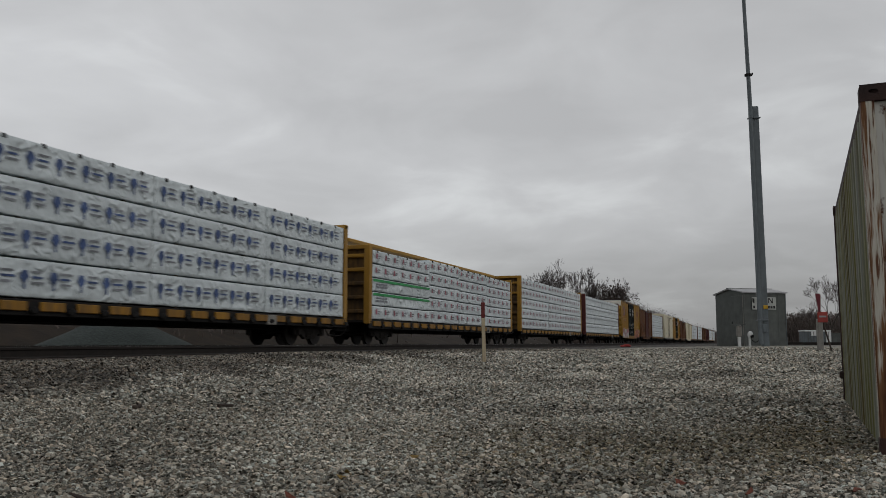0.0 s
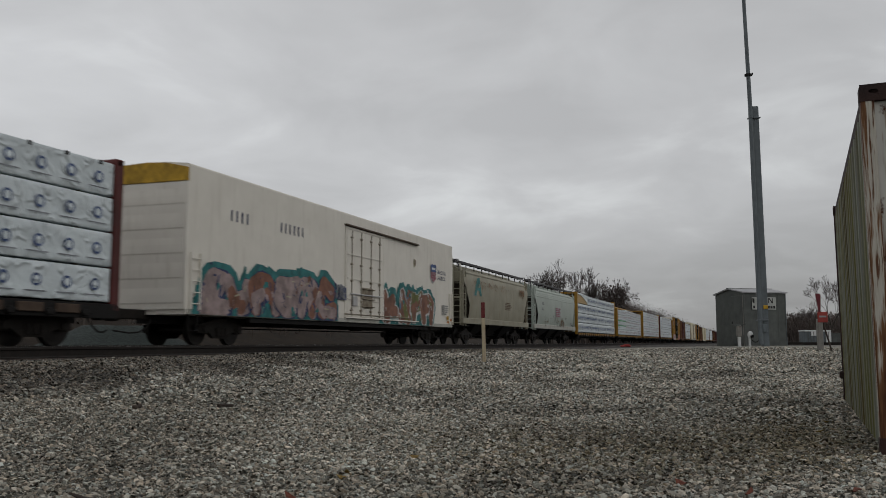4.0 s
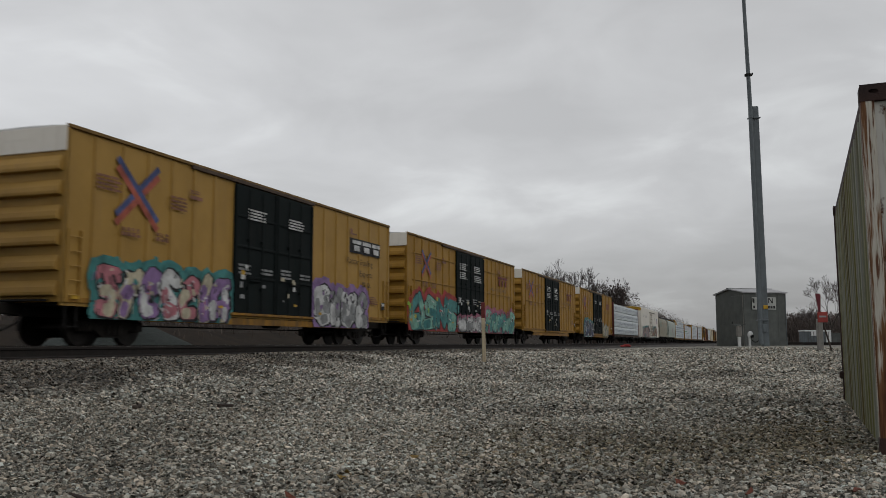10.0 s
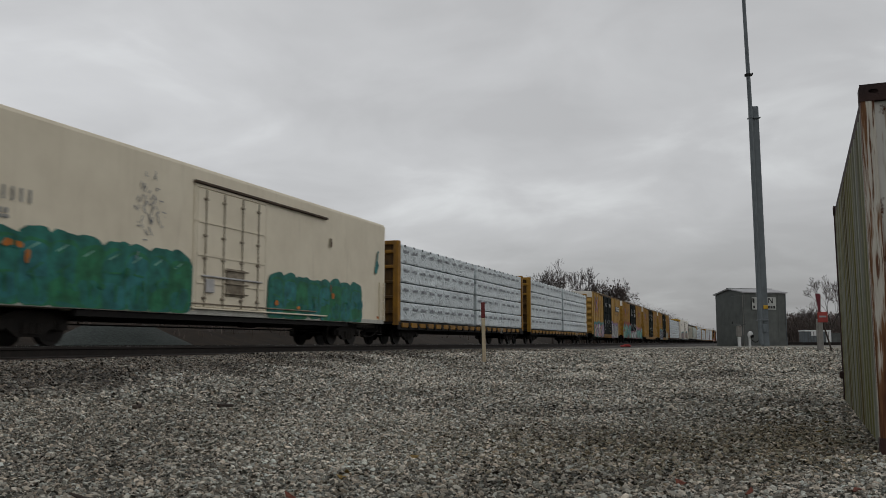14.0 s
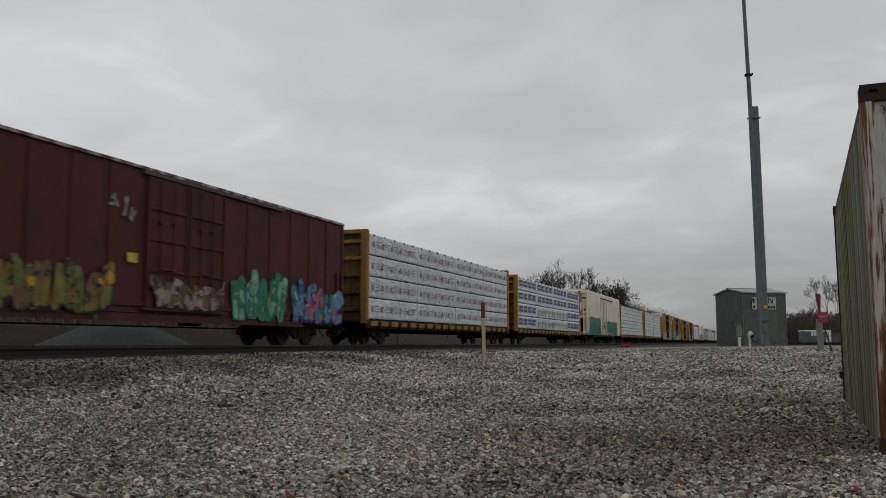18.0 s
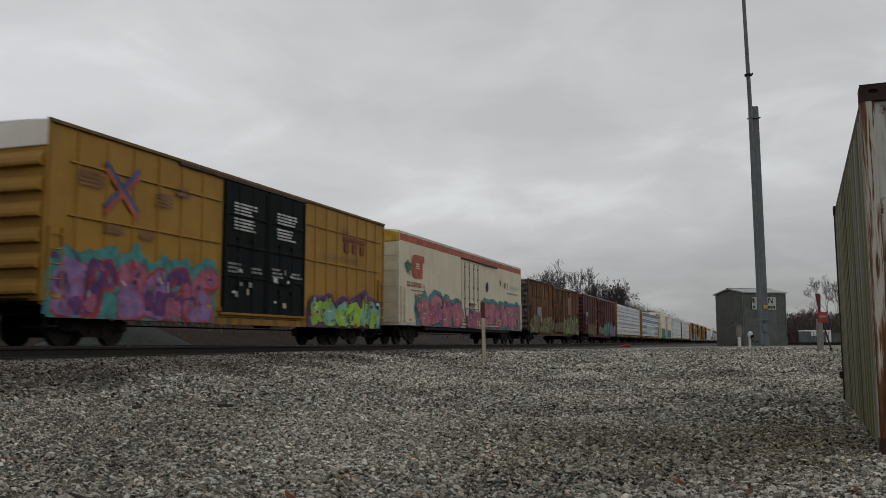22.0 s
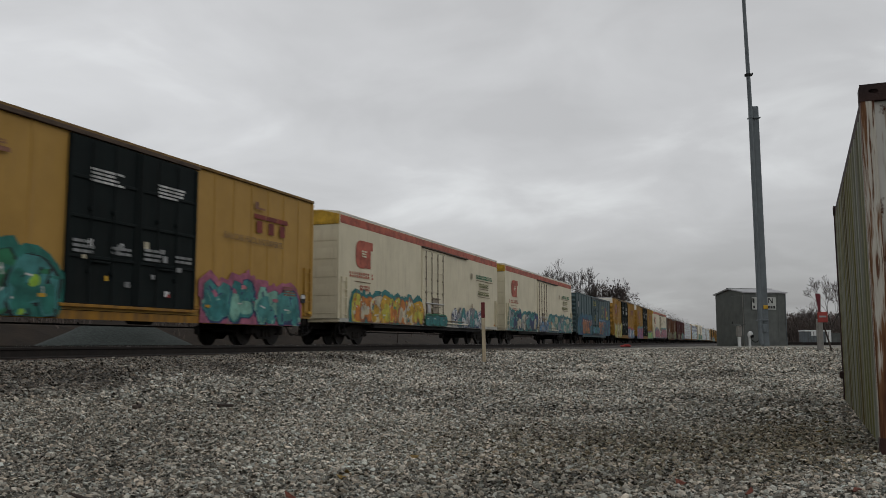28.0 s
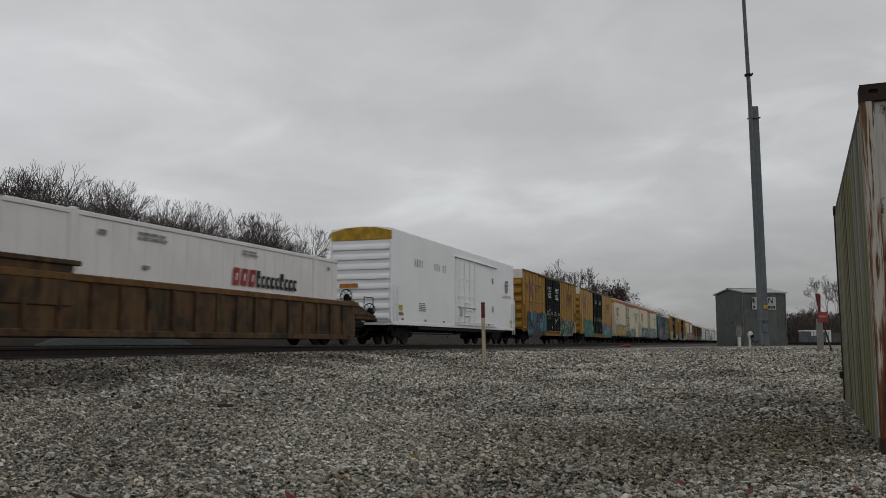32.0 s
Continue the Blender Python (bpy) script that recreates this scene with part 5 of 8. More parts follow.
def print_marks(p, style, y0, y1, z0, z1, rng):
    """The printed pattern on one wrapped pack and its painted fold lines, as plain shapes."""
    h = z1 - z0
    if style == "tree":
        y = y0 + 0.18
        while y < y1 - 0.5:
            c, m = y + 0.14, z0 + h * 0.52
            p.poly([(c - 0.13, m + 0.02), (c, m - 0.16), (c + 0.13, m + 0.02), (c + 0.07, m + 0.16), (c - 0.07, m + 0.16)], "print_blue")
            p.rect(c - 0.03, c + 0.03, m - 0.25, m - 0.14, "print_blue")
            for k in range(3):
                p.rect(y + 0.34, y + 0.34 + rng.uniform(0.28, 0.42), m + 0.11 - 0.12 * k, m + 0.16 - 0.12 * k, "print_grey" if k != 1 else "print_blue")
            y += 0.86
    elif style == "dot":
        y = y0 + 0.3
        while y < y1 - 0.3:
            c, m = y, z0 + h * 0.5
            n = 12
            for r, ink, l in ((0.15, "print_blue", 0), (0.095, WRAP, 1)):
                p.poly([(c + r * math.cos(6.2832 * i / n), m + r * math.sin(6.2832 * i / n)) for i in range(n)], ink, l)
            p.rect(c - 0.34, c + 0.30, m - 0.27, m - 0.24, "print_grey")
            y += 0.92
    elif style == "lines":
        y = y0 + 0.2
        while y < y1 - 0.6:
            m = z0 + h * 0.66
            p.rect(y, y + 0.70, m + 0.03, m + 0.055, "print_grey"), p.rect(y + 0.02, y + 0.68, m - 0.045, m + 0.012, "print_grey"), p.rect(y + 0.05, y + 0.7, m - 0.085, m - 0.065, "print_grey")
            p.rect(y + 0.12, y + 0.45, m - 0.19, m - 0.175, "fold_grey")
            if rng.random() < 0.5:
                p.rect(y + 0.15, y + 0.4, m - 0.5, m - 0.47, "fold_grey")
            # upright fold of the wrap: its crease shading painted as a thin grey line
            p.rect(y + 0.93, y + 0.945, z0, z1, "fold_grey")
            y += 1.14 + rng.choice((0, 0, -0.1))
    elif style == "box":
        y = y0 + 0.15
        while y < y1 - 0.7:
            p.rect(y, y + 1.0, z0 + h * 0.30, z0 + h * 0.82, "print_blue")
            p.rect(y + 0.06, y + 0.94, z0 + h * 0.48, z0 + h * 0.62, "white", 1)
            p.bars(y + 0.1, z0 + h * 0.50, h * 0.09, 8, "print_blue", 2)
            y += 1.28
    elif style == "trees":
        y = y0 + 0.15
        while y < y1 - 0.3:
            for k in range(3):
                w = 0.20 - 0.045 * k
                p.poly([(y + 0.2 - w, z0 + h * (0.16 + 0.2 * k)), (y + 0.2 + w, z0 + h * (0.16 + 0.2 * k)), (y + 0.2, z0 + h * (0.44 + 0.2 * k))], "band_green")
            p.block(y + 0.5, z0 + h * 0.6, 0.5, 2, 0.06, "band_green")
            y += 1.15
    elif style == "pink":
        y = y0 + 0.35
        while y < y1 - 0.4:
            m = z0 + h * 0.5
            n = 10
            p.poly([(y + 0.12 * math.cos(6.2832 * i / n), m + 0.14 * math.sin(6.2832 * i / n)) for i in range(n)], "print_pink")
            p.rect(y - 0.05, y + 0.05, m - 0.03, m + 0.03, "white", 1)
            for k in range(3):
                p.rect(y + 0.25, y + 0.75, m + 0.1 - 0.11 * k, m + 0.13 - 0.11 * k, "print_grey")
            y += 1.02
    elif style == "red":
        y = y0 + 0.25
        while y < y1 - 0.3:
            m = z0 + h * 0.55
            p.rect(y, y + 0.16, m - 0.1, m + 0.12, "print_pink"), p.rect(y + 0.2, y + 0.5, m, m + 0.05, "print_grey"), p.rect(y + 0.2, y + 0.42, m - 0.09, m - 0.05, "print_grey")
            y += 0.98
    elif style == "green_band":
        p.rect(y0, y1, z1 - h * 0.24, z1 - h * 0.02, "band_green")
        p.block(y0 + 0.3, z0 + h * 0.5, 1.2, 2, 0.07, "print_grey")


def pack_mesh(length, height, seed, width=1.36):
    """A wrapped pack of boards with a puckered cover: the outer face is a wavy sheet."""
    rng = random.Random(seed)
    nl = max(8, round(length / 0.13))
    zs = (0.0, 0.03, 0.12, 0.3, 0.5, 0.7, 0.88, 0.975, 1.0)
    nz = len(zs) - 1
    vs = []
    for j, fz in enumerate(zs):
        for i in range(nl + 1):
            y, z = length * i / nl, height * fz
            edge = min(1.0, 8 * min(i / nl, 1 - i / nl)) * (0.25 if j in (0, nz) else 1.0)
            w = noise.noise((y * 1.1 + seed * 7.3, z * 1.4, seed)) * 0.036 + noise.noise((y * 4.2, z * 7 + y * 1.7 + seed, seed * 2.0)) * 0.024
            w += noise.noise((y * 2.0 + z * 5, z * 2.0 - y, seed + 9.0)) * 0.022
            sag = 0.018 * noise.noise((y * 1.3, seed, 4.0)) if j in (0, 1) else 0.0
            cut = 0.02 if j in (0, nz) else 0.0
            vs.append((width - cut + w * edge, y + 0.0, z + sag))
    fs = [(j * (nl + 1) + i, j * (nl + 1) + i + 1, (j + 1) * (nl + 1) + i + 1, (j + 1) * (nl + 1) + i) for j in range(nz) for i in range(nl)]
    o = len(vs)
    vs += [(0, 0, 0), (0, length, 0), (0, length, height), (0, 0, height)]
    fs += [(o, o + 3, o + 2, o + 1), tuple([o] + [j * (nl + 1) for j in range(nz + 1)] + [o + 3]), tuple([o + 1, o + 2] + [j * (nl + 1) + nl for j in range(nz, -1, -1)]),
           tuple([o, o + 1] + [i for i in range(nl, -1, -1)]), tuple([o + 3] + [nz * (nl + 1) + i for i in range(nl + 1)] + [o + 2])]
    return MB().add(vs, fs)


def centerbeam(rear, length, label, paint, wrap, tiers, styles, seed, top=4.57, groups=None, beam=0.0, torn=False, deck_paint=None, tier_gap=0.035, detail=True):
    """A centre-beam flat car with bulkheads, loaded with wrapped packs on both sides of the beam."""
    car = freight_car("lumber_car", label, "lumber car", rear)
    running_gear(car, length, 2.3, 1.05)
    rng = random.Random(seed)
    zd = 1.02
    dk = deck_paint or YELLOW_DIRTY
    part("deck", MB().box(-1.5, 1.5, 0.05, length - 0.05, 0.92, zd).box(-0.35, 0.35, 0.3, length - 0.3, 0.55, 0.94), BLACK, car)
    part("side_sill", MB().box(1.42, 1.50, 0.05, length - 0.05, 0.66, 0.98, 0.01).box(-1.50, -1.42, 0.05, length - 0.05, 0.66, 0.98, 0.01), BLACK, car)
    y = 0.75
    while y < length - 0.7:
        ob = part("stake_pocket", lambda: MB().box(1.49, 1.57, -0.36, 0.36, 0.76, 0.97, 0.015), dk, car, key=("pocket", dk.name))
        ob.location = (0, y, 0)
        w = part("strap_winch", lambda: MB().box(1.50, 1.60, -0.09, 0.09, 0.70, 0.86, 0.02).cyl((1.55, -0.14, 0.78), (1.55, 0.14, 0.78), 0.05, n=8), BLACK, car, key="winch")
        w.location = (0, y + 0.56, 0)
        y += 1.12
    part("capacity_plate", MB().box(1.50, 1.58, length * 0.735, length * 0.735 + 0.55, 0.66, 0.98, 0.01).box(1.575, 1.585, length * 0.735 + 0.1, length * 0.735 + 0.45, 0.74, 0.90), CONC, car)
    # bulkheads
    zt = top + 0.08

    inner = END_DIRT if paint in (YELLOW, YELLOW_DIRTY) else paint
    bk = (round(zt, 2), round(zd, 2), paint.name)
    for s in (1, -1):
        b = part("bulkhead", lambda: MB().box(-1.42, 1.42, 0.16, 0.25, zd, zt - 0.1), inner, car, "grimy ribbed end bulkhead", key=("bulk", *bk))
        b.location, b.scale = (0, 0 if s > 0 else length, 0), (1, s, 1)
        for k in (-1, 1):
            part("corner_post", lambda: MB().box(-0.14, 0.14, 0.0, 0.29, 0.85, zt, 0.02), paint, b, key=("bpost", *bk)).location = (k * 1.36, 0, 0)
            part("stiffener", lambda: MB().box(-0.05, 0.05, 0.06, 0.2, 1.0, zt - 0.1), inner, b, key=("bstiff", *bk)).location = (k * 0.09, 0, 0)
        part("top_beam", lambda: MB().box(-1.5, 1.5, -0.003, 0.293, zt - 0.16, zt + 0.02, 0.02), paint, b, key=("btop", *bk))
        for i in range(5):
            part("bulkhead_rib", lambda: MB().box(-1.3, 1.3, 0.03, 0.2, -0.08, 0.08, 0.03), inner if i < 3 else paint, b, key=("brib", i < 3, *bk)).location = (0, 0, zd + (zt - zd - 0.2) * (i + 0.6) / 5)
    part("center_beam", MB().box(-0.05, 0.05, 0.27, length - 0.27, zd, zt - 0.1), paint, car)
    part("top_chord", MB().box(-0.32, 0.32, 0.3, length - 0.3, zt - 0.12 + beam, zt + 0.04 + beam, 0.03), paint, car)
    # the load
    y0, y1 = 0.33, length - 0.33
    groups = groups or [(0.0, 0.22, 0, 0), (0.22, 0.44, 0, 0), (0.44, 0.66, 0, 0), (0.66, 0.83, 0, 0), (0.83, 1.0, 0, 0)]
    for gi, (a, b, dz, dx) in enumerate(groups):
        n = tiers
        th = (top + dz - zd - 0.04) / n
        for k in range(n):
            ya, yb = y0 + (y1 - y0) * a + 0.004, y0 + (y1 - y0) * b - 0.004
            z = zd + 0.04 + th * k
            hgt = th - tier_gap - 0.01
            sd = rng.randrange(5)
            key = ("pack", round(yb - ya, 2), round(hgt, 3), sd)
            if torn and gi == 0 and k == n - 1:
                mt = [WOOD]
                key = None
            else:
                mt = wrap
            x = 0.10 + dx + rng.uniform(-0.015, 0.015)
            mt0 = mt[0] if isinstance(mt, list) else mt
            pk = part("lumber_pack", lambda: pack_mesh(yb - ya, hgt, sd + 1), mt0, car, "" if mt0 is not WOOD else "uncovered sawn boards under a torn wrap", key=None if key is None else (*key, mt0.name))
            pk.data.polygons.foreach_set("use_smooth", [len(f.vertices) == 4 and f.index < len(pk.data.polygons) - 5 for f in pk.data.polygons])
            pk.location = (x, ya, z)
            fk = part("lumber_pack", lambda: MB().box(-1.36, 0, 0.0, yb - ya, 0, hgt, 0.03), wrap, car, key=("far", round(yb - ya, 2), round(hgt, 3), wrap.name))
            fk.location = (-0.1, ya, z)
            st = styles(gi, k) if callable(styles) else styles
            if st and mt0 is not WOOD:
                p = Paint(1.36 + 0.034)
                print_marks(p, st, 0.05, yb - ya - 0.05, 0.02, hgt - 0.02, rng)
                o = p.put("wrap_print", pk, "")
                tagged(o, kind="stuff")
                if st == "green_band" and o:
                    o["label"] = "green printed band"
            if tier_gap:
                for q in range(2):
                    yy = ya + (yb - ya) * (0.2 + 0.6 * q)
                    part("dunnage", lambda: MB().box(0.12, 1.4, -0.04, 0.04, -tier_gap - 0.008, 0.0), TIMBER, car, key=("dun", tier_gap)).location = (dx, yy, z)
        # strap corner guards on the top edge
        yy = y0 + (y1 - y0) * a + 0.5
        while yy < y0 + (y1 - y0) * b - 0.2:
            part("edge_guard", lambda: MB().box(1.42, 1.49, -0.05, 0.05, -0.13, -0.035, 0.01), BLACK, car, key="guard").location = (dx, yy, top + dz)
            yy += 1.13
    if torn:
        mb = MB()
        pts = [(1.50, y0 + 0.2, top - 0.05), (1.52, y0 + 1.6, top - 0.15), (1.51, y0 + 3.0, top - 0.35), (1.50, y0 + 4.4, top - 0.62), (1.50, y0 + 4.8, top - 0.75), (1.50, y0 + 4.85, top - 0.02), (1.45, y0 + 2.6, top + 0.03), (1.42, y0 + 0.6, top + 0.06)]
        mb.add(pts + [(a - 0.03, b, c) for a, b, c in pts], [tuple(range(8)), tuple(range(15, 7, -1))] + [(i, (i + 1) % 8, 8 + (i + 1) % 8, 8 + i) for i in range(8)])
        part("loose_wrap", mb, wrap, car, "torn loose flap of white wrap")
    return car


def well_car(rear, length):
    car = freight_car("well_car", "brown steel well car with rust stains carrying a white container", "well car", rear)
    truck(car, 1.9), truck(car, length - 2.6)
    L = length
    w0, w1 = 5.2, length - 2.4
    for s in (1, -1):
        part("side_wall", MB().box(s * 1.50, s * 1.44, w0, w1, 0.28, 1.55, 0.01), WELL_BROWN, car)
        part("top_chord", MB().box(s * 1.56, s * 1.36, w0 - 0.4, w1 + 0.4, 1.50, 1.68, 0.02), CHORD, car, "dirty ochre top rail")
        part("bottom_chord", MB().box(s * 1.56, s * 1.38, w0, w1, 0.20, 0.38, 0.02), WELL_BROWN, car)
    y = w0 + 0.4
    while y < w1:
        part("side_rib", lambda: MB().box(1.50, 1.57, -0.07, 0.07, 0.3, 1.5, 0.015), WELL_BROWN, car, key="wellrib").location = (0, y, 0)
        y += 1.05
    part("well_floor", MB().box(-1.4, 1.4, w0, w1, 0.22, 0.30), WELL_BROWN, car)
    for a, b in ((0.0, w0), (w1, L)):
        mid = 0.5 * (a + b)
        part("end_platform", MB().box(-1.45, 1.45, a + 0.3, b - 0.1, 1.0, 1.22, 0.03).box(-0.4, 0.4, a, b, 0.72, 1.05, 0.03), WELL_BROWN, car)
        part("bulkhead", MB().box(-1.5, 1.5, (b if a == 0 else a) - 0.16, (b if a == 0 else a) + 0.16, 0.3, 1.74 if a else 1.95, 0.03), WELL_BROWN, car)
        part("gusset", MB().prism([(a + 0.4, 1.2), (b if a == 0 else a, 1.2), (b if a == 0 else a, 1.7 if a else 1.95)] if a == 0 else [(a, 1.2), (b - 0.5, 1.2), (a + 0.2, 1.66), (a, 1.66)], 0, 1.34, 1.5), WELL_BROWN, car)
    part("rear_apron", MB().box(1.44, 1.54, 0.3, w0 + 2.9, 0.9, 1.95, 0.03).box(1.40, 1.60, 0.2, w0 + 3.1, 1.86, 1.98, 0.02), WELL_BROWN, car)
    # hand brake and crossing gear at the front end
    for x, y, z, r in ((0.94, L - 2.02, 1.94, 0.27), (1.1, L - 0.05, 1.46, 0.27)):
        mb = MB()
        for i in range(14):
            a, b = 2 * math.pi * i / 14, 2 * math.pi * (i + 1) / 14
            mb.cyl((x + r * math.cos(a), y, z + r * math.sin(a)), (x + r * math.cos(b), y, z + r * math.sin(b)), 0.025, n=5)
        mb.cyl((x, y, z), (x, y + 0.15, z), 0.1, n=8).box(x - 0.12, x + 0.12, y, y + 0.2, 1.0, z).box(x - 0.2, x + 0.25, y - 0.1, y + 0.3, 0.95, z - 0.35, 0.03)
        for i in range(4):
            a = 0.4 + math.pi * i / 4
            mb.cyl((x + r * math.cos(a), y, z + r * math.sin(a)), (x - r * math.cos(a), y, z - r * math.sin(a)), 0.014, n=5)
        part("brake_wheel", mb, BLACK, car)
    part("hand_rail", MB().cyl((1.35, L - 0.2, 1.2), (1.35, L - 0.2, 1.95), 0.02, n=6).cyl((1.35, L - 0.2, 1.95), (1.35, L - 1.1, 1.95), 0.02, n=6).cyl((1.35, L - 1.1, 1.95), (1.35, L - 1.1, 1.2), 0.02, n=6), BLACK, car)
    part("coupler", MB().box(-0.16, 0.16, L - 0.4, L + 0.9, 0.72, 1.0, 0.03).box(-0.24, 0.2, L + 0.75, L + 1.1, 0.66, 1.06, 0.08), TRUCK, car)
    part("coupler", MB().box(-0.16, 0.16, -0.9, 0.4, 0.72, 1.0, 0.03), TRUCK, car)
    # container in the well
    c0, c1 = w0 + 0.95, w0 + 0.95 + 16.15
    z0, z1 = 0.32, 3.22
    box = part("container", MB().box(-1.29, 1.29, c0, c1, z0, z1, 0.02), BOX_WHITE, car, "long white ribbed freight container")
    y = c0 + 0.5
    while y < c1 - 0.2:
        part("container_post", lambda: MB().box(1.29, 1.297, -0.05, 0.05, 0.4, 3.1), BOX_WHITE, box, key="cpost").location = (0, y, 0)
        y += 0.61
    part("top_rail", MB().box(1.25, 1.325, c0, c1, z1 - 0.1, z1 + 0.02, 0.01), BOX_WHITE, box)
    for y in (c0 + 2.1, c0 + 14.3):
        part("corner_post", MB().box(1.28, 1.33, y - 0.15, y + 0.15, z0, z1 - 0.02, 0.01).box(1.2, 1.34, y - 0.09, y + 0.09, z1 - 0.02, z1 + 0.07, 0.01), BOX_WHITE, box)
    p = Paint(1.335)
    y = c1 - 7.3
    for i in range(3):
        p.poly([(y, 1.86), (y + 0.36, 1.86), (y + 0.44, 2.40), (y + 0.08, 2.40)], "red"), p.poly([(y + 0.14, 2.02), (y + 0.22, 2.02), (y + 0.28, 2.24), (y + 0.2, 2.24)], BOX_WHITE, 1)
        y += 0.46
    for i in range(9):
        p.rect(y + 0.03, y + 0.25, 1.86, 2.40 if i in (0, 5) else 2.24, "black"), p.rect(y + 0.11, y + 0.18, 1.96, 2.14, BOX_WHITE, 1)
        y += 0.30
    p.block(c0 + 4.4, 2.9, 1.3, 2, 0.07, "grey"), p.block(c1 - 6.8, 2.92, 1.0, 2, 0.06, "grey")
    p.rect(c0 + 2.9, c0 + 3.2, 2.74, 2.86, "grey"), p.rect(c0 + 4.6, c0 + 4.9, 2.0, 2.1, "grey")
    p.rect(c1 - 0.9, c1 - 0.75, 2.8, 2.92, "grey")
    tagged(p.put("marking", box, "red and dark painted name as plain shapes"), kind="stuff")
    return car


# ---- the train, from its head to its tail ----
def T(y, z, halo, edge, fill, **more):
    return dict(y=y, z=z, halo=halo, edge=edge, fill=fill, **more)


def simple_boxcar(rear, length, paint, label, door=(0.40, 0.60), door_paint=None, style="post", top=None, z_top=4.75):
    return boxcar("boxcar", label, length, rear, paint, paint, door, door_paint or paint, style, top_panel=top, z_top=z_top, ribs=8, post_step=1.25)


def lumber_prints(*rows):
    return lambda g, k: rows[k % len(rows)]


# cars ahead, far down the line
centerbeam(352, 22.4, "white-wrapped lumber on a distant flat car", YELLOW_DIRTY, WRAP, 4, None, 90)
centerbeam(327, 22.4, "white-wrapped lumber on a distant flat car", YELLOW_DIRTY, WRAP, 4, None, 91)
simple_boxcar(305, 19.0, MAROON, "distant brown-red steel boxcar, doors closed")
simple_boxcar(284, 19.0, RUSTY, "distant rusty brown boxcar")
centerbeam(259, 22.4, "white-wrapped lumber on a distant flat car", BULK_RED, WRAP, 4, None, 92)
centerbeam(234, 22.4, "white-wrapped lumber on a distant flat car", YELLOW_DIRTY, WRAP_GREY, 4, None, 93)
simple_boxcar(213, 19.0, CREAM_R, "distant smooth-sided beige steel boxcar", style="smooth")
simple_boxcar(195, 16.0, RUSTY, "distant dark brown boxcar")
yellow_boxcar(178, 15.5, "post", [], 94, "distant yellow boxcar with dark doors")
car, p, x = reefer("reefer", "distant beige insulated refrigerator car", 17.0, 159.5, CREAM_R, (0.4, 0.6))
p.put("marking", car)
centerbeam(140.5, 17.4, "white-wrapped lumber on a flat car with red ends", BULK_RED, WRAP, 4, "lines", 95)
simple_boxcar(124.8, 14.6, RUSTY, "dark brown boxcar with a reddish door", (0.42, 0.66), MAROON)
yellow_boxcar(106.2, 17.6, "post", [T((0.05, 0.35), 1.9, None, "cream", ["rose", "white"], n=3), T((0.66, 0.95), 1.9, None, "black", ["orange", "coral"], n=3)], 96, "yellow boxcar with dark doors and low graffiti")
centerbeam(82.75, 21.9, "white-wrapped lumber on a flat car with red ends", BULK_RED, WRAP, 4, "lines", 1)
centerbeam(58.3, 22.5, "white-wrapped lumber in mixed packs on a yellow flat car", YELLOW, WRAP, 5, "red", 2, groups=[(0, 0.38, 0, 0), (0.38, 0.66, 0.0, 0.01), (0.66, 1, 0, 0)])
centerbeam(33.16, 22.85, "white-wrapped lumber with green bands under an exposed yellow centre beam", YELLOW, WRAP, 5, lambda g, k: "green_band" if g == 0 and k in (1, 2) else "red", 3, top=4.05,
           groups=[(0.0, 0.31, -0.05, 0.02), (0.31, 0.52, 0.12, 0), (0.52, 0.76, 0.05, 0), (0.76, 1.0, 0.0, 0)], beam=0.33)
centerbeam(8.28, 22.8, "blue-printed white lumber packs on a yellow car, one torn open", YELLOW, WRAP, 4, "tree", 4, torn=True, groups=[(0.0, 0.23, 0, 0), (0.23, 0.48, 0, 0), (0.48, 0.74, 0, 0), (0.74, 1.0, 0, 0)])

# two covered hoppers
car = hopper(-8.75, 15.67, HOP_GREEN, "pale grey-green covered hopper with a rounded body", 3, 5)
p = Paint(1.62)
p.rect(7.2, 9.1, 2.12, 2.86, "fold_grey"), p.block(7.25, 2.74, 1.8, 5, 0.085, "print_pink", 1)
p.bars(2.4, 2.9, 0.22, 5, "grey"), p.bars(2.4, 2.5, 0.2, 4, "grey"), p.rect(13.3, 13.7, 1.5, 1.75, "black"), p.rect(13.36, 13.64, 1.62, 1.72, "white", 1)
rng = random.Random(12)
for k in range(70):
    y, z = rng.uniform(3.0, 11.5), rng.uniform(1.4, 2.1)
    p.stroke(y, z, y + rng.uniform(-0.25, 0.3), z + rng.uniform(-0.2, 0.3), rng.uniform(0.02, 0.07), rng.choice(("black", "black", "grey", "old_gold")), 1)
for k in range(12):
    p.blob(rng.uniform(8.6, 10.3), rng.uniform(1.4, 1.9), rng.uniform(0.06, 0.2), rng.uniform(0.06, 0.16), "stain", 0, rng, 9, 0.5, 2.0)
p.put("marking", car, "faded stencils and thin graffiti scrawl")
car = hopper(-25.2, 14.96, HOP_GREY, "grey covered hopper with heavy rust patches", 0, 6)
p = Paint(1.62)
p.block(8.6, 2.55, 1.6, 5, 0.06, "stain"), p.bars(1.9, 2.7, 0.22, 4, "grey")
p.poly([(2.05, 2.75), (2.42, 2.75), (2.62, 3.05), (3.0, 3.05), (3.12, 2.75), (3.5, 2.75), (3.05, 3.78), (2.62, 3.78)], "aqua"), p.poly([(2.72, 3.22), (2.95, 3.22), (2.86, 3.52)], HOP_GREY, 1)
rng = random.Random(3)
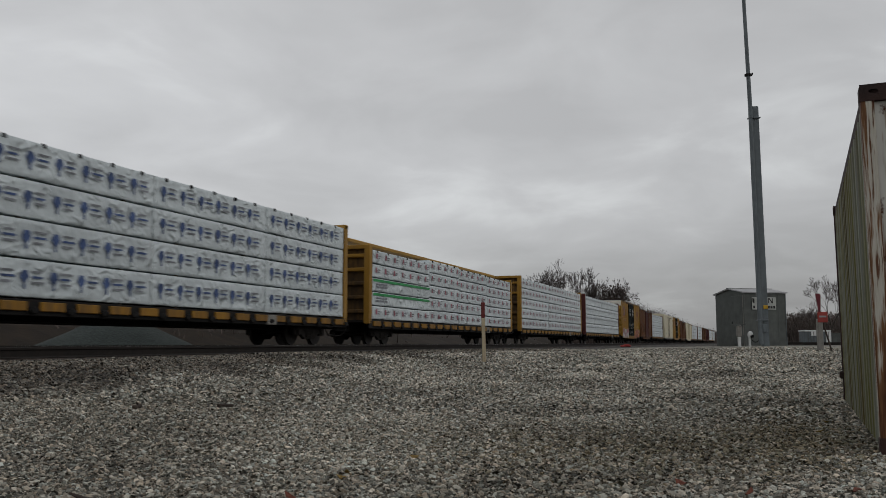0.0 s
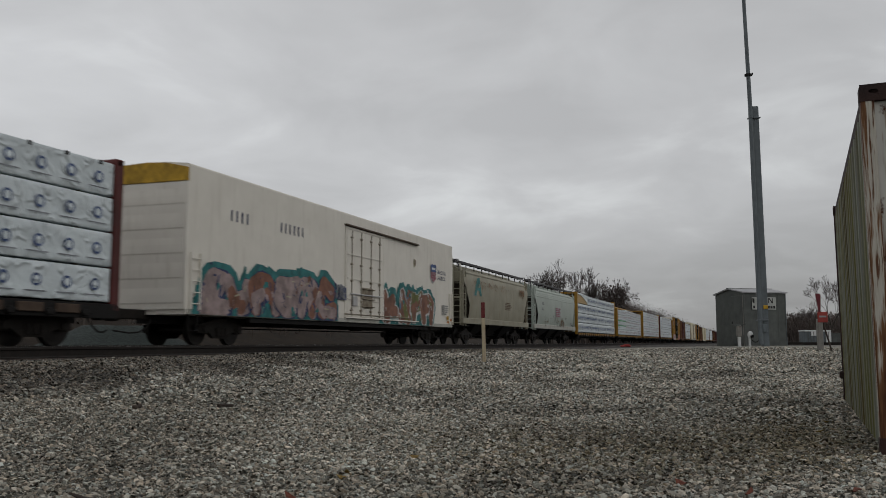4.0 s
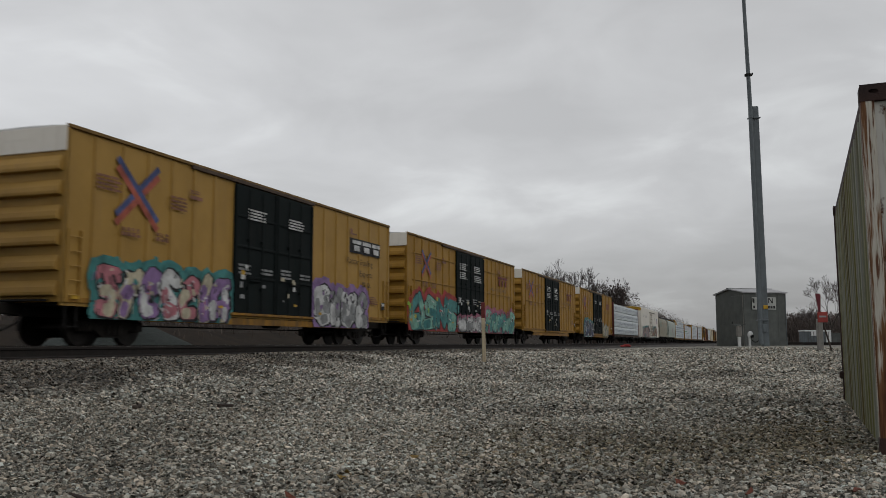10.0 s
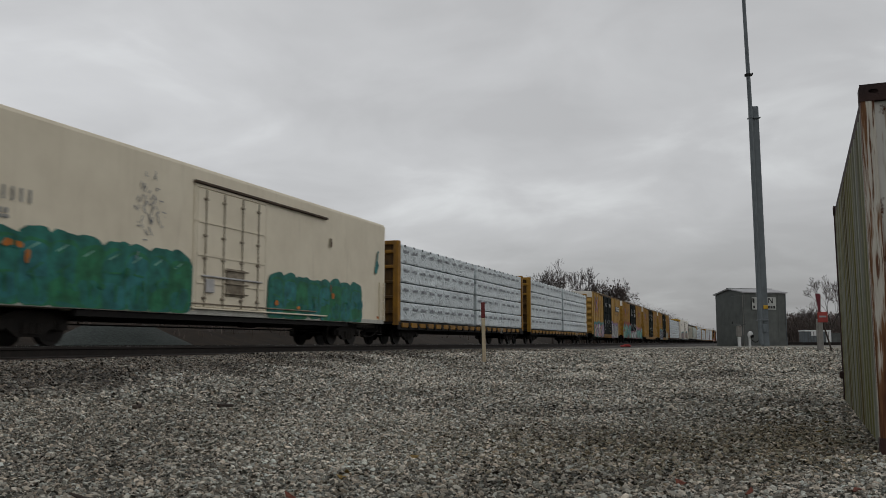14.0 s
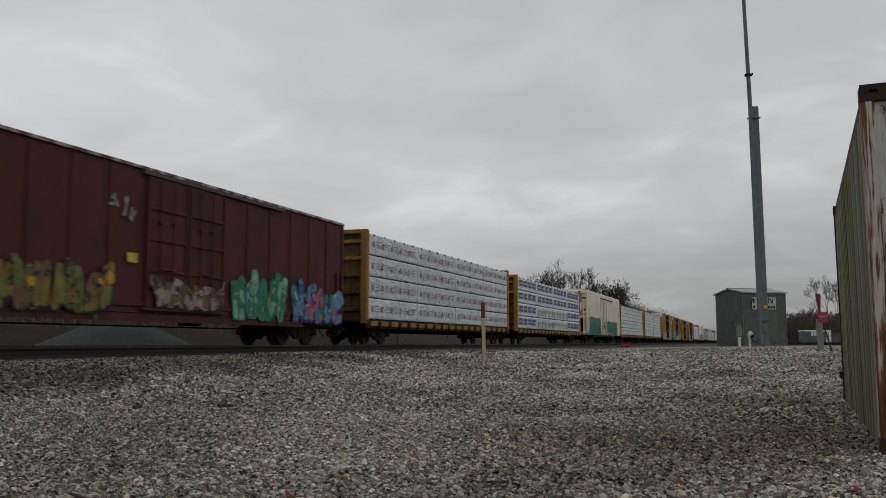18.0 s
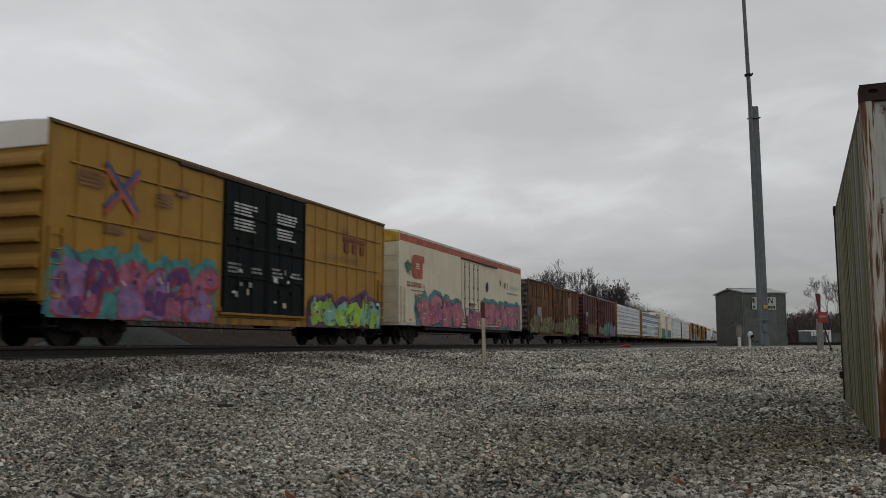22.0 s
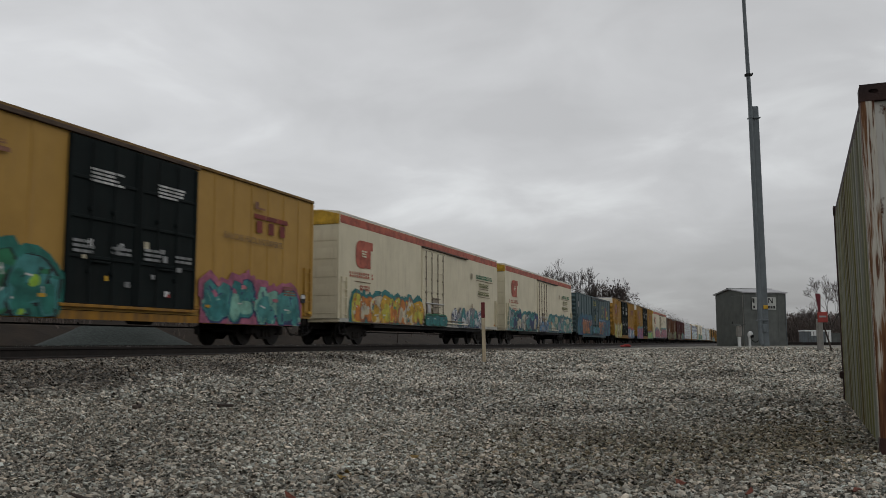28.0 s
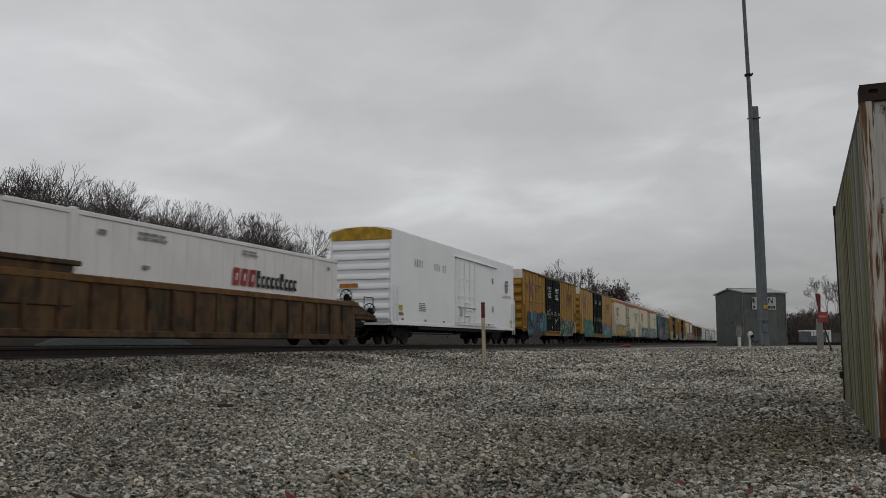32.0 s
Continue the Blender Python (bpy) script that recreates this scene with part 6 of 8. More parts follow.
for k in range(170):
    # rust running down from the roof edge, thickest in two places
    cy = rng.choice((3.6, 5.2, 6.4, 8.0, 12.4, 12.8, 13.2, rng.uniform(1.2, 13.6)))
    a, z = cy + rng.gauss(0, 0.22), 3.62 - rng.random() ** 2 * 0.35
    p.taper(a, z, a + rng.uniform(-0.02, 0.02), z - rng.uniform(0.04, 0.22) * (1.8 if cy > 12 else 1.0), rng.uniform(0.012, 0.05), rng.choice(("bleed", "bleed", "stain")), 0, rng)
p.put("marking", car, "rust patches, stencils and a faded green letter")

def shield(p, y, z, r):
    """A crested emblem: pale red stripes under a blue head, as plain shapes."""
    p.poly([(y - r, z + 0.5 * r), (y - r, z - 0.5 * r), (y - 0.6 * r, z - 1.1 * r), (y, z - 1.35 * r), (y + 0.6 * r, z - 1.1 * r), (y + r, z - 0.5 * r), (y + r, z + 0.5 * r)], "white")
    for k in range(5):
        a = y + (k - 2) * 0.4 * r
        p.rect(a - 0.12 * r, a + 0.12 * r, z - (1.15, 1.0, 0.75)[abs(k - 2)] * r, z + 0.3 * r, "print_pink", 1)
    p.poly([(y - r, z + 0.25 * r), (y + r, z + 0.25 * r), (y + 1.05 * r, z + 1.2 * r), (y + 0.5 * r, z + 1.32 * r), (y, z + 1.22 * r), (y - 0.5 * r, z + 1.32 * r), (y - 1.05 * r, z + 1.2 * r)], "print_blue", 1)
    p.rect(y - 0.75 * r, y + 0.75 * r, z + 0.55 * r, z + 0.85 * r, "white", 2)


# white insulated car with bubble graffiti
L = 22.9
car, p, x = reefer("reefer", "greyed white insulated car with a blue-edged graffiti", L, -49.87, WHITE_OLD, (0.44, 0.60), yellow_top=True)
p.bars(0.09 * L, 3.75, 0.34, 4, "navy", 0, 0.4), p.bars(0.22 * L, 3.75, 0.34, 6, "navy", 0, 0.4)
shield(p, 19.92, 3.45, 0.36), p.words("BUILDING", 20.55, 3.5, 0.2, "navy"), p.words("AMERICA", 20.55, 3.2, 0.2, "navy"), p.block(21.2, 1.9, 0.9, 5, 0.06, "grey"), p.rect(21.9, 22.2, 1.25, 1.42, "amber"), p.rect(22.4, 22.7, 1.15, 1.32, "orange")
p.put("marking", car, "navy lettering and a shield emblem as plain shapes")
tag_on(car, x, L, T((0.59, 0.865), 2.75, "teal", "white", ["brown", "brown", "olive", "brown"], n=4, dots=("sky",), label="rounded graffiti edged in blue and teal"), 31)
tag_on(car, x, L, T((0.01, 0.40), 2.7, "teal", "navy", ["dusk", "dusk", "brown"], n=6, shine="cream"), 32)
tag_on(car, x, L, T((0.39, 0.44), 2.3, None, "navy", ["grey"], n=3, z0=1.7, shine=None), 33)

centerbeam(-75.16, 22.68, "white-wrapped lumber with blue ring prints between red bulkheads", BULK_RED, WRAP, 4, "dot", 7, deck_paint=EAVE, groups=[(0, 0.25, 0, 0), (0.25, 0.5, 0, 0), (0.5, 0.75, 0, 0), (0.75, 1, 0, 0)])

yellow_boxcar(-96.19, 19.03, "rib", [T((0.08, 0.36), 2.45, "teal", "white", ["navy", "black"], n=4, shine="white"), T((0.645, 0.845), 2.15, None, "olive", ["grey", "cream"], n=4, shine=None)], 11, "yellow boxcar with dark double doors and white bubble graffiti")
yellow_boxcar(-117.39, 19.01, "post", [], 12, "yellow outside-post boxcar with dark double doors, no graffiti")
yellow_boxcar(-138.70, 19.20, "post", [T((0.0, 0.38), 2.75, "red", "black", ["aqua", "mint", "teal"], n=4, dots=("lime", "yellow")), T((0.365, 0.63), 1.75, "rose", "black", ["grey", "white"], n=4, door=1), T((0.63, 0.985), 2.25, "rose", "black", ["mint", "aqua"], n=5)], 13,
              "yellow boxcar covered low down in teal and red graffiti")
yellow_boxcar(-159.90, 19.12, "rib", [T((0.04, 0.36), 2.35, "aqua", "black", ["pink", "cream", "violet", "white"], n=7), T((0.63, 0.875), 2.5, "violet", "black", ["white", "grey"], n=4, shine=None)], 14, "pale yellow boxcar with pink and teal graffiti", pale=True, plain=True)

halves = [(0.0, 0.23, 0, 0), (0.23, 0.49, 0, 0), (0.51, 0.76, -0.04, 0.03), (0.76, 1.0, -0.04, 0.03)]
centerbeam(-184.96, 22.72, "plain white-wrapped lumber on a yellow flat car", YELLOW, WRAP, 4, "lines", 8, top=4.63, groups=halves)
centerbeam(-209.63, 22.65, "plain white-wrapped lumber in two blocks on a yellow flat car", YELLOW_DIRTY, WRAP, 4, "lines", 9, groups=[(0.0, 0.26, 0, 0.02), (0.26, 0.50, 0, 0.02), (0.53, 0.77, 0.03, -0.03), (0.77, 1.0, 0.03, -0.03)])

# cream mechanical reefer with a machinery end
L = 21.4
car, p, x = reefer("reefer", "cream refrigerator car with teal-green graffiti and an open machinery end", L, -232.86, CREAM, (0.365, 0.545), step_back=0.25, round_top=0.12)
p.bars(0.035 * L, 3.1, 0.3, 5, "grey", 0, 0.3), p.bars(0.035 * L, 2.7, 0.22, 4, "grey")
rng = random.Random(5)
for k in range(46):
    a, z = 0.27 * L + rng.gauss(0, 0.27), 3.55 + rng.gauss(0, 0.36)
    p.stroke(a, z, a + rng.uniform(-0.16, 0.16), z + rng.uniform(-0.24, 0.24), 0.032, "print_grey")
p.poly([(20.3, 3.0), (20.5, 2.9), (20.75, 3.3), (20.6, 3.5), (20.75, 3.9), (20.6, 3.9), (20.45, 3.4)], "teal")
p.put("marking", car, "grey lettering bars and a sketched figure-like scrawl")
tag_on(car, x, L, T((0.03, 0.36), 2.6, "sea", "green", ["sea", "teal", "sea", "green"], n=8, shine="mint", style="bubble", dots=("green", "orange")), 41)
tag_on(car, x, L, T((0.555, 0.89), 2.4, "sea", "green", ["sea", "teal", "green"], n=8, shine=None, style="bubble", dots=("teal", "orange")), 42)
part("cooling_unit", MB().box(-0.9, 0.9, -0.62, 0.2, 4.0, 5.02, 0.08), WHITE_OLD, car, "white cooling unit")
part("cooling_grille", MB().box(0.80, 0.93, -0.60, 0.14, 3.86, 4.98, 0.05), BLACK, car, "black side grille")
part("unit_badge", MB().box(0.05, 0.20, -0.63, -0.61, 4.55, 4.70, 0.005), INK["grey"], car)
part("drip_rail", MB().box(-0.92, 0.78, -0.66, -0.60, 3.97, 4.0).box(-0.95, 0.97, -0.64, -0.58, 3.70, 3.725), BLACK, car)
part("motor_housing", MB().box(-0.95, 0.95, -0.60, 0.2, 3.28, 3.97, 0.04), CREAM, car)
# solid black blocks stand in for the shade inside the window openings
for xa, xb in ((-0.95, -0.42), (-0.36, 0.20), (0.40, 0.90)):
    part("louvre_opening", MB().box(xa, xb, -0.5, 0.15, 2.66, 3.06), BLACK, car)
bay = MB().box(-0.98, 1.0, -0.62, 0.2, 3.06, 3.28, 0.01).box(-1.40, 1.0, -0.66, 0.2, 2.42, 2.64, 0.01)
for xx in (-0.98, -0.41, 0.20, 0.30, 0.92):
    bay.box(xx, xx + 0.08, -0.62, -0.52, 2.60, 3.1)
part("bay_frame", bay, CREAM, car)
# the bay's dark inside is one black block, its shade put into the colour
part("machinery_bay", MB().box(-1.38, 1.25, -0.30, 0.17, 1.08, 2.42, 0.02), BLACK, car, "black block painting the shade in the open machinery bay")
part("bay_brace", MB().cyl((0.10, -0.62, 2.45), (0.35, -0.62, 1.08), 0.06, n=8), CREAM, car)
part("machinery_shelf", MB().box(-1.45, 1.45, -0.9, 0.25, 1.0, 1.08, 0.01), CREAM, car)
for z, h in ((4.28, 0.14), (3.12, 0.16), (2.72, 0.10), (4.72, 0.06)):
    part("wall_slot", MB().box(1.10, 1.42, 0.16, 0.185, z, z + h), BLACK, car)
for xx, zz in ((-1.40, 3.0), (1.40, 3.75)):
    part("end_post", MB().box(xx - 0.05, xx + 0.05, -0.9, -0.8, 0.80, zz, 0.01), CREAM, car)
part("guard_rail", MB().cyl((-1.45, -0.86, 2.75), (1.45, -0.86, 2.75), 0.025, n=6).cyl((-1.45, -0.86, 2.5), (1.45, -0.86, 2.5), 0.025, n=6), CREAM, car)
ladder(car, 1.05, 0.22, 1.0, 4.9, 0.45, CREAM, "x", 12)

centerbeam(-258.65, 22.82, "lumber wrapped in white with blue printed panels and green trees", YELLOW, WRAP, 4, lambda g, k: "trees" if g in (1, 2) and k in (0, 1) else "box", 10, groups=[(0, 0.25, 0, 0), (0.25, 0.5, 0, 0), (0.5, 0.75, 0, 0), (0.75, 1.0, 0, 0)])
centerbeam(-283.18, 22.4, "grey-wrapped lumber with small pink prints on a yellow flat car", YELLOW_DIRTY, WRAP_GREY, 4, "pink", 15, top=4.66, groups=[(0, 0.26, 0, 0), (0.26, 0.52, 0, 0), (0.52, 0.76, 0, 0), (0.76, 1.0, 0, 0)])

# maroon and rusty boxcars
L = 19.56
car, xs = boxcar("boxcar", "worn maroon boxcar with a sliding door and low graffiti", L, -305.06, MAROON, MAROON, (0.40, 0.585), MAROON, "rib", z_top=4.62, ribs=9, post_step=1.3)
p = Paint(xs + 0.005)
p.rect(0.08 * L, 0.13 * L, 2.55, 2.95, "grey"), p.bars(0.06 * L, 2.2, 0.24, 5, "grey"), p.bars(0.06 * L, 1.8, 0.2, 5, "grey"), p.rect(0.365 * L, 0.385 * L, 2.1, 2.35, "yellow")
for k in range(9):
    rng = random.Random(k + 50)
    a = 0.35 * L + rng.uniform(-0.3, 0.4)
    p.stroke(a, 3.1 + rng.uniform(0, 0.7), a + rng.uniform(-0.2, 0.3), 3.1 + rng.uniform(0, 0.7), 0.07, "grey")
p.put("marking", car, "pale patches and scrawl")
tag_on(car, xs, L, T((0.60, 0.78), 2.25, None, "green", ["green", "mint", "sea"], n=5, shine="cream", z0=0.75), 51)
tag_on(car, xs, L, T((0.79, 0.985), 2.15, None, "navy", ["teal", "sky", "rose"], n=5, shine="white", z0=0.75), 52)
tag_on(car, xs, L, T((0.10, 0.34), 1.95, None, "black", ["olive", "rust", "old_gold"], n=9, shine=None, z0=0.75, dots=("amber",)), 53)
tag_on(car, xs + 0.06, L, T((0.41, 0.58), 1.8, None, "black", ["rust", "dusk"], n=5, shine=None, z0=0.95), 54)
L = 18.9
car, xs = boxcar("boxcar", "heavily rusted brown boxcar with green-yellow graffiti along its base", L, -326.07, RUSTY, DIRTY_END, (0.42, 0.62), RUSTY, "rib", z_top=4.56, ribs=9, post_step=1.35)
p = Paint(xs + 0.005)
p.bars(0.10 * L, 3.5, 0.62, 5, "old_gold", 0, 1.3), p.bars(0.06 * L, 2.75, 0.55, 7, "old_gold", 0, 1.2)
p.rect(0.14 * L, 0.21 * L, 1.6, 2.7, "grey"), p.rect(0.73 * L, 0.80 * L, 2.4, 3.9, "stain")
p.put("marking", car, "faded lettering bars and pale patches")
tag_on(car, xs, L, T((0.01, 0.42), 2.05, None, "black", ["olive", "rust", "sage", "old_gold"], n=14, z0=0.75, shine="sage", dots=("olive", "lime")), 55)
tag_on(car, xs, L, T((0.62, 0.97), 2.25, None, "black", ["olive", "sage", "rust", "lime"], n=13, z0=0.75, shine="cream", dots=("sage", "olive")), 56)
tag_on(car, xs + 0.06, L, T((0.43, 0.61), 1.8, None, "black", ["rust", "olive", "old_gold"], n=8, z0=0.95, shine=None), 57)


def cryo(rear, L, seed, tags, logo=True, text=True, spot=False):
    car, p, x = reefer("reefer", "cream refrigerator car with a red band under its roof and graffiti", L, rear, CREAM_R, (0.405, 0.555), "coral", round_top=0.05, yellow_top=True)
    if logo:
        p.blob(0.092 * L, 3.62, 0.60, 0.56, "coral", 0, random.Random(1), 24, 0.0, 3.0), p.rect(0.095 * L, 0.14 * L, 3.84, 4.18, "coral", 0), p.rect(0.108 * L, 0.131 * L, 3.08, 3.9, "coral", 0)
        p.block(0.088 * L, 3.72, 0.5, 3, 0.06, CREAM_R, 1)
        p.bars(0.04 * L, 2.66, 0.22, 11, "coral", 0, 0.55), p.bars(0.085 * L, 2.16, 0.21, 5, "coral", 0, 0.5), p.block(0.06 * L, 2.48, 1.7, 1, 0.04, "stain")
    if text:
        for k in range(3):
            p.bars(0.80 * L + 0.55 * (k == 1) + 0.3 * (k == 2), 3.72 - 0.46 * k, 0.22, (19, 11, 13)[k], "olive" if k else "green", 0, 0.22), p.rect(0.80 * L + 0.55 * (k == 1) + 0.3 * (k == 2), 0.80 * L + (3.3, 2.4, 2.6)[k], 3.60 - 0.46 * k, 3.635 - 0.46 * k, "stain")
    else:
        p.rect(0.80 * L, 0.815 * L, 3.5, 3.85, "grey"), p.bars(0.83 * L, 3.45, 0.42, 1, "navy"), p.bars(0.855 * L, 3.5, 0.26, 10, "print_grey", 0, 0.75), p.block(0.83 * L, 3.2, 3.2, 1, 0.08, "print_grey")
    if spot:
        p.blob(0.625 * L, 3.35, 0.24, 0.30, "black", 0, random.Random(2), 18, 0.0, 2.0)
        [p.stroke(0.045 * L + 0.42 * math.cos(2.4 * q) * (0.5 + 0.05 * q), 3.55 + 0.4 * math.sin(2.4 * q) * (0.5 + 0.05 * q), 0.045 * L + 0.42 * math.cos(2.4 * q + 2.4) * (0.55 + 0.05 * q), 3.55 + 0.4 * math.sin(2.4 * q + 2.4) * (0.55 + 0.05 * q), 0.075, "green") for q in range(10)]
    tagged(p.put("marking", car, "red emblem and faded lettering as plain shapes"), kind="stuff")
    for k, t in enumerate(tags):
        tag_on(car, x + (0.10 if t.get("door") else 0), L, t, seed * 10 + k)
    return car


cryo(-349.95, 21.78, 6, [T((0.085, 0.405), 2.65, "aqua", "purple", ["pink", "pink", "rose"], n=4, dots=("teal",)), T((0.43, 0.545), 1.9, None, "purple", ["pink"], n=3, door=1), T((0.555, 0.975), 2.75, "aqua", "purple", ["pink", "pink", "rose"], n=6, dots=("teal",))], True, False, True)

yellow_boxcar(-370.84, 19.16, "post", [T((0.0, 0.345), 2.45, "aqua", "red", ["violet", "purple", "rose"], n=6, dots=("purple",)), T((0.635, 0.985), 2.0, "purple", "black", ["lime", "lime", "mint"], n=6, dots=("red",))], 16, "yellow boxcar with purple and lime-green graffiti")
yellow_boxcar(-392.27, 19.17, "post", [T((0.06, 0.355), 2.4, None, "olive", ["cream", "yellow", "cream", "old_gold"], n=6, dots=("aqua",)), T((0.635, 0.945), 2.1, "red", "navy", ["sky", "deep", "white"], n=6)], 17, "yellow boxcar with white, blue and red graffiti")

L = 19.45
car, xs = boxcar("boxcar", "slate-blue boxcar with brown bubble graffiti edged in bright blue", L, -413.78, BLUEGREY, BLUEGREY, (0.405, 0.60), BLUEGREY, "rib", z_top=4.56, ribs=9, post_step=1.3)
p = Paint(xs + 0.005)
for z, n, a in ((3.55, 6, 0.705), (3.10, 4, 0.735), (2.65, 7, 0.695)):
    p.bars(a * L, z, 0.30, n, "yellow", 0, 0.45)
p.bars(0.055 * L, 2.25, 0.2, 3, "grey"), p.bars(0.055 * L, 1.85, 0.2, 4, "grey")
p.stroke(0.835 * L, 2.7, 0.835 * L, 3.75, 0.26, "red"), p.rect(0.862 * L, 0.88 * L, 2.95, 3.4, "yellow"), p.rect(0.862 * L, 0.88 * L, 2.5, 2.85, "yellow"), p.rect(0.892 * L, 0.912 * L, 2.5, 2.85, "yellow")
p.blob(0.045 * L, 3.55, 0.3, 0.3, "grey", 0, random.Random(8), 14, 0.3, 2.0), p.bars(0.12 * L, 2.9, 0.24, 4, "grey")
p.put("marking", car, "yellow lettering bars and a red slash")
d = Paint(xs + 0.06)
d.block(0.44 * L, 4.05, 1.6, 3, 0.1, "yellow"), d.rect(0.47 * L, 0.485 * L, 2.2, 2.8, "yellow")
d.put("door_stencil", car)
tag_on(car, xs, L, T((0.02, 0.405), 2.75, "deep", "navy", ["deep", "teal", "navy"], n=10, z0=0.8, shine="aqua"), 71)
tag_on(car, xs + 0.03, L, T((0.13, 0.395), 2.5, None, "black", ["clay", "clay", "brown"], n=5, z0=0.9, shine="white", style="bubble", dots=("olive", "orange")), 72)
tag_on(car, xs, L, T((0.60, 0.97), 2.6, "deep", "navy", ["deep", "teal", "navy"], n=10, z0=0.8, shine="aqua"), 73)
tag_on(car, xs + 0.012, L, T((0.605, 0.82), 2.45, "sky", "black", ["clay", "clay", "brown"], n=6, z0=0.9, shine="white", style="bubble", dots=("brown", "orange")), 74)
tag_on(car, xs + 0.062, L, T((0.405, 0.60), 1.7, "teal", "navy", ["teal", "sky", "green"], n=5, z0=0.98, shine=None), 75)

cryo(-437.6, 21.5, 8, [T((0.01, 0.40), 2.35, "teal", "black", ["grey", "aqua", "navy", "cream"], n=7, dots=("sky",)), T((0.405, 0.55), 1.7, None, "navy", ["grey", "sky"], n=4, door=1), T((0.55, 0.99), 2.4, "teal", "navy", ["grey", "aqua", "cream", "sea"], n=8, dots=("orange", "sky"))])
cryo(-461.49, 21.9, 9, [T((0.03, 0.405), 2.3, "teal", "brown", ["yellow", "orange", "cream", "amber"], n=8), T((0.60, 0.85), 1.95, None, "navy", ["white", "grey", "aqua"], n=7), T((0.405, 0.55), 1.5, "green", "black", ["teal"], n=3, door=1)])

yellow_boxcar(-482.64, 19.01, "smooth", [T((0.10, 0.355), 2.4, "sea", "black", ["aqua", "sea", "green"], n=4, dots=("lime",)), T((0.635, 0.945), 2.15, "rose", "navy", ["aqua", "teal", "mint"], n=4, dots=("pink",))], 18, "faded yellow boxcar with teal and pink graffiti", pale=True)
yellow_boxcar(-503.72, 19.15, "post", [T((0.05, 0.355), 2.45, None, "black", ["navy", "aqua", "deep", "navy"], n=6), T((0.635, 0.90), 2.05, None, "white", ["forest", "forest", "green"], n=4, dots=("red",))], 19, "yellow boxcar with teal-black and green-white graffiti")

# clean white reefer at the tail
L = 20.6
car, p, x = reefer("reefer", "clean white refrigerator car with a yellow end panel", L, -526.9, WHITE_NEW, (0.42, 0.60), None, 5.12, "ribbed", True, round_top=0.05)
p.bars(0.13 * L, 3.62, 0.36, 4, "print_grey", 0, 0.4), p.bars(0.26 * L, 3.62, 0.36, 6, "print_grey", 0, 0.4)
shield(p, 0.915 * L, 3.58, 0.32), p.words("BUILDING AMERICA", 0.865 * L, 2.88, 0.17, "print_grey")
p.rect(0.03 * L, 0.055 * L, 1.5, 1.75, "yellow"), p.rect(0.955 * L, 0.98 * L, 1.3, 1.5, "yellow"), p.rect(0.03 * L, 0.06 * L, 1.3, 1.42, "brown")
p.put("marking", car, "grey lettering bars and a shield emblem as plain shapes")
part("reflective_panel", MB().box(-1.05, -0.10, -0.16, -0.14, 2.50, 2.68), INK["orange"], car)
ladder(car, 0.95, L + 0.7, 0.9, 2.9, 0.5, WHITE_NEW, "x", 7)
ladder(car, 1.45, L + 0.1, 0.6, 2.9, 0.5, WHITE_NEW, "y", 7)

well_car(-554.0, 25.8)


# ---- lot: container, signal hut, mast, posts ----
def spot(px_right, depth):
    """Metres to the side and ahead of the camera's heading, as a place on the plan."""
    return (depth * -math.sin(HEAD) + px_right * math.cos(HEAD), depth * math.cos(HEAD) + px_right * math.sin(HEAD))


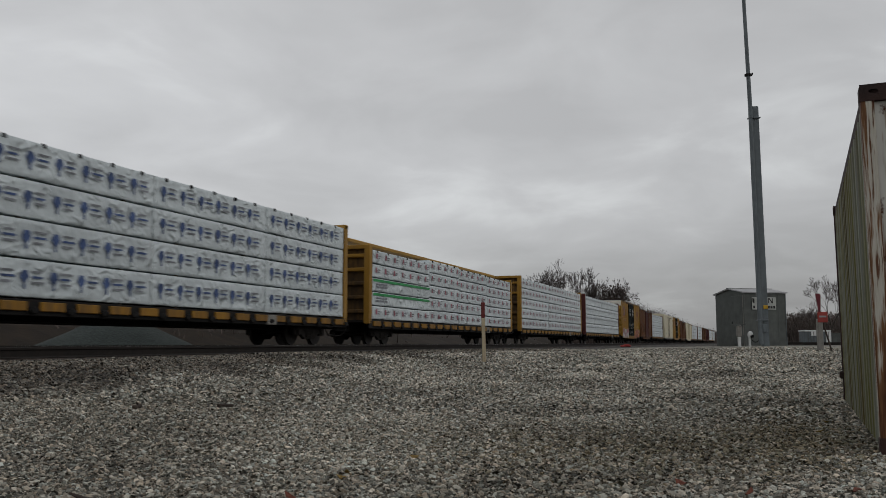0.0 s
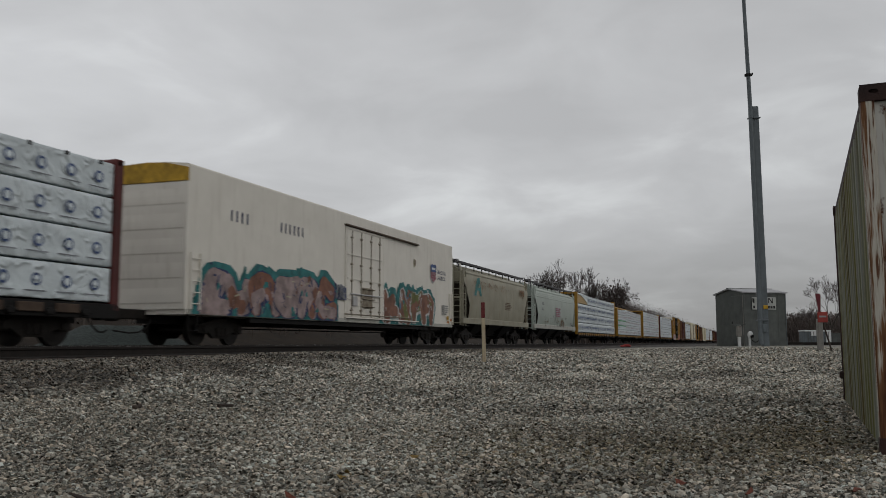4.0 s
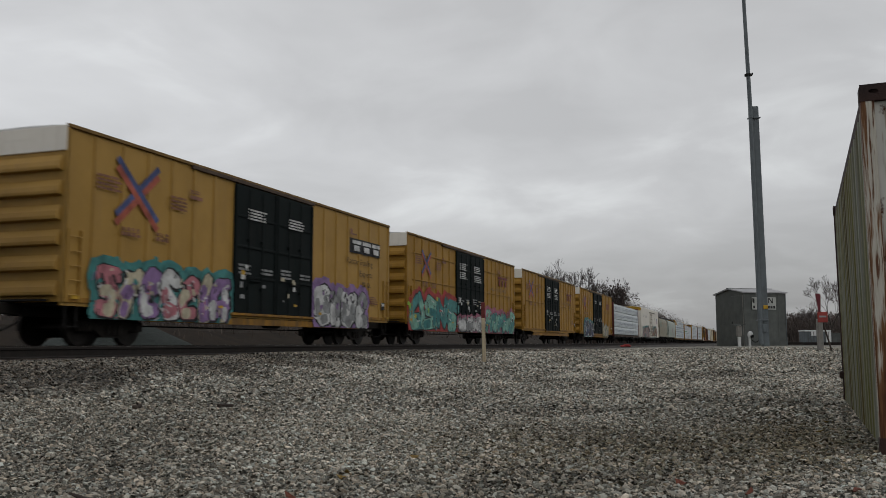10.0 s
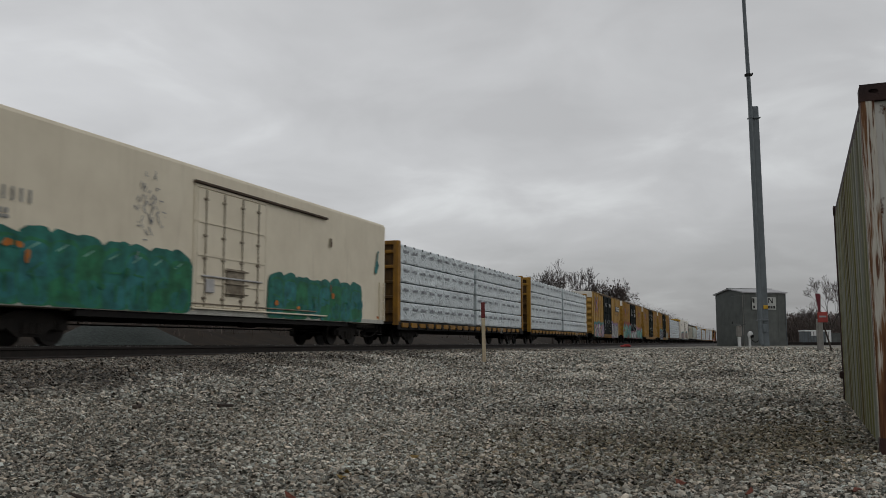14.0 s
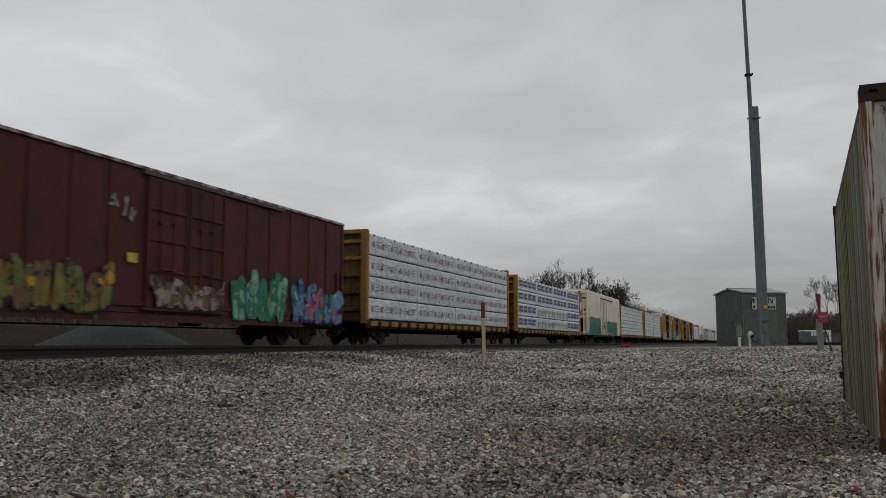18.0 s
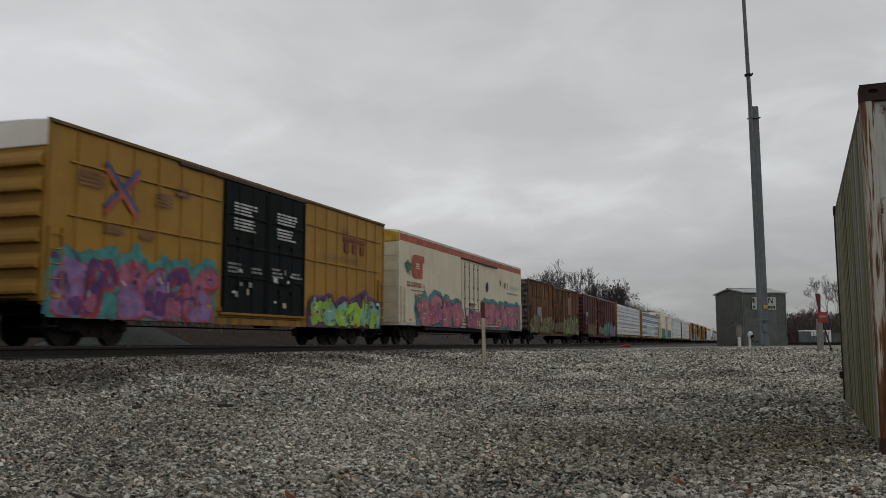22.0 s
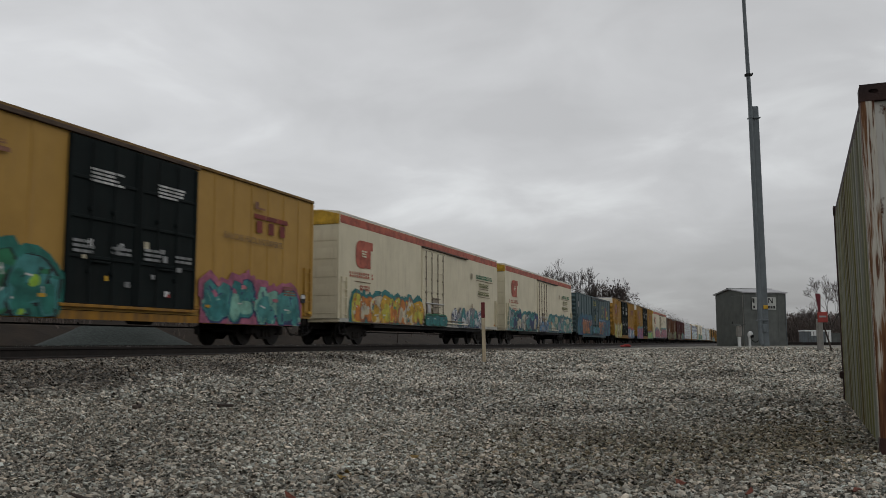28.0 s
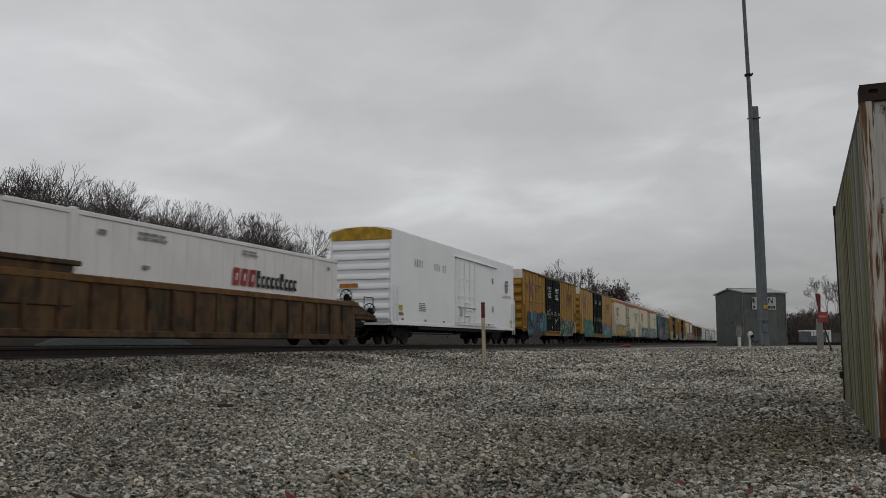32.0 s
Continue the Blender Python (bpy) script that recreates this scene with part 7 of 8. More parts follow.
def shipping_container():
    box = tagged(new("shipping_container"), "weathered grey-green corrugated steel shipping container, rusty end, on the gravel", "shipping container")
    box.matrix_world = pose(0.793, 6.719, 0.002, -0.16, -0.44, -2.79)
    L, W, H = 6.06, 2.44, 2.59
    mb = MB()
    poly, yy = [], 0.17
    while yy < L - 0.17:
        poly += [(yy, 0.045), (yy + 0.10, 0.045), (yy + 0.15, 0.08), (yy + 0.25, 0.08)]
        yy += 0.30
    vs, n = [], len(poly)
    for z in (0.04, H - 0.12):
        vs += [(0.092 - d, y, z) for y, d in poly]
    mb.add(vs, [(i, i + 1, n + i + 1, n + i) for i in range(n - 1)])
    part("side_wall", mb, CONT_SIDE, box, "streaked corrugated wall")
    part("side_wall", MB().box(W - 0.08, W - 0.04, 0.1, L - 0.1, 0.15, H - 0.1), CONT_SIDE, box)
    part("top_rail", MB().box(0.02, 0.10, 0.15, L - 0.15, H - 0.13, H - 0.01, 0.01), CONT_DARK, box)
    part("bottom_rail", MB().box(0.055, 0.12, 0.15, L - 0.15, 0.02, 0.17, 0.01), CONT_SIDE, box)
    part("roof", MB().box(0.05, W - 0.05, 0.1, L - 0.1, H - 0.07, H - 0.04), CONT_DARK, box)
    part("floor", MB().box(0.05, W - 0.05, 0.1, L - 0.1, 0.1, 0.16), CONT_DARK, box)
    part("end_wall", MB().box(0.09, W - 0.16, 0.03, 0.08, 0.15, H - 0.12), CONT_END, box, "white paint peeling off rust")
    part("end_wall", MB().box(0.1, W - 0.1, L - 0.08, L - 0.03, 0.15, H - 0.12), CONT_SIDE, box)
    part("end_header", MB().box(0.17, W - 0.17, 0.0, 0.1, H - 0.2, H - 0.03, 0.01), CONT_DARK, box)
    part("end_sill", MB().box(0.17, W - 0.17, 0.0, 0.1, 0.02, 0.17, 0.01), CONT_DARK, box)
    for px in (0.0, W - 0.17):
        for py in (0.0, L - 0.17):
            part("corner_post", MB().box(px, px + (0.09 if px == 0 and py == 0 else 0.17), py, py + 0.15, 0.1, H - 0.1, 0.015), CONT_POST if py == 0 else CONT_DARK, box)
            for z in (0.0, H - 0.118):
                c = MB()
                # casting: six walls with an oval hole in the outer end face
                c.box(px - 0.005, px + 0.178, py + 0.02, py + 0.172, z, z + 0.122, 0.012)
                ring = [(px + 0.0865 + 0.09 * a, z + 0.061 + 0.061 * b) for a, b in ((-1, -1), (1, -1), (1, 1), (-1, 1))]
                n = 16
                hole = [(px + 0.0865 + 0.032 * math.cos(6.2832 * i / n + 3.927), z + 0.068 + 0.016 * math.sin(6.2832 * i / n + 3.927)) for i in range(n)]
                vs = [(a, py - 0.004, b) for a, b in ring] + [(a, py - 0.004, b) for a, b in hole] + [(a, py + 0.018, b) for a, b in hole]
                fs = []
                for q in range(4):
                    fs += [(q, 4 + (4 * q + k) % n, 4 + (4 * q + k + 1) % n) for k in range(4)] + [(q, 4 + (4 * q + 4) % n, (q + 1) % 4)]
                fs += [(4 + i, 4 + n + i, 4 + n + (i + 1) % n, 4 + (i + 1) % n) for i in range(n)]
                c.add(vs, fs)
                part("corner_casting", c, CONT_DARK, box)
    # door gear on the end
    for xx in (0.55, 0.95, 1.5, 1.9):
        rod = part("lock_rod", MB().cyl((xx, -0.02, 0.1), (xx, -0.02, H - 0.1), 0.018, n=8), CONT_DARK, box)
        part("rod_handle", MB().box(xx - 0.02, xx + 0.35, -0.06, -0.04, 0.9, 0.94, 0.005), CONT_DARK, rod)
    part("brace", MB().cyl((0.19, -0.01, 1.75), (0.60, -0.01, 1.10), 0.012, n=6), CONT_DARK, box)
    part("lashing_hook", MB().box(-0.04, 0.06, L - 0.25, L - 0.1, 0.32, 0.42, 0.02), CONT_DARK, box)


shipping_container()


def signal_hut():
    x, y = spot(13.93, 40.6)
    hut = tagged(new("signal_hut"), "galvanised sheet-metal railway signal hut with a low gable roof", "hut")
    hut.matrix_world = pose(x, y, 0.62, 0, 0, 33.5)
    Lx, Wy, H = 2.20, 2.40, 2.46
    # local x along the long face, y into the hut; the corner nearest the lot is the origin
    part("front_wall", MB().box(0, Lx, 0, 0.05, 0, H), GALV, hut)
    part("rear_wall", MB().box(0, Lx, Wy - 0.05, Wy, 0, H), GALV, hut)
    gab = [(0.0, 0.0), (Wy, 0.0), (Wy, H), (Wy / 2, H + 0.20), (0.0, H)]
    part("gable_wall", MB().prism(gab, 0, -0.003, 0.047), GALV, hut)
    part("gable_wall", MB().prism(gab, 0, Lx - 0.05, Lx), GALV, hut)
    for s in (0, 1):
        a, b = ((-0.08, H - 0.01), (Wy / 2, H + 0.22)) if s == 0 else ((Wy / 2, H + 0.22), (Wy + 0.08, H - 0.01))
        part("roof_panel", MB().prism([a, b, (b[0], b[1] + 0.05), (a[0], a[1] + 0.05)], 0, -0.10, Lx + 0.08), surf_roof, hut)
    part("ridge_cap", MB().prism([(Wy / 2 - 0.1, H + 0.25), (Wy / 2, H + 0.29), (Wy / 2 + 0.1, H + 0.25)], 0, -0.12, Lx + 0.1), GALV, hut)
    for i in range(3):
        part("sheet_seam", lambda: MB().box(-0.02, 0.02, -0.006, 0.0, 0.02, H - 0.03), GALV, hut, key="hutseam").location = (0.6 + 0.6 * i, 0, 0)
    dr = part("door", MB().box(-0.03, -0.003, 0.10, 1.05, 0.1, H - 0.12, 0.01), GALV, hut, "plain sheet-metal door")
    part("door_handle", MB().box(-0.06, -0.03, 0.92, 0.97, 1.0, 1.15, 0.01), BLACK, dr)
    part("conduit", MB().cyl((-0.03, 0.04, 0.0), (-0.03, 0.04, H - 0.1), 0.02, n=8), CONC, hut)
    part("corner_trim", MB().box(Lx - 0.02, Lx + 0.015, -0.015, 0.02, 0, H + 0.02, 0.005), MASTM, hut)
    part("corner_trim", MB().box(-0.03, 0.03, -0.03, 0.03, 0, H, 0.005), GALV, hut)
    sg = part("station_sign", MB().box(0.40, 1.66, -0.05, -0.025, 1.68, 2.26, 0.005), SIGN_WHITE, hut, "white name board with dark letters as bars")
    bars = MB()
    for a, b, c, d in ((0.42, 0.52, 2.0, 2.2), (1.25, 1.29, 1.98, 2.22), (1.45, 1.49, 1.98, 2.22), (0.45, 0.53, 1.74, 1.86), (1.22, 1.32, 1.74, 1.86), (1.36, 1.46, 1.74, 1.86), (1.5, 1.6, 1.74, 1.86)):
        bars.box(a, b, -0.056, -0.05, c, d)
    bars.prism([(1.27, 2.22), (1.32, 2.22), (1.49, 1.98), (1.44, 1.98)], 1, -0.058, -0.05)
    part("sign_bar", bars, INK["black"], sg)
    part("base_beam", MB().box(0.0, Lx, -0.02, 0.12, -0.25, 0.02).box(0.0, Lx, Wy - 0.12, Wy, -0.25, 0.02), CONC, hut)


SIGN_WHITE = surf("dulled_white_board", (0.40, 0.41, 0.39), (0.31, 0.32, 0.30), 4.0, 0.6)
surf_roof = surf("pale_hut_roof", (0.34, 0.34, 0.35), (0.27, 0.27, 0.28), 2.0, 0.5)
signal_hut()


def radio_mast():
    x, y = spot(13.72, 37.5)
    m = tagged(new("radio_mast"), "tall grey steel radio mast with a thin pole clamped on", "mast")
    m.matrix_world = pose(x, y, 0.60, 0, 0, 19.44)
    part("lower_pole", MB().add([(a + t * -0.09 / 10.44, b, t) for t in (0.0, 10.44) for a, b in ((-0.12, -0.12), (0.135, -0.12), (0.135, 0.14), (-0.12, 0.14))], [(0, 1, 5, 4), (1, 2, 6, 5), (2, 3, 7, 6), (3, 0, 4, 7), (4, 5, 6, 7), (3, 2, 1, 0)]), MASTM, m)
    part("upper_pole", MB().cyl((-0.22, -0.10, 0.1), (-0.30, -0.10, 10.3), 0.10, 0.095, n=14).cyl((-0.30, -0.10, 10.3), (-0.475, -0.10, 18.2), 0.092, 0.07, n=14), MASTM, m)
    for z in (1.1, 9.9):
        part("clamp", MB().box(-0.33 - 0.006 * z, 0.10, -0.21, 0.1, z, z + 0.05, 0.01), MASTM, m)
    part("collar", MB().cyl((-0.335, -0.10, 11.80), (-0.337, -0.10, 11.88), 0.16, n=14).cyl((-0.17, -0.10, 11.84), (-0.14, -0.10, 11.94), 0.03, n=8), BLACK, m)
    part("cable_box", MB().box(-0.16, 0.04, -0.20, -0.12, 0.62, 0.95, 0.02), MASTM, m)
    part("warning_plate", MB().box(-0.08, 0.12, -0.165, -0.13, 1.60, 1.76, 0.02), INK["amber"], m, "yellow plate")
    part("base_plate", MB().box(-0.35, 0.35, -0.35, 0.35, -0.1, 0.03, 0.01), CONC, m)


radio_mast()


def meter_post():
    x, y = spot(12.75, 37.9)
    m = tagged(new("meter_post"), "grey meter box on a post beside the hut", "meter post")
    m.matrix_world = pose(x, y, 0.58, 0, 0, 19.44)
    part("post", MB().box(-0.06, 0.06, -0.06, 0.06, -0.2, 1.0, 0.01), WHITE_BOX, m)
    part("meter_box", MB().box(-0.10, 0.10, -0.1, 0.1, 0.45, 0.92, 0.02), CONC, m)
    part("hood", MB().box(-0.27, 0.27, -0.14, 0.14, 0.94, 1.0, 0.01), GALV, m)


def vent_post():
    x, y = spot(13.13, 37.7)
    m = tagged(new("vent_post"), "white pipe post with a round white cap", "vent pipe")
    m.matrix_world = pose(x, y, 0.58, 0, 0, 19.44)
    part("pipe", MB().cyl((0, 0, -0.2), (0, 0, 0.45), 0.05, n=12), WHITE_BOX, m)
    mb = MB()
    rings = [(0.10, 0.42), (0.12, 0.52), (0.105, 0.61), (0.06, 0.67), (0.01, 0.69)]
    for (r0, z0), (r1, z1) in zip(rings, rings[1:]):
        mb.cyl((0.03, 0, z0), (0.03, 0, z1), r0, r1, n=14, caps=False)
    part("cap", mb, WHITE_BOX, m, "white domed cap")
    part("lens", MB().cyl((0.05, -0.06, 0.47), (0.09, -0.13, 0.47), 0.07, n=12), BLACK, m)
    mb = MB()
    for i in range(8):
        a, b = i / 8, (i + 1) / 8
        f = lambda t: (0.05 + 0.42 * t, 0, 0.38 - 0.75 * t * (1 - t) + 0.05 * t)
        mb.cyl(f(a), f(b), 0.018, n=6)
    part("cable", mb, BLACK, m)


meter_post(), vent_post()


def marker_post():
    d = 22.0
    x, y = spot((856 - 784) / 1550.8 * d, d)
    m = tagged(new("marker_post"), "pale wooden marker post with a red painted top", "marker post")
    z = 0.77 - 20.5 * d / 1550.8
    m.matrix_world = pose(x, y, z, 0, -1.0, 19.44)
    part("post", MB().box(-0.045, 0.045, -0.045, 0.045, -0.3, 0.91, 0.008), surf("pale_post_wood", (0.46, 0.39, 0.27), (0.34, 0.28, 0.19), 6.0, 0.8), m)
    part("red_top", MB().box(-0.047, 0.047, -0.047, 0.047, 0.91, 1.30, 0.01), surf("dull_red_paint", (0.16, 0.03, 0.028), (0.10, 0.02, 0.02), 5.0, 0.6), m)


marker_post()


def warning_sign():
    d = 30.0
    x, y = spot((1448 - 784) / 1550.8 * d, d)
    m = tagged(new("warning_sign"), "concrete post with a red sign plate and a red paddle", "sign")
    m.matrix_world = pose(x, y, 0.66, 0, 0, 19.44)
    red = surf("sign_red", (0.30, 0.045, 0.035), (0.22, 0.035, 0.03), 5.0, 0.5)
    part("post", MB().box(-0.09, 0.09, -0.08, 0.08, -0.2, 0.92, 0.02), CONC, m)
    sp = part("sign_plate", MB().box(-0.10, 0.24, -0.12, -0.09, 0.80, 1.16, 0.01), red, m, "red plate with an unreadable line")
    part("sign_bar", MB().box(-0.05, 0.19, -0.127, -0.12, 0.97, 1.03), INK["grey"], sp)
    part("paddle", MB().prism([(-0.11, 1.78), (0.05, 1.78), (0.06, 1.70), (0.035, 1.15), (-0.02, 1.15)], 1, -0.05, 0.0), surf("paddle_red", (0.13, 0.022, 0.03), (0.09, 0.018, 0.024), 5.0, 0.6), m)
    part("brace", MB().cyl((0.12, 0.0, 0.8), (0.33, -0.1, -0.15), 0.03, n=8), TIE, m)


warning_sign()


# ---- beyond the tracks ----
def heap(name, label, x, y, rx, ry, h, mat, seed, flat_top=0.35):
    mb = MB()
    n, r = 40, 14
    vs = []
    for j in range(r + 1):
        for i in range(n):
            a, t = 2 * math.pi * i / n, j / r
            q = 1 - max(0.0, (t - flat_top) / (1 - flat_top))
            k = 1 + 0.06 * noise.noise((math.cos(a) * 2, math.sin(a) * 2, seed))
            vs.append((x + rx * t * math.cos(a) * k, y + ry * t * math.sin(a) * k, ground_z(x, y) - 0.1 + h * q + 0.06 * noise.noise((x + 3 * t * math.cos(a), 3 * t * math.sin(a), seed))))
    fs = [(j * n + i, j * n + (i + 1) % n, (j + 1) * n + (i + 1) % n, (j + 1) * n + i) for j in range(r) for i in range(n)]
    mb.add(vs, fs)
    return thing(name, mb, mat, label, "stone heap")


heap("mound", "blue-grey heap of crushed stone beyond the tracks", -24.6, 29.6, 3.2, 4.4, 1.15, BLUEPILE, 1.0)
bank = MB()
vs, fs = [], []
ys = [(-20 + 5 * i) for i in range(60)]
prof = [(-31, 0.0), (-35, 1.5), (-39, 2.3), (-62, 2.6)]
for y in ys:
    for x, z in prof:
        vs.append((x + 0.6 * noise.noise((y * 0.1, x, 1)), y, 0.25 + z * (0.9 + 0.35 * noise.noise((y * 0.08, x * 0.2, 5)))))
n = len(prof)
bank.add(vs, [(j * n + i, j * n + i + 1, (j + 1) * n + i + 1, (j + 1) * n + i) for j in range(len(ys) - 1) for i in range(n - 1)])
thing("earth_bank", bank, EARTH, "low brown earth bank behind the tracks", "bank", kind="structure")


def tree_parts(seed, height, angle, levels, leaves, thin, stems, side):
    """Trunk and limbs forking again and again into fine twigs: wood, twigs, and leaf clusters at some tips."""
    rng = random.Random(seed)
    wood, fine, leaf = MB(), MB(), MB()

    def limb(p, d, length, r, level):
        bend = Vector((rng.uniform(-1, 1), rng.uniform(-1, 1), rng.uniform(-0.3, 0.7))) * 0.13
        for k in range(2):
            d = (d + bend).normalized()
            q = p + d * (length / 2)
            r2 = max(thin, r * 0.86)
            (wood if level < 3 else fine).cyl(p, q, r, r2, n=7 if level < 1 else 5 if level < 3 else 3, caps=False)
            p, r = q, r2
            if k == 0 and level > 1 and level < levels and rng.random() < side:
                fork(p, d, length * 0.62, r * 0.6, level + 1, 1.5)
        if level >= levels:
            if leaves and rng.random() < leaves:
                for _ in range(4):
                    c = p + Vector((rng.gauss(0, 0.16), rng.gauss(0, 0.16), rng.gauss(0, 0.16)))
                    a, b = (Vector((rng.gauss(0, 1), rng.gauss(0, 1), rng.gauss(0, 1))).normalized() * 0.13 for _ in range(2))
                    leaf.add([c - a, c + b, c + a, c - b], [(0, 1, 2, 3)])
            return
        n = 3 if level < 2 or rng.random() < 0.2 else 2
        turn = rng.uniform(0, 6.28)
        for i in range(n):
            fork(p, d, length * rng.uniform(0.64, 0.88), r * rng.uniform(0.6, 0.78), level + 1, 1.0, turn + 6.283 * i / n)

    def fork(p, d, length, r, level, wide, turn=None):
        side = d.orthogonal().normalized()
        side.rotate(Matrix.Rotation(rng.uniform(0, 6.28) if turn is None else turn, 3, d))
        t = radians(angle * wide * rng.uniform(0.55, 1.3))
        nd = (d * math.cos(t) + side * math.sin(t) + Vector((0, 0, 0.06))).normalized()
        limb(p, nd, length, max(thin, r), level)
    for k in range(stems):
        a = 2.4 * k
        o = Vector((0.4 * k * math.cos(a), 0.4 * k * math.sin(a), -0.2))
        limb(o, Vector((0.15 * (k > 0) * math.cos(a), 0.15 * (k > 0) * math.sin(a), 1)).normalized(), height * 0.26 * (1 - 0.08 * k), height * 0.016, 0)
    return wood, fine, leaf


def tree_kind(seed, height, angle, label, levels=7, leaves=0.0, thin=0.008, stems=1, side=0.75):
    wood, fine, leaf = tree_parts(seed, height, angle, levels, leaves, thin, stems, side)
    t = tagged(new("bare_tree"), label, "tree")
    part("trunk", wood, BARK, t)
    part("crown", fine, TWIG, t, "crown of bare twigs")
    if leaves:
        part("dead_leaves", leaf, LEAFM, t, "clusters of brown leaves")
    return t


def place_trees():
    """Three ragged rows of slender trees on the bank, each scaled to its own height."""
    rng = random.Random(77)
    kinds = []
    for sd, sp in ((1, 26), (2, 22), (3, 29), (4, 21), (5, 25), (6, 23)):
        k = tree_kind(sd, 9.0, sp, "slender leafless tree in a thicket beyond the tracks", levels=7, thin=0.012, stems=1, side=0.25)
        k["group"] = "trees beyond the tracks"
        kinds.append((k, max(v.co.z for c in k.children for v in c.data.vertices)))
    n = 0
    for x0 in (-41.0, -45.0, -49.0):
        y = 36.0 + rng.random()
        while y < 84:
            h = 0.77 + 0.276 * -x0 * rng.uniform(0.72, 1.0) - 1.7 * smooth(75, 85, y) - 2.2
            k, top = kinds[n % 6]
            s = h / top
            m = pose(x0 + rng.uniform(-1.8, 1.8), y, 2.2, 0, 0, rng.uniform(0, 360))
            c = k if n < 6 else copy_thing(k, m)
            c.matrix_world = m @ Matrix.Diagonal((s, s, s, 1))
            n += 1
            y += rng.uniform(1.5, 3.4)


place_trees()


def far_tree(px, top, d, seed, angle, leaves=0.0, levels=8):
    x, y = spot((px - 784) / 1550.8 * d, d)
    h = (607 - top) * d / 1550.8 + 0.3
    t = tree_kind(seed, h, angle, "bare tree with a round fine crown beyond the line" if not leaves else "tree keeping clusters of dead brown leaves", levels, leaves, 0.00012 * d)
    s = h / max(v.co.z for c in t.children for v in c.data.vertices)
    t.matrix_world = pose(x, y, 0.4, 0, 0, seed * 50) @ Matrix.Diagonal((0.78 * s, 0.78 * s, s, 1))
    return t


far_tree(977, 453, 105, 21, 23)
far_tree(1027, 472, 112, 22, 16)
far_tree(1085, 489, 125, 24, 31, 0.10)
far_tree(1463, 485, 90, 31, 23, levels=7)
far_tree(1440, 532, 110, 28, 24, levels=6)


def brush(name, label, seed, spots, size, per):
    """A belt of winter scrub: many crossed twigs and small tufts, as one mesh."""
    rng = np.random.default_rng(seed)
    V, Fc = [], []
    for x, y, h, w in spots:
        for _ in range(per):
            bx, by = x + rng.normal() * w, y + rng.normal() * w
            k = rng.random() ** 0.6
            tx, ty, tz = bx + rng.normal() * 0.5, by + rng.normal() * 0.5, h * (0.45 + 0.5 * k)
            r = size * (0.5 + rng.random())
            o = len(V)
            a = rng.random() * 3.14
            V += [(bx - r * math.cos(a), by - r * math.sin(a), 0.2), (bx + r * math.cos(a), by + r * math.sin(a), 0.2), (tx, ty, tz + 0.2)]
            Fc.append((o, o + 1, o + 2))
            for _ in range(4):
                cx, cy, cz = tx + rng.normal() * 0.7, ty + rng.normal() * 0.7, max(0.3, tz - rng.random() * 0.6 * h)
                o = len(V)
                d = rng.normal(size=(3, 3)) * size * np.array((1.2, 1.2, 3.0))
                V += [(cx + q[0], cy + q[1], cz + q[2]) for q in d]
                Fc.append((o, o + 1, o + 2))
    me = bpy.data.meshes.new(name)
    me.from_pydata([tuple(map(float, v)) for v in V], [], Fc)
    me.materials.append(BRUSHM)
    tagged(new(name, me), label, "scrub", kind="stuff")


spots = []
for i in range(60):
    px = 1040 + 3.8 * i
    d = max(150 + 2.6 * i, 24 / math.sin(HEAD - math.atan((px - 784) / 1550.8)))
    x, y = spot((px - 784) / 1550.8 * d, d)
    spots.append((x, y, (84 - 60 * smooth(1070, 1265, px) + 4 * math.sin(i * 0.7)) * d / 1550.8 + 0.4, 2.0))
brush("winter_scrub", "brown leafless scrub along the far side of the line", 5, spots, 0.055, 420)
spots = []
for i in range(40):
    px = 1385 + 3.4 * i
    top = 607 - 60 + 8 * math.sin(i * 0.9)
    d = 120
    x, y = spot((px - 784) / 1550.8 * d, d)
    spots.append((x, y, (607 - top) * d / 1550.8, 1.6))
brush("winter_scrub", "dense brown scrub behind the branch track", 6, spots, 0.055, 330)
spots = []
for i in range(90):
    y = 10 + 1.6 * i
    spots.append((-42 + 4 * math.sin(i * 1.7), y, 3.2 + 0.7 * math.sin(i * 0.8), 1.8))
brush("winter_scrub", "low leafless scrub under the trees beyond the tracks", 7, spots, 0.08, 70)


def tank_box():
    d = 85.0
    x, y = spot((1445 - 784) / 1550.8 * d, d)
    b = tagged(new("storage_box"), "small white ribbed storage box standing before the scrub", "storage box")
    b.matrix_world = pose(x, y, 0.3, 0, 0, 19.44)
    part("body", MB().box(-1.2, 1.2, 0, 1.6, 0, 1.55, 0.03), MASTM, b)
    part("lid", MB().box(-1.26, 1.26, -0.05, 1.65, 1.55, 1.68, 0.03).box(0.75, 1.24, -0.03, 0.0, 0.05, 1.56, 0.01).box(-0.75, 0.2, -0.03, 0.0, 1.15, 1.56, 0.01), WHITE_BOX, b)
    for i in range(8):
        part("rib", lambda: MB().box(-0.03, 0.03, -0.04, 0, 0.1, 1.55), GALV, b, key="tankrib").location = (-1.0 + 0.28 * i, 0, 0)


tank_box()


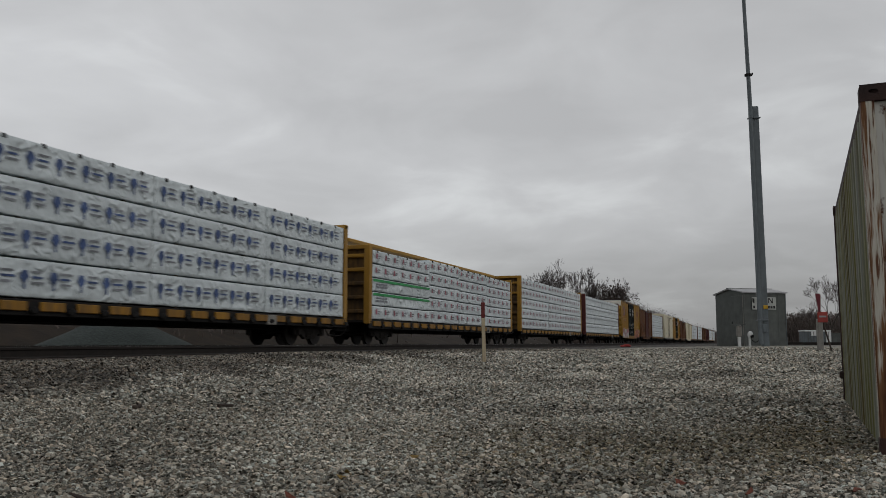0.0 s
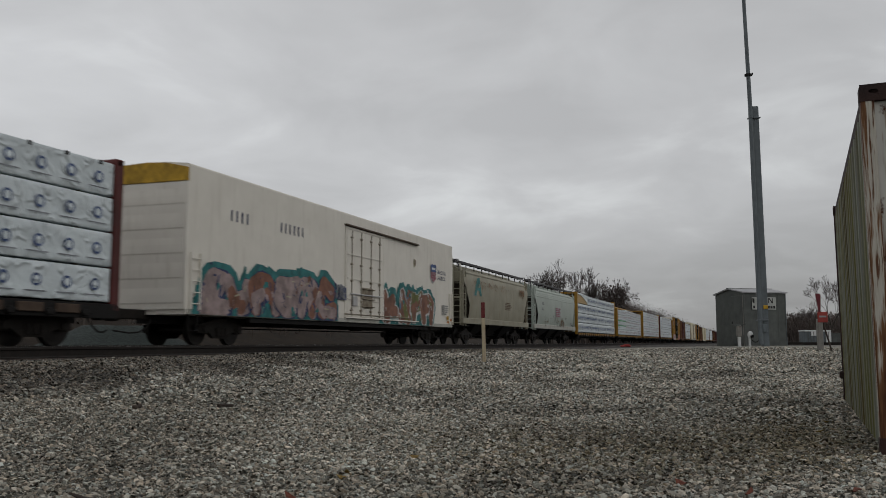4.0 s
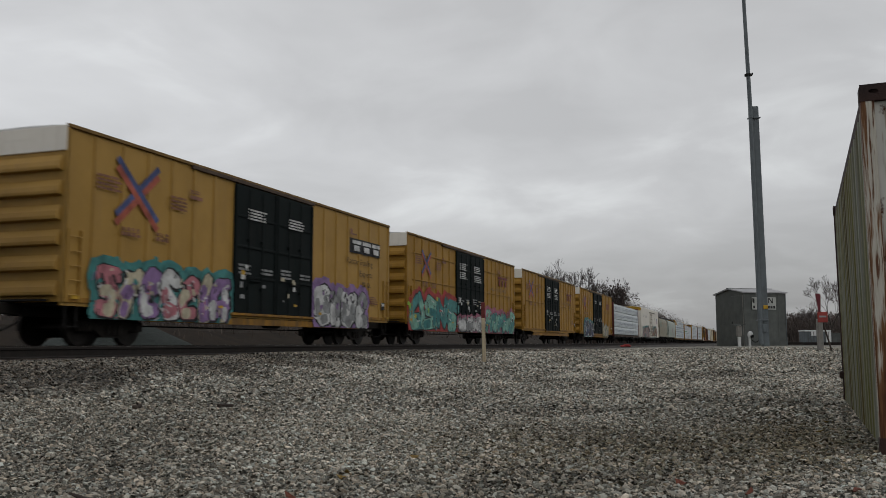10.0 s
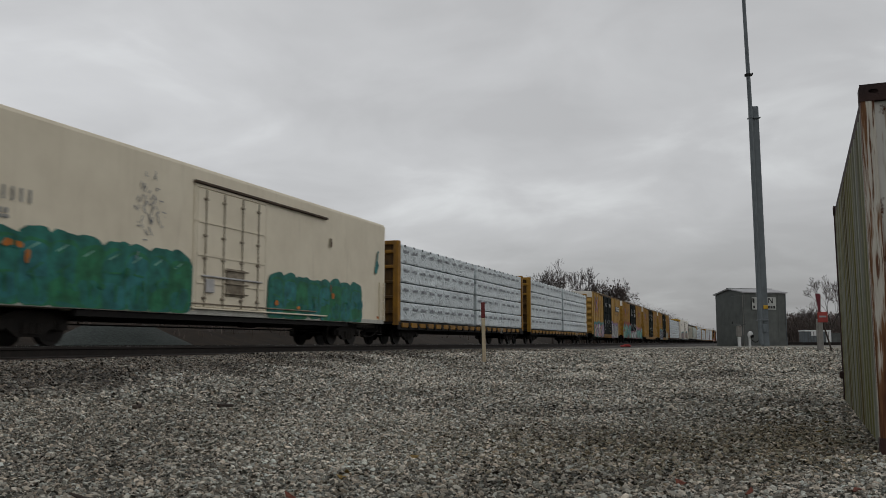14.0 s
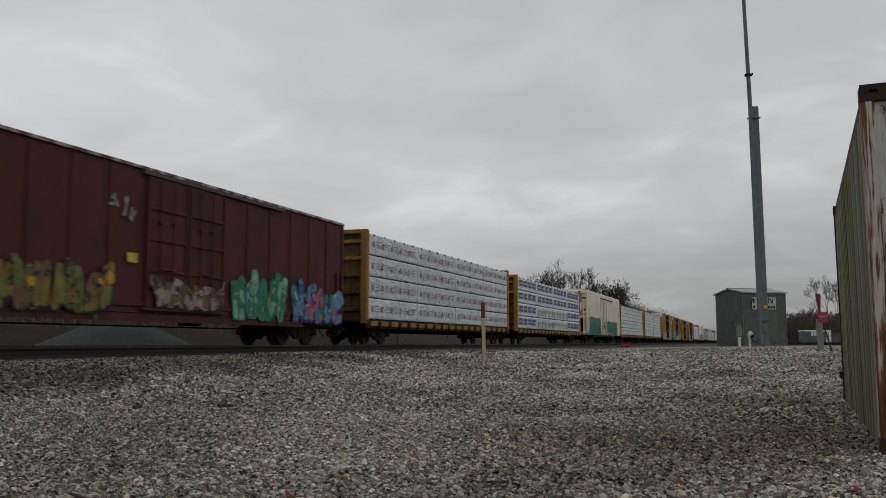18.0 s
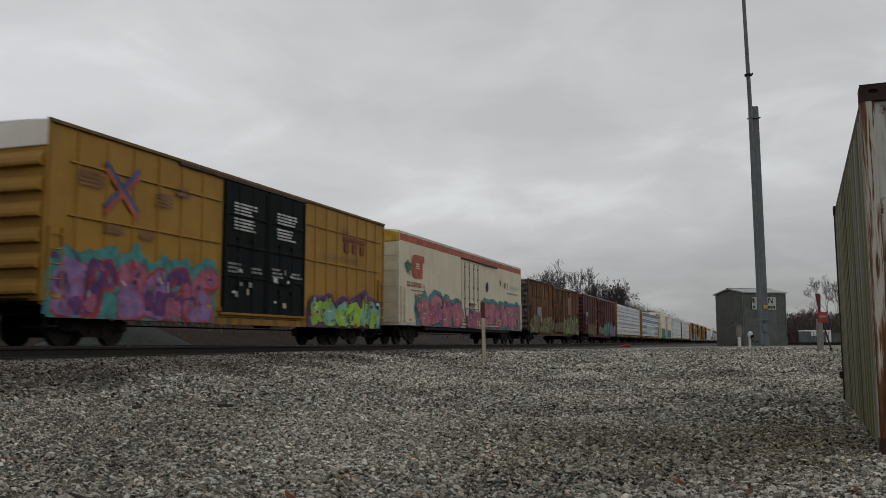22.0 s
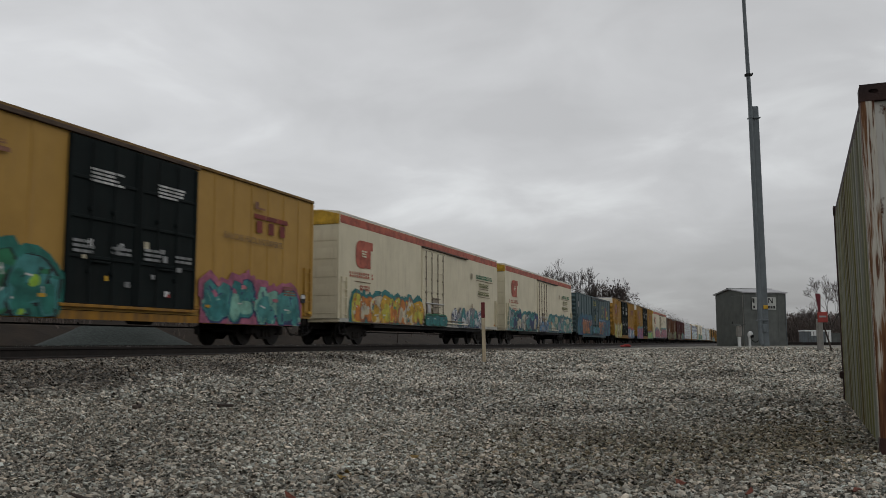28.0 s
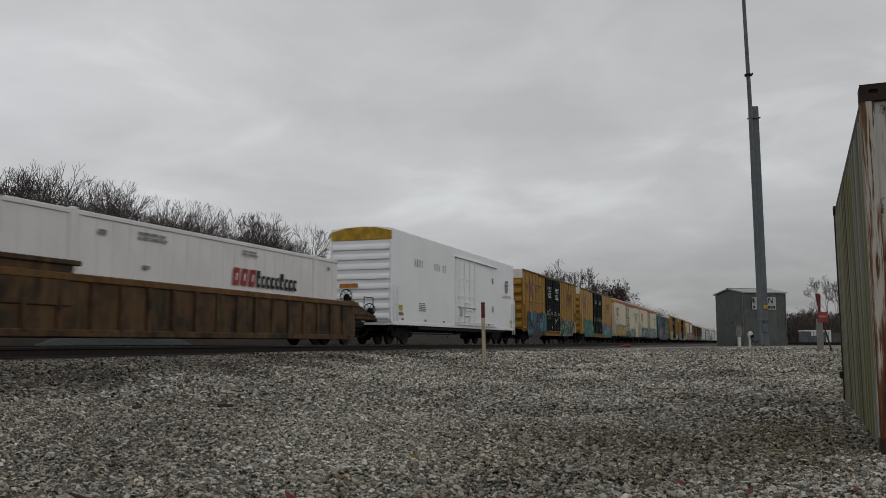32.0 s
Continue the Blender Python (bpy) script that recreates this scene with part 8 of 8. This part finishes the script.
def grey_box():
    d = 86.0
    x, y = spot((1490 - 784) / 1550.8 * d, d)
    b = tagged(new("storage_box"), "dark grey steel storage box beside the white one", "storage box")
    b.matrix_world = pose(x, y, 0.3, 0, 0, 19.44)
    part("body", MB().box(-1.25, 1.6, 0, 1.6, 0, 1.35, 0.03), GALV, b)
    part("lid", MB().box(-1.3, 1.65, -0.05, 1.65, 1.35, 1.43, 0.02), GALV, b)
    for i in range(6):
        part("rib", lambda: MB().box(-0.03, 0.03, -0.04, 0, 0.1, 1.35), GALV, b, key="greyrib").location = (-1.1 + 0.5 * i, 0, 0)


grey_box()


def branch_track():
    tr = tagged(new("branch_track"), "dark rails of a branch line crossing behind the lot", "railway track", kind="structure")
    x0, y0 = spot((1392 - 784) / 1550.8 * 62, 62)
    x1, y1 = spot((1560 - 784) / 1550.8 * 62, 62)
    m = Matrix.Translation((x0, y0, 0)) @ Matrix.Rotation(math.atan2(y1 - y0, x1 - x0), 4, "Z")
    for k in (0.0, 1.5):
        ob = part("rail", lambda: MB().box(-1.0, 60, -0.035, 0.035, 0.56, 0.74, 0.01).box(-1.0, 60, -0.075, 0.075, 0.54, 0.57), RAILM, tr, key="branch_rail")
        ob.matrix_local = m @ Matrix.Translation((0, k, 0.07))
    part("ballast_bed", MB().prism([(-2.2, 0.2), (-1.2, 0.55), (2.7, 0.55), (3.7, 0.2)], 0, -1.0, 60), BALLAST, tr).matrix_local = m


branch_track()


def litter():
    """Dead leaves and scraps of wood lying on the stones."""
    leaf_y, leaf_r = surf("yellowed_leaf", (0.22, 0.15, 0.045), (0.14, 0.09, 0.03), 20.0, 0.8), surf("red_brown_leaf", (0.16, 0.05, 0.03), (0.09, 0.03, 0.02), 20.0, 0.8)
    for k, (px, py, m) in enumerate(((735, 802, leaf_y), (608, 835, leaf_y), (620, 828, leaf_y), (1452, 742, leaf_y), (1440, 760, leaf_y), (1312, 868, leaf_r), (1500, 862, leaf_r), (1195, 850, leaf_r), (520, 868, leaf_r))):
        d = 0.74 * 1550.8 / (py - 607)
        x, y = spot((px - 784) / 1550.8 * d, d)
        n = 10
        pts = [(0.028 * math.cos(6.2832 * i / n) * (1 + 0.25 * (i % 2)), 0.018 * math.sin(6.2832 * i / n) * (1 + 0.25 * (i % 2)), 0.006 * math.cos(12.566 * i / n)) for i in range(n)]
        mb = MB().add(pts + [(a, b, c - 0.003) for a, b, c in pts], [tuple(range(n)), tuple(range(2 * n - 1, n - 1, -1))] + [(i, (i + 1) % n, n + (i + 1) % n, n + i) for i in range(n)])
        thing("dead_leaf", mb, m, "curled dead leaf lying on the gravel stones", "leaf", pose(x, y, ground_z(x, y) + 0.026, 20, 15 * (k % 3), 47 * k), "leaves on the gravel")
    for px, py, w in ((404, 699, 0.30), (160, 872, 0.22), (250, 705, 0.2)):
        d = (0.55 if py < 720 else 0.72) * 1550.8 / (py - 607)
        x, y = spot((px - 784) / 1550.8 * d, d)
        thing("wood_scrap", MB().box(-w / 3, w / 3, -0.025, 0.025, -0.01, 0.03, 0.01).cyl((-0.03, 0, 0.02), (0.05, 0.02, 0.06), 0.012, 0.006, n=6), TIE, "dark broken scrap of wood on the gravel", "wood scrap", pose(x, y, ground_z(x, y) + 0.02, 0, 4, 30 + px))


litter()
scrap = MB().box(-0.35, 0.35, -0.12, 0.12, 0.0, 0.10, 0.04).box(-0.1, 0.28, -0.1, 0.14, 0.08, 0.16, 0.04)
x, y = spot((1105 - 784) / 1550.8 * 58, 58)
thing("red_scrap", scrap, INK["red"], "small flat piece of red scrap on the ballast", "scrap", pose(x, y, ground_z(x, y), 0, 0, 25))


# ---- the train rolls away at an almost even speed ----
def motions():
    def gone(t):
        return 17.6467 * t - 0.008435 * t * t + 0.00018917 * t ** 3
    for thing_, rear in MOVERS:
        walk(thing_, [(t, pose(TRACK, rear + gone(t), RAIL)) for t in (0.0, 4.0, 8.0, 12.0, 16.0, 20.0, 24.0, 28.0, 32.0)])


motions()
